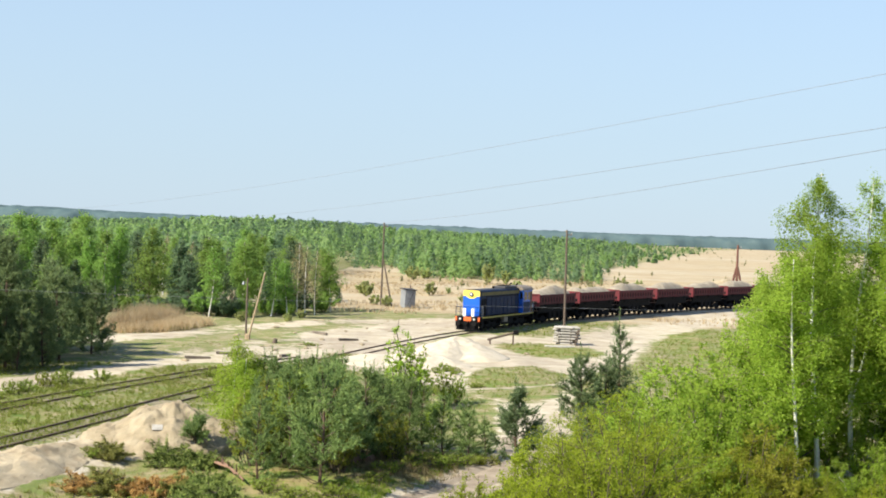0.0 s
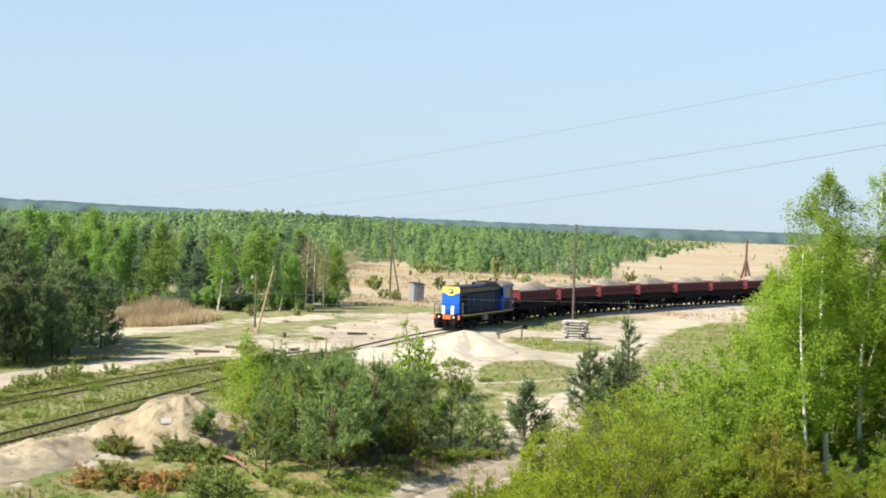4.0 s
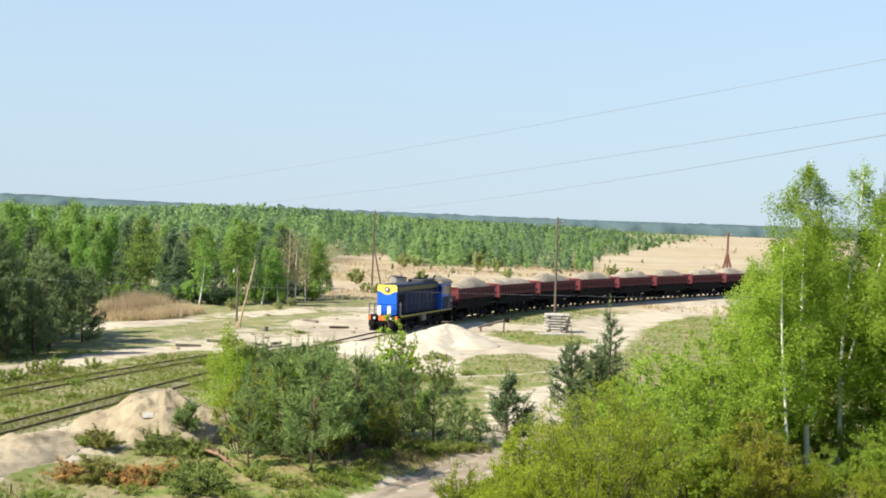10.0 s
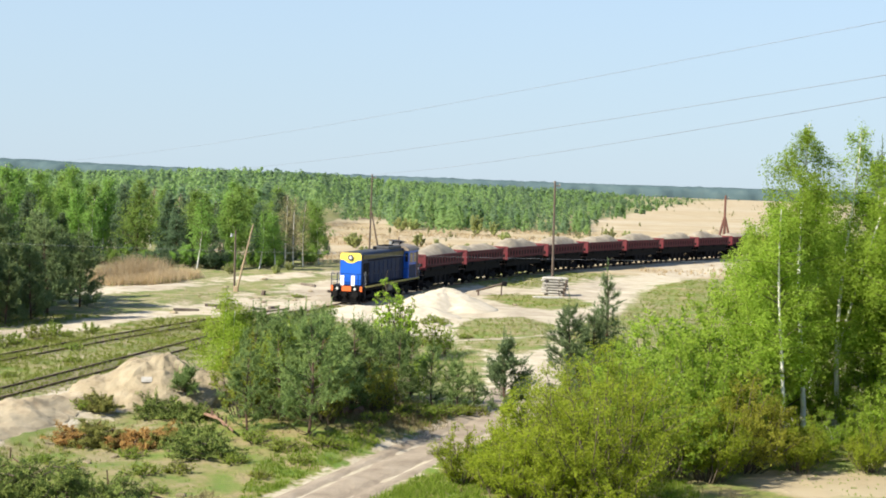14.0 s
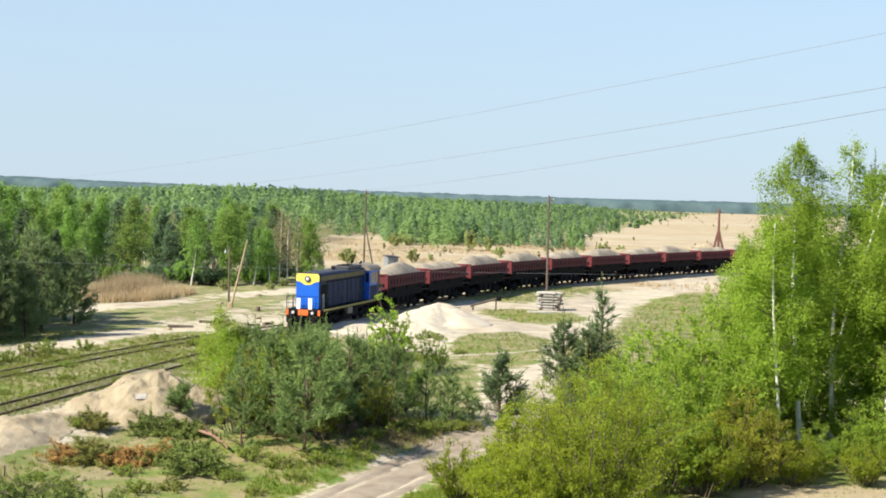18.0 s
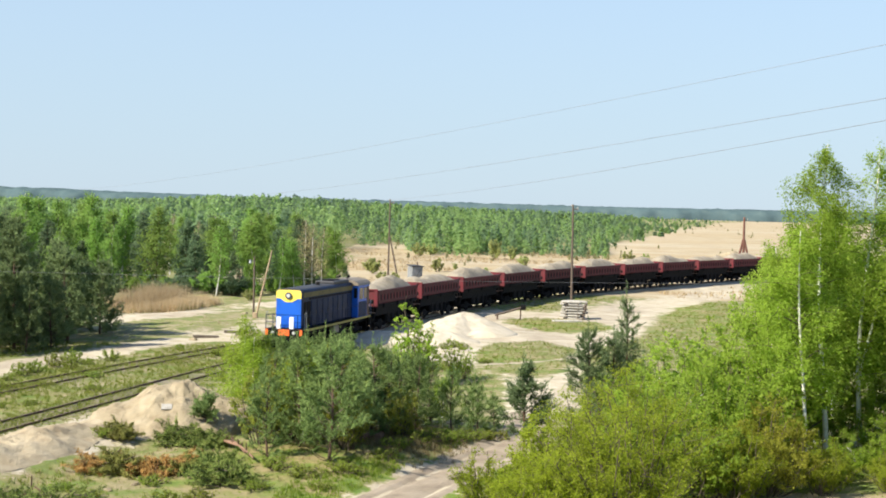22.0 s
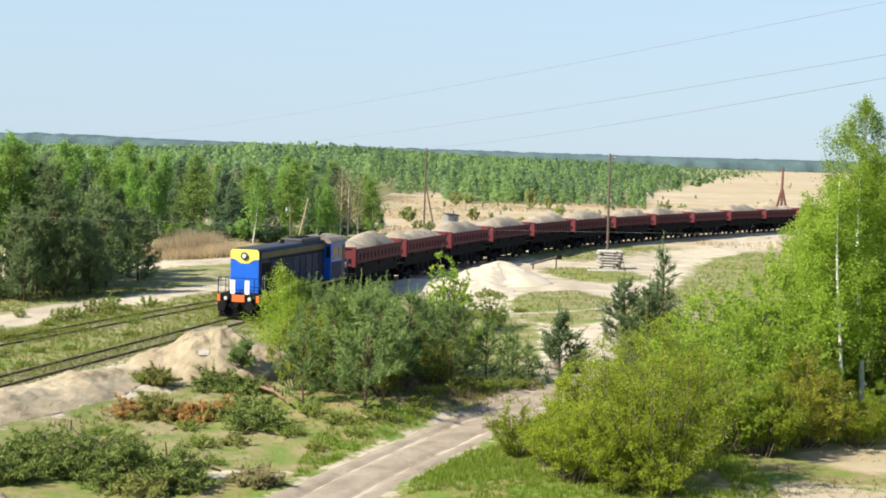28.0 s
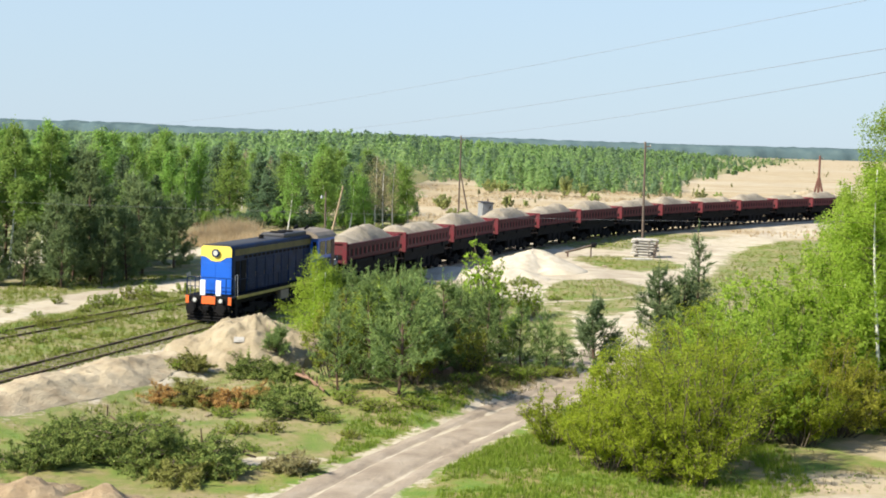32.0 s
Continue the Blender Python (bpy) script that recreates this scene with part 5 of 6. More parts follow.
for x, y, s in ((-25.1, 75.0, 0.9), (-22.4, 71.4, 0.7), (-19.4, 78.6, 0.8), (-23.6, 69.5, 0.8), (-21.0, 72.5, 0.7), (-14.4, 61.2, 0.9), (-13.8, 68.6, 0.7), (0.2, 93, 1.0), (3, 97.5, 0.8), (-11, 125, 0.8), (1.0, 55.8, 0.7), (-9.8, 50.0, 0.9), (-6.8, 52.2, 0.8), (-10.8, 53.0, 0.8), (-5.2, 54.4, 0.9), (-3.6, 55.2, 1.0), (-6.4, 55.6, 1.0), (-2.2, 58.0, 0.9), (-0.6, 62.6, 1.2), (0.6, 63.6, 1.2), (1.6, 64.8, 1.1), (2.6, 65.6, 1.0), (-1.8, 60.4, 1.0), (-12.6, 50.2, 0.8), (-13.8, 51.6, 0.7), (-8.6, 50.6, 0.8), (-5.6, 50.4, 0.6), (-4.4, 52.6, 0.6), (-8.8, 47.6, 0.6), (-21.6, 66.4, 0.6), (-24.2, 78.0, 0.7), (-20.6, 83.6, 0.8), (-22.4, 79.4, 0.6), (-26.2, 71.6, 0.7)):
    plant(weed_low, x, y, s)
heap_pine = pine(1.2, 0.8, 34, dense=1.6, label="small bushy pine on the sand heap")

# dark pines beside the siding
d_pine, d_pine2 = pine(9.4, 2.7, 41, "darkpine", 0.24, 1.05, 0.04, label="dark old pine branched to the ground", brush=6, width=0.038), pine(7.0, 2.7, 42, "darkpine", 0.24, 1.1, 0.02, label="dark bushy pine branched to the ground", brush=6, width=0.038)
for kind, x, y, s in ((d_pine, -29.8, 98.5, 1.0), (d_pine, -32.4, 104, 1.0), (d_pine, -40, 101, 1.0), (d_pine, -38.5, 105, 0.95), (d_pine2, -27.7, 104.0, 1.0), (d_pine2, -26.6, 110.2, 0.84), (d_pine2, -29.6, 109.5, 1.05), (d_pine2, -27.6, 99.6, 0.75), (d_pine2, -31.2, 95.6, 0.9), (d_pine2, -33.4, 106.2, 0.95), (d_pine2, -33.5, 110.5, 1.1), (d_pine2, -28.6, 114.2, 0.8), (d_pine2, -41.6, 95, 0.9), (d_pine2, -42, 99, 1.0), (d_pine2, -30.4, 93.8, 0.6), (d_pine2, -28.4, 96.8, 0.6), (d_pine2, -33.0, 94.2, 0.62), (d_pine2, -35.6, 94.6, 0.72), (d_pine2, -37.6, 93.2, 0.66), (d_pine2, -30.8, 98.0, 0.78)):
    plant(kind, x, y, s)
left_birch = birch(11.6, 2.1, 14000, 43, 0.11, "wood_light", low=0.3)
for x, y, s in ((-37.0, 110, 1.0), (-35.8, 99.5, 0.98), (-34.6, 113, 0.8), (-40.4, 98, 0.9), (-31.6, 117, 0.72), (-34.2, 102.6, 0.93), (-38.2, 104, 0.95), (-30.6, 112.5, 0.66)):
    plant(left_birch, x, y, s)

# the mixed wood behind the siding
W = "trees of the mixed wood"
f_round = far_tree("birch", 11.0, 2.3, 6500, 51, 0.15, "wood_light", "birch of the mixed wood in light green leaf", W)
f_col = far_tree("column", 9.6, 2.0, 6500, 52, 0.14, "wood_light", "dense narrow tree of the mixed wood in light green leaf", W)
f_con = far_tree("conifer", 9.8, 2.2, 5000, 53, 0.17, "wood_dark", "dark pine of the mixed wood", W)
f_bare = far_tree("birch", 9.0, 1.5, 1500, 54, 0.1, "bare", "birch still mostly bare with brownish budding twigs", W)
f_lime = far_tree("birch", 9.4, 1.9, 5200, 55, 0.14, "wood_lime", "birch of the mixed wood in bright new leaf", W)
f_thin = far_tree("birch", 8.8, 1.55, 2600, 56, 0.13, "wood_lime", "thin birch of the mixed wood with a white stem", W)
for kind, x, y, s in (
    (f_round, -43.0, 171, 1.06), (f_lime, -40.6, 166, 0.92), (f_round, -39.2, 174, 0.94), (f_thin, -38.2, 164, 0.88), (f_col, -34.0, 168, 1.04), (f_con, -36.4, 172, 0.95), (f_con, -31.2, 172, 0.9), (f_con, -29.4, 168, 0.72), (f_con, -28.6, 175, 0.9),
    (f_thin, -25.4, 159.5, 0.95), (f_round, -27.4, 171, 0.84), (f_lime, -21.6, 160.5, 0.95), (f_lime, -22.8, 166, 0.9), (f_thin, -18.6, 161.5, 0.8), (f_lime, -17.4, 163.5, 0.72), (f_bare, -15.2, 165.5, 0.96), (f_bare, -16.6, 169, 1.0), (f_bare, -14.4, 170, 0.9),
    (f_lime, -13.4, 176.8, 0.82), (f_col, -14.6, 181, 0.85), (f_con, -17, 175, 0.75), (f_con, -20, 170, 0.8), (f_con, -24.4, 170, 0.8), (f_con, -13.2, 193, 0.25), (f_con, -19.0, 167.5, 0.6),
    (f_round, -46, 168, 0.98), (f_con, -44.6, 160, 0.85), (f_round, -49, 166, 1.04), (f_con, -48.5, 156, 0.95), (f_round, -52.5, 160, 1.02), (f_con, -55, 166, 1.1), (f_lime, -47, 152, 0.85), (f_con, -51.5, 150, 0.95), (f_lime, -55, 154, 0.95), (f_con, -41.5, 162, 0.62),
):
    plant(kind, x, y, s)
rng = np.random.default_rng(3)
for k in range(46):
    x, y = rng.uniform(-80, -14), 176 + 50 * rng.uniform(0, 1) ** 1.3
    if x > -16 - (y - 175) * 0.06 and y > 180 or x > -17:
        x -= 12
    if x < -0.42 * y:
        continue
    kind = (f_round, f_con, f_lime, f_con, f_round, f_lime, f_col, f_bare)[k % 8]
    plant(kind, float(x), float(y), float(rng.uniform(0.74, 1.02)))

# low growth that closes the foot of the wood
under = bush(2.4, 1.9, 1500, 58, "wood_lime", 0.16, "undergrowth_bush", "low leafy bush at the edge of the mixed wood", 9)
under_dark = bush(2.2, 2.0, 1500, 59, "wood_dark", 0.16, "undergrowth_bush", "low dark bush at the edge of the mixed wood", 9)
rng = np.random.default_rng(44)
for k in range(34):
    x = -52 + 1.15 * k + float(rng.uniform(-0.6, 0.6))
    y = float(np.interp(x, [-52, -40, -26, -20, -13], [158, 163, 161, 162, 178]) + rng.uniform(-1.5, 4.5))
    plant(under if rng.uniform() < 0.55 else under_dark, x, y, float(rng.uniform(0.6, 1.15)))

# single shrubs on the clearing
shrub = bush(2.2, 1.3, 2200, 35, "pale_shrub", 0.16, "shrub", "lone rounded shrub on the dry clearing", 7)
for x, y, s in ((-16.2, 155, 0.5), (-15.2, 160.5, 0.5), (-21, 154, 0.6), (-10.8, 220, 1.2), (-6.6, 193.0, 0.75), (-8.4, 195.5, 0.7), (6.5, 214, 0.8), (9.5, 222, 0.7), (15, 262, 0.9), (12.2, 227, 0.6), (4.2, 212, 0.6), (38, 290, 1.1), (43, 300, 0.8), (-5, 300, 1.4), (-2.4, 306, 1.2)):
    plant(shrub, x, y, s)
gold = bush(2.6, 1.1, 2200, 37, "pale_shrub", 0.16, "shrub", "lone upright shrub with yellow-green leaves", 7)
for x, y, k in ((-0.8, 229, 0.95), (10.5, 288, 1.7), (13.9, 286, 1.2), (2.0, 236, 0.5)):
    plant(gold, x, y, k)

# the young wood from the clearing to the skyline, too many trees to count
def wood_cover(name, places, heights, quads, size, mat, label, foot):
    rng = np.random.default_rng(len(places))
    n = len(places)
    k = np.repeat(np.arange(n), quads)
    m = len(k)
    u = foot[k] + (1 - foot[k]) * rng.uniform(0.02, 1, m) ** 0.9
    conic = (rng.uniform(0, 1, n) > 0.4)[k]
    wide = rng.uniform(0.22, 0.36, n)[k]
    prof = np.where(conic, (1.03 - u) ** 0.75, np.sin(np.pi * (0.16 + 0.8 * u)) ** 0.8)
    a = rng.uniform(0, 2 * np.pi, m)
    lobe = 1 + 0.22 * np.sin(3 * a + 9 * u + k) + 0.15 * np.sin(5 * a - 14 * u + 2 * k)
    rad = heights[k] * wide * prof * lobe * np.sqrt(rng.uniform(0.25, 1.15, m))
    base = ground_z(places[:, 0], places[:, 1])[k]
    C = np.stack([places[k, 0] + rad * np.cos(a), places[k, 1] + rad * np.sin(a), base + u * heights[k] + rng.normal(size=m) * 0.15], -1)
    nrm = np.stack([np.cos(a), np.sin(a), 0.5 + 0.8 * u], -1) + rng.normal(size=(m, 3)) * 0.6
    nrm /= np.linalg.norm(nrm, axis=1)[:, None]
    p = np.cross(nrm, rng.normal(size=(m, 3)))
    p /= np.linalg.norm(p, axis=1)[:, None]
    q = np.cross(nrm, p)
    s = (size * rng.uniform(0.5, 1.3, m) * (0.5 + 0.5 * heights[k] / heights.mean()))[:, None]
    V = np.stack([C + p * s, C - p * s * 0.6 + q * s * 0.75, C - p * s * 0.6 - q * s * 0.75], 1).reshape(-1, 3)
    return tagged(new(name, quick_mesh(name, V, np.arange(m * 3).reshape(m, 3), mat)), label, "woodland", kind="stuff")


def scatter(n, y0, y1, seed, spread=0.39):
    rng = np.random.default_rng(seed)
    y = y0 * (y1 / y0) ** rng.uniform(0, 1, n)
    x = rng.uniform(-1, 1, n) * y * spread
    depth = y - np.interp(x, EDGE_X, EDGE_Y) + rng.normal(size=n) * 5
    keep = (depth > -4) & (rng.uniform(size=n) < np.clip(0.45 + depth / 40, 0, 1)) & (x / y < 0.24)
    return np.stack([x, y], -1)[keep]


for seed, (n, y0, y1, q, size) in enumerate(((6800, 200, 520, 66, 0.36), (5200, 520, 1650, 40, 0.85))):
    pl = scatter(n, y0, y1, 80 + seed)
    rng = np.random.default_rng(seed)
    depth = pl[:, 1] - np.interp(pl[:, 0], EDGE_X, EDGE_Y)
    side = pl[:, 0] / pl[:, 1]
    full = np.interp(side, [-0.4, -0.25, -0.18, -0.123, -0.066, -0.022, 0.037, 0.09, 0.12, 0.145, 0.18, 0.24], [8.6, 8.8, 10.6, 11.8, 10.8, 9.6, 8.4, 7.8, 6.6, 4.4, 2.2, 1.6])
    h = full * np.where(rng.uniform(size=len(pl)) < 0.25, 0.4, rng.uniform(0.65, 1.12, len(pl))) * np.interp(depth, [0, 12, 60, 160], [0.5, 0.68, 0.85, 1.0])
    half = fbm(pl[:, 0], pl[:, 1], 24 + 50 * seed, 1.0) + rng.normal(size=len(pl)) * 0.5 > -0.1
    front = depth < 26
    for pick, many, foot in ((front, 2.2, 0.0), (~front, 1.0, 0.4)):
        for kind, name, mat, label in ((half, "young_wood", "hazy_birch", "young birch wood in spring green, paled by haze put into its colour"), (~half, "pine_wood", "hazy_pine", "young pine wood between the birches, paled by haze put into its colour")):
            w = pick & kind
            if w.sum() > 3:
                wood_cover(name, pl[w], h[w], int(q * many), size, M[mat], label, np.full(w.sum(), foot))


rng = np.random.default_rng(91)
pl = np.stack([rng.uniform(-20, 300, 1500), 230 * (1100 / 230) ** rng.uniform(0, 1, 1500)], -1)
gap = np.interp(pl[:, 0], EDGE_X, EDGE_Y) - pl[:, 1]
keep = (gap > -10) & (pl[:, 0] / pl[:, 1] < 0.36) & (pl[:, 0] - line_x(pl[:, 1]) > -200) & (rng.uniform(size=1500) < np.clip(1.1 - gap / 60, 0.12, 1))
keep &= (pl[:, 1] > 300) | (np.abs(pl[:, 0] - line_x(pl[:, 1])) > 8)
pl = pl[keep]
wood_cover("heath_scrub", pl, rng.uniform(0.4, 1.5, len(pl)), 26, 0.26, M["scrub"], "low pale scrub scattered over the dry plain", np.zeros(len(pl)))


def distant_wood(y, z0, seed):
    """The rounded canopy of a far wood: an uneven front and a bumpy top that runs back."""
    x = np.arange(-0.75 * y, 0.75 * y, y * 0.0028)
    back = np.array([0, 2, 6, 14, 40, 120, 300]) * y / 1500
    rise = np.array([0, 0.55, 0.88, 1.0, 1.02, 1.02, 1.0])
    X = np.repeat(x[None], len(back), 0)
    Y = y + back[:, None] + 6 * fbm(X, X * 0, y * 0.01, seed) + y * 0.004 * fbm(X, X * 0, y * 0.08, seed + 1)
    crest = z0 * (1 + 0.07 * fbm(X, Y, y * 0.05, seed) + 0.045 * fbm(X, Y, y * 0.006, seed + 2) + 0.04 * fbm(X, Y, y * 0.0022, seed + 4) + 0.15 * fbm(X, Y, y * 0.0022, seed + 7, 4))
    Z = rise[:, None] * crest * np.interp(X / Y, [-0.4, -0.28, -0.12, 0.1, 0.4], [1.55, 1.45, 1.1, 1.0, 1.0])
    i = np.arange(X.size).reshape(X.shape)
    F = np.stack([i[:-1, :-1], i[:-1, 1:], i[1:, 1:], i[1:, :-1]], -1).reshape(-1, 4)
    tagged(new("distant_wood", quick_mesh("distant_wood", np.stack([X, Y, Z], -1).reshape(-1, 3), F, M["haze_blue_wood"], True)), "distant wood along the skyline, blue haze put into its colour", "woodland", kind="stuff")


# three far woods, all in the colour with haze painted in
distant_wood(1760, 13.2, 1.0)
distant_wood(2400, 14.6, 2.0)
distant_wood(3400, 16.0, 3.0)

# reeds and grass
def tufts(name, P, h, blades, width, mat, label, seed):
    rng = np.random.default_rng(seed)
    k = np.repeat(np.arange(len(P)), blades)
    n = len(k)
    a = rng.uniform(0, 2 * np.pi, n)
    foot = np.stack([P[k, 0] + rng.normal(size=n) * h * 0.25, P[k, 1] + rng.normal(size=n) * h * 0.25], -1)
    z = ground_z(foot[:, 0], foot[:, 1]) - 0.02
    hh = h * rng.uniform(0.4, 1.2, n) * (1 + 0.3 * fbm(foot[:, 0], foot[:, 1], 2.0, 1.0))
    tip = foot + np.stack([np.cos(a), np.sin(a)], -1) * (hh * rng.uniform(0.1, 0.6, n))[:, None]
    s = np.stack([-np.sin(a), np.cos(a)], -1) * width
    V = np.stack([np.c_[foot - s, z], np.c_[foot + s, z], np.c_[tip, z + hh]], 1).reshape(-1, 3)
    return tagged(new(name, quick_mesh(name, V, np.arange(n * 3).reshape(n, 3), mat)), label, "grass", kind="stuff")


rng = np.random.default_rng(12)
P = np.stack([rng.uniform(-36, -22.0, 6500), rng.uniform(126, 150, 6500)], -1)
P = P[np.hypot((P[:, 0] + 27.6 - (P[:, 1] - 139) * 0.28) / 3.6, (P[:, 1] - 139) / 8) + 0.25 * fbm(P[:, 0], P[:, 1], 2.2, 5.0) < 1]
core = np.hypot((P[:, 0] + 28.4 - (P[:, 1] - 139) * 0.28) / 2.4, (P[:, 1] - 140) / 6) + 0.4 * fbm(P[:, 0], P[:, 1], 1.6, 2.0) < 0.8
tufts("reeds", P[core], 2.1, 9, 0.022, M["straw"], "tall dry straw-coloured reeds", 1)
tufts("reeds", P[~core], 1.15, 8, 0.022, M["straw"], "knee-high dry reeds round the tall ones", 11)
tufts("reeds", P[::4], 0.6, 7, 0.02, M["grass"], "green shoots at the foot of the reeds", 12)
P = np.stack([rng.uniform(-26, 24, 20000), 36 + 90 * rng.uniform(0, 1, 20000) ** 1.6], -1)
keep = (sand_amount(P[:, 0], P[:, 1]) + rng.normal(size=len(P)) * 0.12 < 0.35) & (fbm(P[:, 0], P[:, 1], 5.0, 3.0) > -0.35)
keep &= (np.abs(P[:, 0] - line_x(P[:, 1])) > 1.2) | (rng.uniform(size=len(P)) < 0.5)
tufts("grass", P[keep], 0.09, 7, 0.014, M["grass"], "short spring grass in tufts", 2)
s = rng.uniform(-5, 70, 7000)
off = rng.normal(size=7000) * 1.1
P = np.stack([np.interp(s, LS, LX) + off, np.interp(s, LS, LY)], -1)
y2 = rng.uniform(55, 108, 5000)
P = np.concatenate([P, np.stack([np.interp(y2, SID_Y, SID_X) + rng.normal(size=5000) * 1.2, y2], -1)])
P = P[(fbm(P[:, 0], P[:, 1], 3.0, 6.0) > -0.2)]
tufts("track_grass", P, 0.15, 5, 0.02, M["meadow"], "grass growing over the old tracks", 4)
P = np.stack([rng.uniform(-20, 22, 9000), 36 + 90 * rng.uniform(0, 1, 9000) ** 1.5], -1)
keep = (sand_amount(P[:, 0], P[:, 1]) < 0.3) & (fbm(P[:, 0], P[:, 1], 6.0, 7.0) > 0.1) & (np.abs(P[:, 0] - line_x(P[:, 1])) > 2)
tufts("dry_grass", P[keep], 0.2, 6, 0.012, M["hay"], "withered last year's grass in tufts", 3)
P = np.stack([rng.uniform(-19, 14, 16000), 38 + 32 * rng.uniform(0, 1, 16000) ** 1.3], -1)
keep = (sand_amount(P[:, 0], P[:, 1]) < 0.2) & (fbm(P[:, 0], P[:, 1], 1.6, 9.0) + 0.5 * fbm(P[:, 0], P[:, 1], 5.0, 4.0) > 0.05)
P = np.concatenate([np.stack([rng.uniform(-34, -13, 7000), rng.uniform(52, 104, 7000)], -1), np.stack([rng.uniform(1, 33, 6500), rng.uniform(88, 172, 6500)], -1)])
keep = (sand_amount(P[:, 0], P[:, 1]) < 0.3) & (np.abs(P[:, 0] - line_x(P[:, 1])) > 1.0)
tufts("yard_grass", P[keep], 0.1, 7, 0.018, M["lush"], "uneven grass between the tracks and in the yard", 9)
tufts("hollow_grass", np.stack([rng.normal(size=1500) * 1.1 - 1.5, rng.normal(size=1500) * 1.6 + 62.6], -1), 0.32, 7, 0.014, M["hay"], "withered brown grass in the hollow between the pines", 8)
tufts("rough_grass", P[keep], 0.26, 9, 0.013, M["meadow"], "rank uneven grass with yellowed blades", 6)

P = np.concatenate([np.stack([rng.uniform(-2, 10, 5200), rng.uniform(39.5, 52, 5200)], -1), np.stack([rng.uniform(-6, 4, 5200), rng.uniform(46, 66, 5200)], -1)])
verge = near_poly(P[:, 0], P[:, 1], [(x, y, w * 1.7) for x, y, w in ROAD[:8]], 2)
keep = (sand_amount(P[:, 0], P[:, 1]) < 0.45) & ((verge > 0.1) | (P[:, 0] > 0)) & (fbm(P[:, 0], P[:, 1], 2.5, 3.0) > -0.4)
tufts("verge_grass", P[keep], 0.2, 8, 0.016, M["lush"], "bright fresh grass along the road", 7)

P = np.stack([rng.uniform(-24, 60, 9000), rng.uniform(176, 330, 9000)], -1)
P = P[(fbm(P[:, 0], P[:, 1], 9.0, 2.0) > 0.0) & (np.abs(P[:, 0] - line_x(P[:, 1])) > 2.5)]
tufts("heath_grass", P, 0.45, 4, 0.06, M["straw"], "withered heath grass on the clearing", 5)


# ---------------------------------------------------------------- heaps, poles and other things
def mound(name, x, y, rx, ry, h, turn, mat, label, seed, sharp=1.0, n=44, peaks=(), rugged=1.0, bulge=1.0):
    """A tipped heap: slopes at the angle of rest, slumped foot, small runnels."""
    r, a = np.meshgrid(np.linspace(0, 1, n // 2), np.linspace(0, 2 * np.pi, n * 2, endpoint=False))
    wob = 1 + 0.12 * np.sin(3 * a + seed) + 0.08 * np.sin(5 * a + seed * 2)
    u, v = r * np.cos(a) * wob, r * np.sin(a) * wob
    z = h * np.clip(1 - r ** sharp, 0, 1)
    for px, py, pr, ph in peaks:
        z = np.maximum(z, ph * np.clip(1 - (np.hypot(u - px, v - py) / pr) ** bulge, 0, 1))
    x0, y0 = u * rx, v * ry
    z = z * (1 + 0.16 * fbm(x0, y0, 1.5, seed + 2, 4))
    z = z + rugged * ((0.05 * h + 0.03) * fbm(x0, y0, 0.42, seed, 4) + 0.07 * np.abs(fbm(x0, y0, 0.8, seed + 5))) * np.clip(1.3 - r, 0, 1)
    z = np.where(r >= 0.999, -0.3, z)
    i = np.arange(r.size).reshape(r.shape)
    j = np.roll(i, -1, 0)
    F = np.stack([i[:, :-1], i[:, 1:], j[:, 1:], j[:, :-1]], -1).reshape(-1, 4)
    ca, sa = math.cos(radians(turn)), math.sin(radians(turn))
    z = z + ground_z(x + x0 * ca - y0 * sa, y + x0 * sa + y0 * ca) - gz_at(x, y)
    V = np.stack([u * rx, v * ry, z], -1).reshape(-1, 3)
    ob = new(name, quick_mesh(name, V, F, mat, True))
    ob.matrix_basis = pose(x, y, gz_at(x, y) - 0.05, 0, 0, turn)
    tagged(ob, label, "sand heap")

    def height(wx, wy):
        q = ob.matrix_basis.inverted() @ Vector((wx, wy, 0))
        return ob.location.z + float(V[np.argmin(np.hypot(V[:, 0] - q.x, V[:, 1] - q.y)), 2])
    return height


heap_top = mound("sand_mound", -12.1, 65.8, 4.6, 4.0, 0.9, 12, M["sand"], "steep slumped heap of yellowish sand beside the track", 1.0, 1.5, n=130, peaks=((0.02, 0.0, 0.85, 1.85), (-0.5, -0.05, 0.6, 0.95), (0.36, -0.1, 0.66, 1.6), (0.0, -0.3, 0.65, 1.5)), rugged=2.8, bulge=1.9)
mound("sand_mound", 1.8, 121.5, 4.6, 7.0, 1.9, -6, M["white_sand"], "heap of clean white sand near the train", 2.0, 1.0, peaks=((-0.35, -0.15, 0.6, 1.4), (0.45, -0.3, 0.6, 1.0)))
mound("sand_mound", -0.9, 113.5, 3.2, 5.0, 0.8, 30, M["white_sand"], "low spread of clean white sand", 3.0, 1.4)
mound("sand_mound", -4.3, 113.0, 3.6, 4.5, 0.65, 20, M["white_sand"], "low lumpy spread of pale sand", 3.6, 1.3)
mound("sand_mound", -14.6, 111.5, 1.8, 2.4, 0.5, 10, M["sand"], "low dirty sand heap with rubble", 4.0, 1.4)
mound("sand_mound", -11.6, 39.7, 1.4, 0.9, 0.3, 0, M["soil"], "crumbled heap of reddish sand", 5.0, 1.6, rugged=3.0)
mound("sand_mound", -14.0, 40.2, 1.6, 1.2, 0.36, 20, M["soil"], "crumbled heap of reddish sand", 6.0, 1.6, rugged=3.0)
mound("sand_mound", -18.9, 54.4, 13.0, 2.5, 0.5, 66.5, M["bank_sand"], "long lumpy bank of dug sand along the track", 7.0, 2.2, n=120, rugged=2.2)
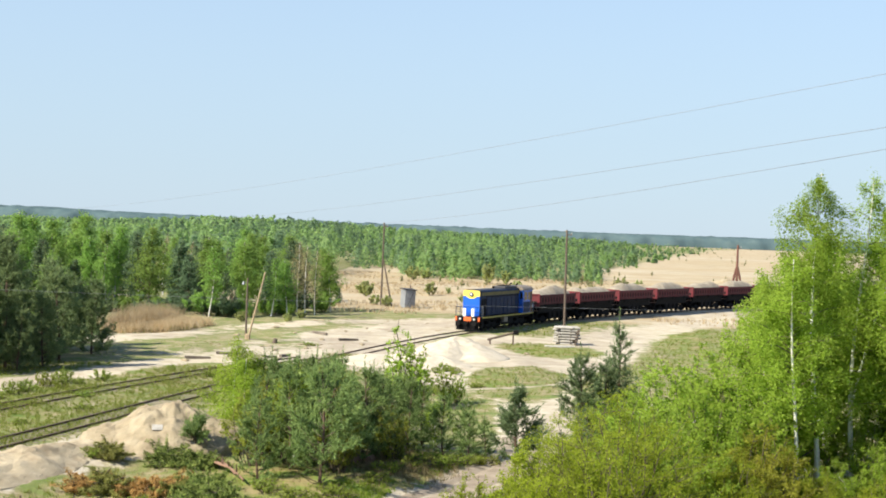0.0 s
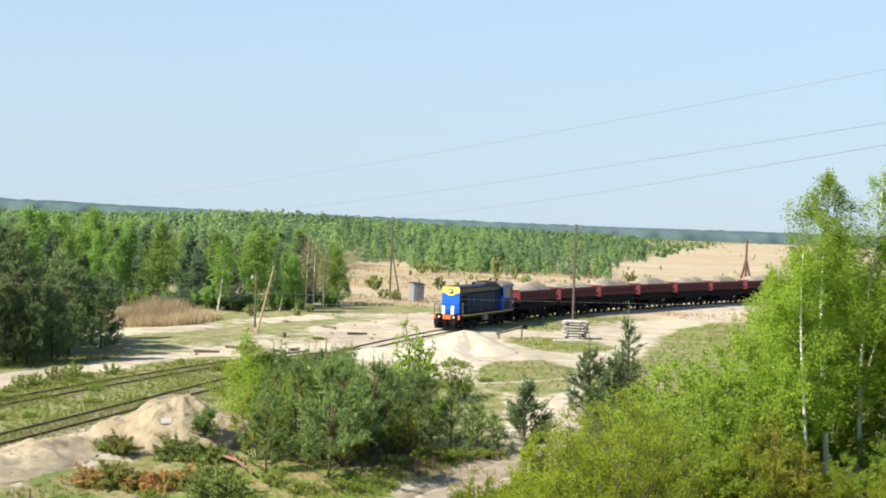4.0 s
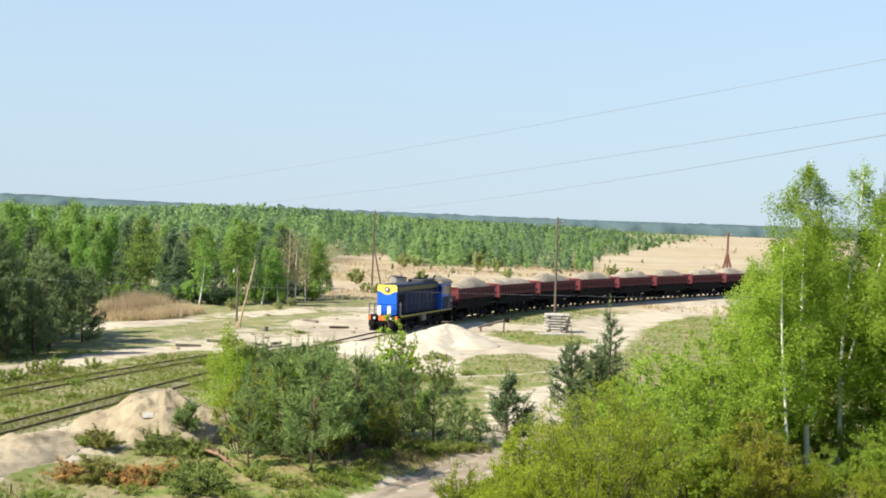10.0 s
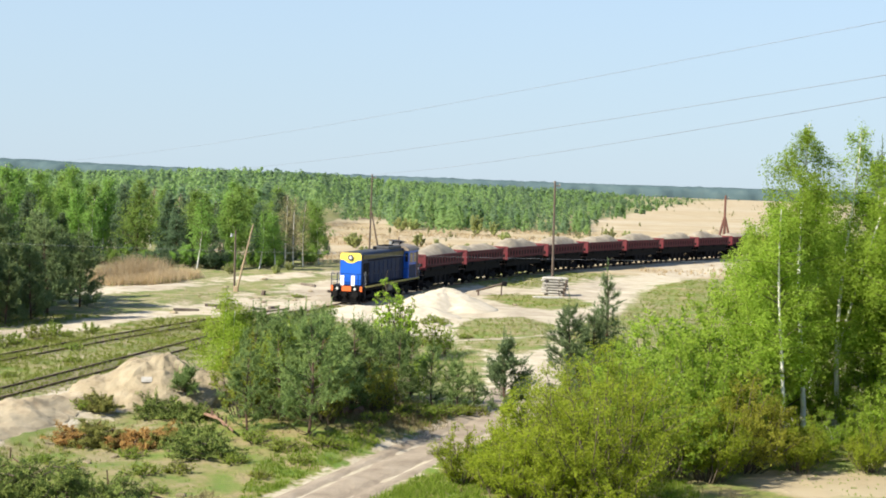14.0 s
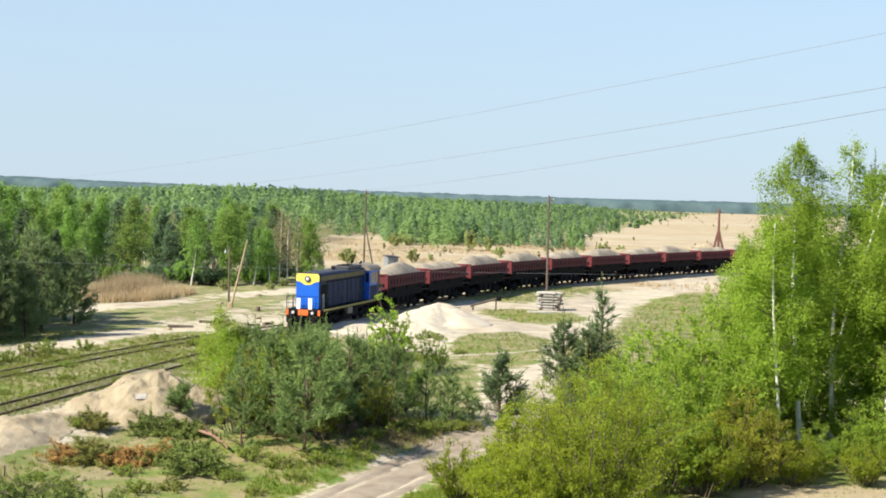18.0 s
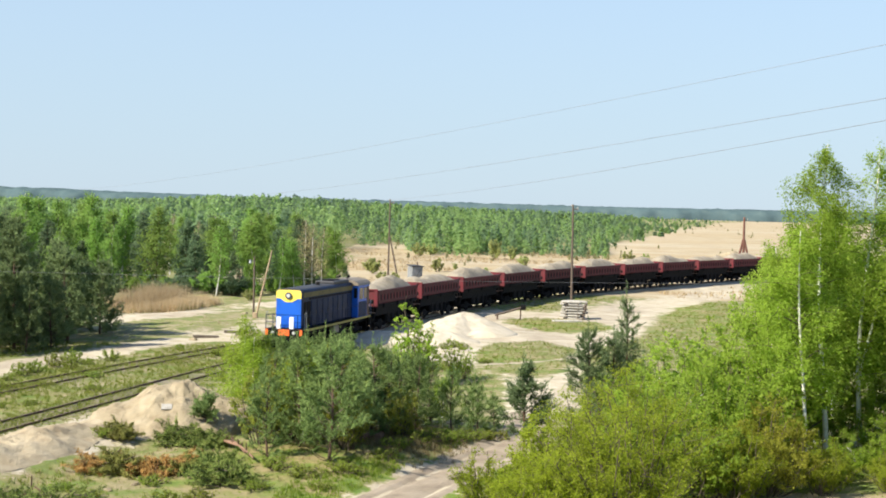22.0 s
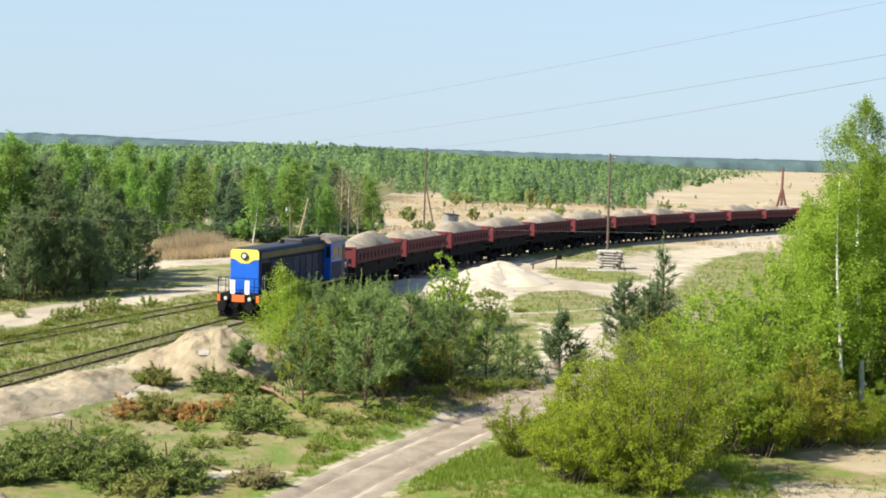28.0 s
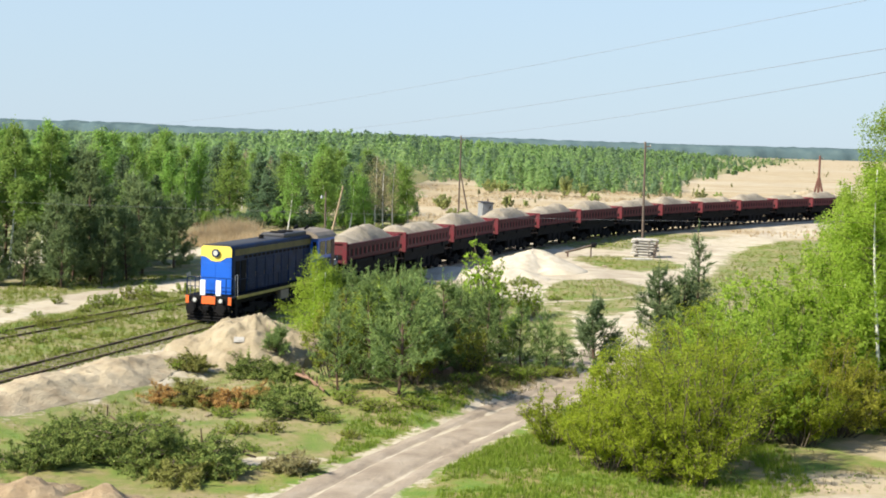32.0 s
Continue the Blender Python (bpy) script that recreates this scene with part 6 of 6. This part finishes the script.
for x, y, h in ((38, 258, 2.2), (50, 262, 3.0), (30, 250, 1.8), (62, 300, 2.4)):
    mound("sand_mound", x, y, 9, 5, h, 10, M["sand"], "long bank of sand beyond the train", x * 0.1, 1.2)


def power_pole(x, y, h, label, legs=(), crossarm=True, lean=0.0, r=0.14, wood="pole"):
    t = tagged(blank("power_pole", pose(x, y, gz_at(x, y) - 0.1, 0, lean, 0)), label, "utility pole")
    bm = rod(bmesh.new(), (0, 0, 0), (0, 0, h), r, r * 0.65, 10)
    part("post", bm, M[wood], t)
    for dx, dy, top in legs:
        bm = rod(bmesh.new(), (dx, dy, 0), (dx * 0.06, dy * 0.06, top), r * 0.95, r * 0.65, 10)
        part("strut", bm, M[wood], t)
    if legs:
        top = legs[0][2]
        part("bolt", rod(bmesh.new(), (-0.25, 0, top - 0.25), (0.3, 0, top - 0.25), 0.025, 0.025, 6), M["rust"], t)
    if crossarm:
        part("bracket", box(bmesh.new(), -0.05, 0.55, -0.05, 0.05, h - 0.55, h - 0.45), M["rust"], t)
        for dx, dz in ((0.5, -0.45), (-0.12, -0.2), (0.12, -1.0)):
            bm = rod(bmesh.new(), (dx, 0, h + dz), (dx, 0, h + dz + 0.1), 0.06, 0.055, 8)
            rod(bm, (dx, 0, h + dz + 0.1), (dx, 0, h + dz + 0.2), 0.045, 0.03, 8)
            part("insulator", bm, M["concrete"], t)
    return t


power_pole(-7.5, 194, 11.5, "weathered wooden power pole braced by a slanting strut", ((1.5, -0.4, 6.4),), lean=0.4)
power_pole(13.5, 147, 11.3, "tall weathered wooden power pole behind a concrete stack", lean=-0.5)
power_pole(48.9, 230, 10.2, "rusty brown wooden pole braced by two struts", ((-1.5, 0.3, 6.6), (1.5, -0.3, 6.6)), r=0.25, wood="red_pole")

# two old posts by the yard
t = tagged(blank("lamp_post", pose(-17.0, 127.4, gz_at(-17, 127.4) - 0.1)), "dark wooden post with an old lamp", "post")
part("post", rod(bmesh.new(), (0, 0, 0), (0, 0, 5.6), 0.1, 0.075, 8), M["pole"], t)
bm = rod(bmesh.new(), (0, 0, 5.1), (-0.35, -0.1, 5.3), 0.025, 0.025, 6)
rod(bm, (-0.35, -0.1, 5.0), (-0.35, -0.1, 5.3), 0.14, 0.05, 10)
part("lamp_head", bm, M["zinc"], t)
t = tagged(blank("leaning_post", pose(-16.75, 126.9, gz_at(-16.75, 126.9) - 0.1)), "pale wooden post leaning over in the sand", "post")
part("post", rod(bmesh.new(), (0, 0, 0), (1.35, 0.2, 6.2), 0.1, 0.06, 8), M["pale_wood"], t)
bm = box(bmesh.new(), -0.24, 0.2, -0.18, 0.18, 0, 0.6, 0.07)
part("footing", bm, M["pale_wood"], t)
t = tagged(blank("old_stump", pose(-14.2, 125.6, gz_at(-14.2, 125.6) - 0.05)), "broken grey stump in the sand", "stump")
part("wood", rod(bmesh.new(), (0, 0, 0), (0.1, 0.05, 0.45), 0.24, 0.17, 9), M["pole"], t)

# tin hut
t = tagged(blank("tin_hut", pose(-3.8, 191.5, gz_at(-3.8, 191.5), 0, 2.0, 28) @ Matrix.Scale(1.2, 4)), "small grey sheet-metal hut, slightly crooked", "hut")
part("body", box(bmesh.new(), -0.65, 0.65, -0.6, 0.6, 0, 2.0, 0.02), M["zinc"], t)
part("roof", prism(bmesh.new(), [(-0.72, 2.0), (0.72, 2.12), (0.72, 2.2), (-0.72, 2.08)], -0.75, 0.75), M["roof"], t)
d = part("door", box(bmesh.new(), -0.4, 0.4, -0.63, -0.6, 0.1, 1.85, 0.01), M["zinc"], t)
part("door_brace", rod(bmesh.new(), (-0.35, -0.645, 0.2), (0.35, -0.645, 1.75), 0.03, 0.03, 4), M["roof"], d)
part("vent_pipe", rod(bmesh.new(), (0.35, 0.2, 2.05), (0.35, 0.2, 2.5), 0.07, 0.07, 8), M["rust"], t)

# stack of old concrete sleepers at the foot of the pole
t = tagged(blank("sleeper_stack", pose(12.9, 139.0, gz_at(12.9, 139), 0, 0, -8)), "untidy stack of old concrete sleepers on the grass", "sleeper stack")
rng = np.random.default_rng(5)
z = 0.0
for layer in range(7):
    swing = rng.uniform(-5, 5)
    for k in range(4):
        y = -0.72 + 0.48 * k + rng.uniform(-0.07, 0.07)
        x = rng.uniform(-0.22, 0.22) + (0.4 if (layer * 4 + k) % 5 == 0 else 0)
        half = rng.uniform(0.85, 1.1)
        o = part("sleeper", box(bmesh.new(), x - half, x + half, y - 0.2, y + 0.2, z, z + 0.17, 0.035), M["concrete"], t)
        o.matrix_basis = pose(0, 0, 0, 0, rng.uniform(-0.8, 0.8), swing)
    z += 0.17
    if layer < 6:
        for x in (-0.6, 0.55):
            part("spacer", box(bmesh.new(), x - 0.07, x + 0.07, -0.95, 0.95, z - 0.02, z + 0.1), M["sleeper"], t)
        z += 0.095
for k in range(5):
    part("cross_timber", box(bmesh.new(), 0.95 + 0.06 * k, 1.16 + 0.06 * k, -1.0, 0.9, 0.02 + 0.32 * k, 0.24 + 0.32 * k, 0.02), M["pole"], t, "dark tarred timber")
t = tagged(blank("concrete_slab", pose(12.2, 136.2, gz_at(12.2, 136.2), 0, 0, 12)), "pale broken concrete slab lying on the grass", "slab")
part("slab", box(bmesh.new(), -1.5, 1.3, -0.5, 0.5, -0.05, 0.14, 0.04), M["concrete"], t)

# dead twigs on the crest of the white heap and cast-off timbers in the yard
for x, y, a, n in ((-15.2, 112.4, 12, 2.4), (-14.2, 113.2, -20, 1.9), (-13.4, 112.2, 40, 2.2), (-16.4, 114.4, 5, 2.4), (-12.0, 114.0, 70, 1.6), (-8.0, 131.5, 30, 2.0), (-11.2, 138, -35, 1.8), (-18.4, 110.2, 15, 2.0)):
    t = tagged(blank("old_timber", pose(x, y, gz_at(x, y) + 0.02, 0, 2, a)), "cast-off weathered timber lying in the sand", "timber")
    part("beam", box(bmesh.new(), -n / 2, n / 2, -0.13, 0.13, -0.02, 0.2, 0.02), M["sleeper"], t)

# boom on two stakes
t = tagged(blank("weighted_boom", pose(6.5, 134.0, gz_at(6.5, 134))), "rusty boom with a dark counterweight on two stakes", "barrier")
part("stake", rod(bmesh.new(), (-1.2, -0.2, -0.1), (-1.2, -0.2, 0.55), 0.09, 0.08, 8), M["rust"], t)
part("stake", rod(bmesh.new(), (1.0, 0.1, -0.1), (1.0, 0.1, 1.1), 0.07, 0.07, 8), M["rust"], t)
part("boom", rod(bmesh.new(), (-1.45, -0.2, 0.42), (1.25, 0.1, 1.2), 0.1, 0.11, 8), M["pole"], t)
part("counterweight", box(bmesh.new(), 1.0, 1.5, -0.15, 0.25, 0.95, 1.42, 0.06), M["black"], t)


# felled wood
def felled(x, y, x1, y1, r, label, seed):
    t = tagged(blank("felled_log", pose(x, y, gz_at(x, y))), label, "log")
    rng = np.random.default_rng(seed)
    n = 7
    u = np.linspace(0, 1, n)
    P = np.stack([u * (x1 - x), u * (y1 - y), r * 0.9 + 0.4 * np.sin(u * 2.5) + rng.normal(size=n) * 0.02], -1)
    hang(new("stem", quick_mesh("stem", *tube(P, r * (1.1 - 0.5 * u), 8), M["fresh"], True)), t)
    for k in range(4):
        i = 2 + k
        d = rng.normal(size=3) * 0.25
        part("branch_stub", rod(bmesh.new(), P[min(i, n - 1)], P[min(i, n - 1)] + np.array([d[0], d[1], abs(d[2]) + 0.15]), 0.04, 0.02, 5), M["bark"], t)


felled(-9.9, 61.4, -7.4, 56.3, 0.065, "peeled reddish pine log lying in the grass", 1)
felled(-9.7, 61.3, -7.9, 57.4, 0.055, "thin reddish pine log lying in the grass", 2)
felled(-10.6, 44.6, -8.2, 45.6, 0.06, "thin crooked branch on the brush pile", 3)
felled(-15.6, 47.6, -13.2, 48.8, 0.07, "grey branch lying in the grass", 4)
for x, y, a, s in ((-1.2, 63.4, 60, 0.6), (-2.6, 62.2, 75, 0.75), (-3.2, 62.0, 40, 0.65)):
    t = tagged(blank("cut_log", pose(x, y, gz_at(x, y), 0, 0, a)), "short cut log with a pale reddish end", "log")
    part("stem", rod(bmesh.new(), (-0.45 * s, 0, 0.22), (0.45 * s, 0.05, 0.26), 0.24 * s, 0.21 * s, 12), M["fresh"], t)
    part("cut_face", rod(bmesh.new(), (0.445 * s, 0.05, 0.26), (0.46 * s, 0.05, 0.26), 0.19 * s, 0.19 * s, 12), M["sand"], t)


def brush(x, y, r, h, n, mat, label, seed, size=0.22):
    """A heap of cut boughs: crossed sticks and sprays of needles."""
    rng = np.random.default_rng(seed)
    wood, C = [], []
    lumps = [(rng.uniform(-0.6, 0.6) * r, rng.uniform(-0.5, 0.5) * r, rng.uniform(0.55, 1.0)) for _ in range(max(2, int(r * 2.6)))]
    for k in range(n):
        lx, ly, lh = lumps[k % len(lumps)]
        a, q = rng.uniform(0, 2 * math.pi), rng.uniform(0, 1) ** 0.6
        w = 0.55 * r
        c = np.array([lx + math.cos(a) * q * w, ly + math.sin(a) * q * w, h * lh * (1 - q ** 2) * rng.uniform(0.2, 1.0) + 0.05])
        way = np.array([math.cos(a), math.sin(a), 0.25]) + rng.normal(size=3) * np.array([0.6, 0.6, 0.35])
        way /= np.linalg.norm(way)
        L = rng.uniform(0.5, 1.25) * (0.7 + 0.25 * r)
        p0, p1 = c - way * L * 0.5, c + way * L * 0.6
        p0[2], p1[2] = max(p0[2], 0.03), max(p1[2], 0.03)
        wood.append(tube(np.stack([p0, c + rng.normal(size=3) * 0.04, p1]), [0.024, 0.017, 0.007], 4))
        m = 76
        u = rng.uniform(0.15, 1.15, (m, 1))
        C.append(p0 + (p1 - p0) * u + rng.normal(size=(m, 3)) * 0.075 * (1.3 - u))
    C = np.concatenate(C)
    C[:, 2] = np.maximum(C[:, 2], 0.03)
    t = tagged(blank("brush_pile", pose(x, y, gz_at(x, y))), label, "brush pile")
    hang(new("brushwood", quick_mesh("brushwood", *joined(wood), M["twig"])), t)
    hang(new("needles", quick_mesh("needles", *leaf_quads(C, size * 0.125, rng, 0.3, 0.5, aspect=8.5), M[mat])), t)


brush(-12.0, 44.7, 1.8, 1.8, 220, "bough", "big pile of cut green pine boughs", 1)
brush(-8.9, 44.5, 1.5, 1.25, 130, "bough", "pile of cut pine boughs with bare sticks", 2)
brush(-15.0, 43.7, 1.2, 0.8, 90, "bough", "pile of cut pine boughs", 22)
brush(-9.6, 42.7, 1.0, 0.6, 60, "cut", "small pile of wilting pine boughs", 12)
brush(-12.2, 55.2, 0.95, 0.9, 80, "cut", "pile of yellowing pine boughs", 3)
brush(-11.1, 54.7, 0.8, 0.6, 60, "dead", "pile of rust-brown dead pine boughs", 4)
brush(-13.3, 55.6, 0.9, 0.7, 60, "dead", "pile of rust-brown dead pine boughs", 5)
brush(-9.9, 56.2, 0.8, 0.25, 26, "dead", "thin scatter of rust-brown dead boughs", 15)
brush(-10.3, 54.9, 0.7, 0.5, 44, "cut", "small pile of yellowing boughs", 14)
brush(-11.3, 61.3, 1.3, 0.75, 90, "bough", "low pile of green pine boughs", 6)
brush(-9.6, 60.2, 0.9, 0.7, 60, "bough", "low pile of green pine boughs", 16)
brush(-7.9, 53.0, 1.2, 0.75, 90, "bough", "low pile of green pine boughs", 7)
brush(-8.9, 56.0, 0.9, 0.55, 60, "bough", "low pile of green pine boughs", 17)
brush(-14.8, 46.8, 1.6, 0.8, 120, "bough", "low pile of wilting pine boughs", 8)
brush(-14.2, 61.3, 0.8, 0.6, 50, "cut", "small pile of dry boughs on the sand", 9)
brush(-6.9, 44.9, 0.6, 0.55, 44, "bare", "heap of bare grey twigs", 10)

# rubble and stones in the yard
rng = np.random.default_rng(21)
stone_bm = bmesh.new()
bmesh.ops.create_icosphere(stone_bm, subdivisions=2, radius=0.5)
for v in stone_bm.verts:
    v.co += Vector(noise.noise_vector(v.co * 2.3)) * 0.16
    v.co.z *= 0.62
stone = part("stone", stone_bm, M["sand"], None, smooth=False)
tagged(stone, "pale lump of concrete rubble on the sand", "stone", "rubble in the yard")
spots = [(-15.4, 112.5), (-12.2, 111.4), (-11.0, 122), (-13.4, 136), (-9, 143), (-18.6, 133), (-7.2, 150), (-21.5, 128), (-16, 143), (-6.5, 128), (10.8, 112.5), (-11.4, 52.9), (-12.1, 51.6), (-7.9, 47.2), (-16.5, 117), (-19, 108), (-4, 141), (-10.4, 131), (8.3, 126), (-9.9, 42.9)]
for k, (x, y) in enumerate(spots):
    s = float(rng.uniform(0.18, 0.5)) if y > 100 else 0.28
    m = pose(x, y, gz_at(x, y) + 0.1 * s, 0, 0, 70 * k)
    ob = stone if k == 0 else copy_thing(stone, m)
    ob.matrix_basis = m
    ob.scale = (s * 1.4, s, s)
for k in range(70):
    x, y = float(rng.uniform(-19, 2)), float(rng.uniform(112, 166))
    if abs(x - float(line_x(y))) < 2.2 or float(sand_amount(np.array([x]), np.array([y]))[0]) < 0.4:
        continue
    s = float(rng.uniform(0.12, 0.45))
    m = pose(x, y, gz_at(x, y) + 0.05 * s, 0, 0, 50 * k)
    ob = copy_thing(stone, m)
    ob.scale = (s * float(rng.uniform(1.2, 3.0)), s * 1.2, s * 0.7)
t = tagged(blank("board", pose(-12.3, 63.5, heap_top(-12.3, 63.5) + 0.09, 38, 0, 10)), "pale flat board lying on the slope of the heap", "board")
part("panel", box(bmesh.new(), -0.24, 0.24, -0.17, 0.17, -0.03, 0.03, 0.008), M["concrete"], t)
heap_plant = plant(heap_pine, -10.5, 63.2, 0.95, 0)
heap_plant.location.z = heap_top(-10.5, 63.2) - 0.1


# ---------------------------------------------------------------- overhead wires
def wire(a, b, sag, r, label):
    a, b = Vector(a), Vector(b)
    n = 40
    P = [a.lerp(b, k / n) - Vector((0, 0, sag * 4 * (k / n) * (1 - k / n))) for k in range(n + 1)]
    ob = new("overhead_wire", quick_mesh("overhead_wire", *tube([tuple(p) for p in P], [r] * (n + 1), 5), M["wire"], True))
    return tagged(ob, label, "wire", kind="structure")


wire((-7.5, 194, 11.4), (24.8, 30, 16.2), 0.7, 0.014, "dark power line sagging from the wooden pole")
wire((-40, 240, 11.0), (28.6, 30, 17.2), 1.0, 0.013, "dark power line sagging across the sky")
wire((-62, 240, 12.0), (32.2, 30, 19.8), 1.2, 0.011, "thin power line sagging across the sky")
wire((-60, 66, 7.9), (45, 64, 8.45), 0.9, 0.004, "thin low telephone wire")

# ---------------------------------------------------------------- sleepers under the rails
bm = box(bmesh.new(), -1.3, 1.3, -0.125, 0.125, -0.16, 0.02, 0.02)
me = bpy.data.meshes.new("sleeper")
bm.to_mesh(me), bm.free()
me.materials.append(M["sleeper"])
for k in range(110):
    s = -6 + 0.66 * k
    x, y = on_line(s)
    x1, y1 = on_line(s + 0.3)
    o = hang(new("sleeper", me), main_track)
    o.matrix_basis = pose(x, y, 0.085, 0, 0, math.degrees(math.atan2(-(x1 - x), y1 - y)) + 2.5 * math.sin(k * 7.1))
for k in range(88):
    y = 52 + 0.68 * k
    x = float(np.interp(y, SID_Y, SID_X))
    x1 = float(np.interp(y + 0.3, SID_Y, SID_X))
    o = hang(new("sleeper", me), siding_track)
    o.matrix_basis = pose(x, y, 0.085, 0, 0, math.degrees(math.atan2(-(x1 - x), 0.3)) + 3 * math.sin(k * 5.3))


# ---------------------------------------------------------------- what moves
def motions():
    times = [k * 0.8 for k in range(41)]
    fine = [k * 0.25 for k in range(129)]
    train = [(loco, 7.45, 4.3, 0.52)] + [(w, 22.37 + 12.52 * k, 3.6, 0.46) for k, w in enumerate(wagons)]
    for thing, behind, base, r in train:
        walk(thing, [(t, ride(nose_at(t) + behind, base)) for t in times])
        for ob in thing.children_recursive:
            if ob.name.startswith("wheelset"):
                y = ob.location.y
                walk(ob, [(t, pose(0, y, r) @ Matrix.Rotation((nose_at(0) - nose_at(t)) / r, 4, "X")) for t in fine])


motions()
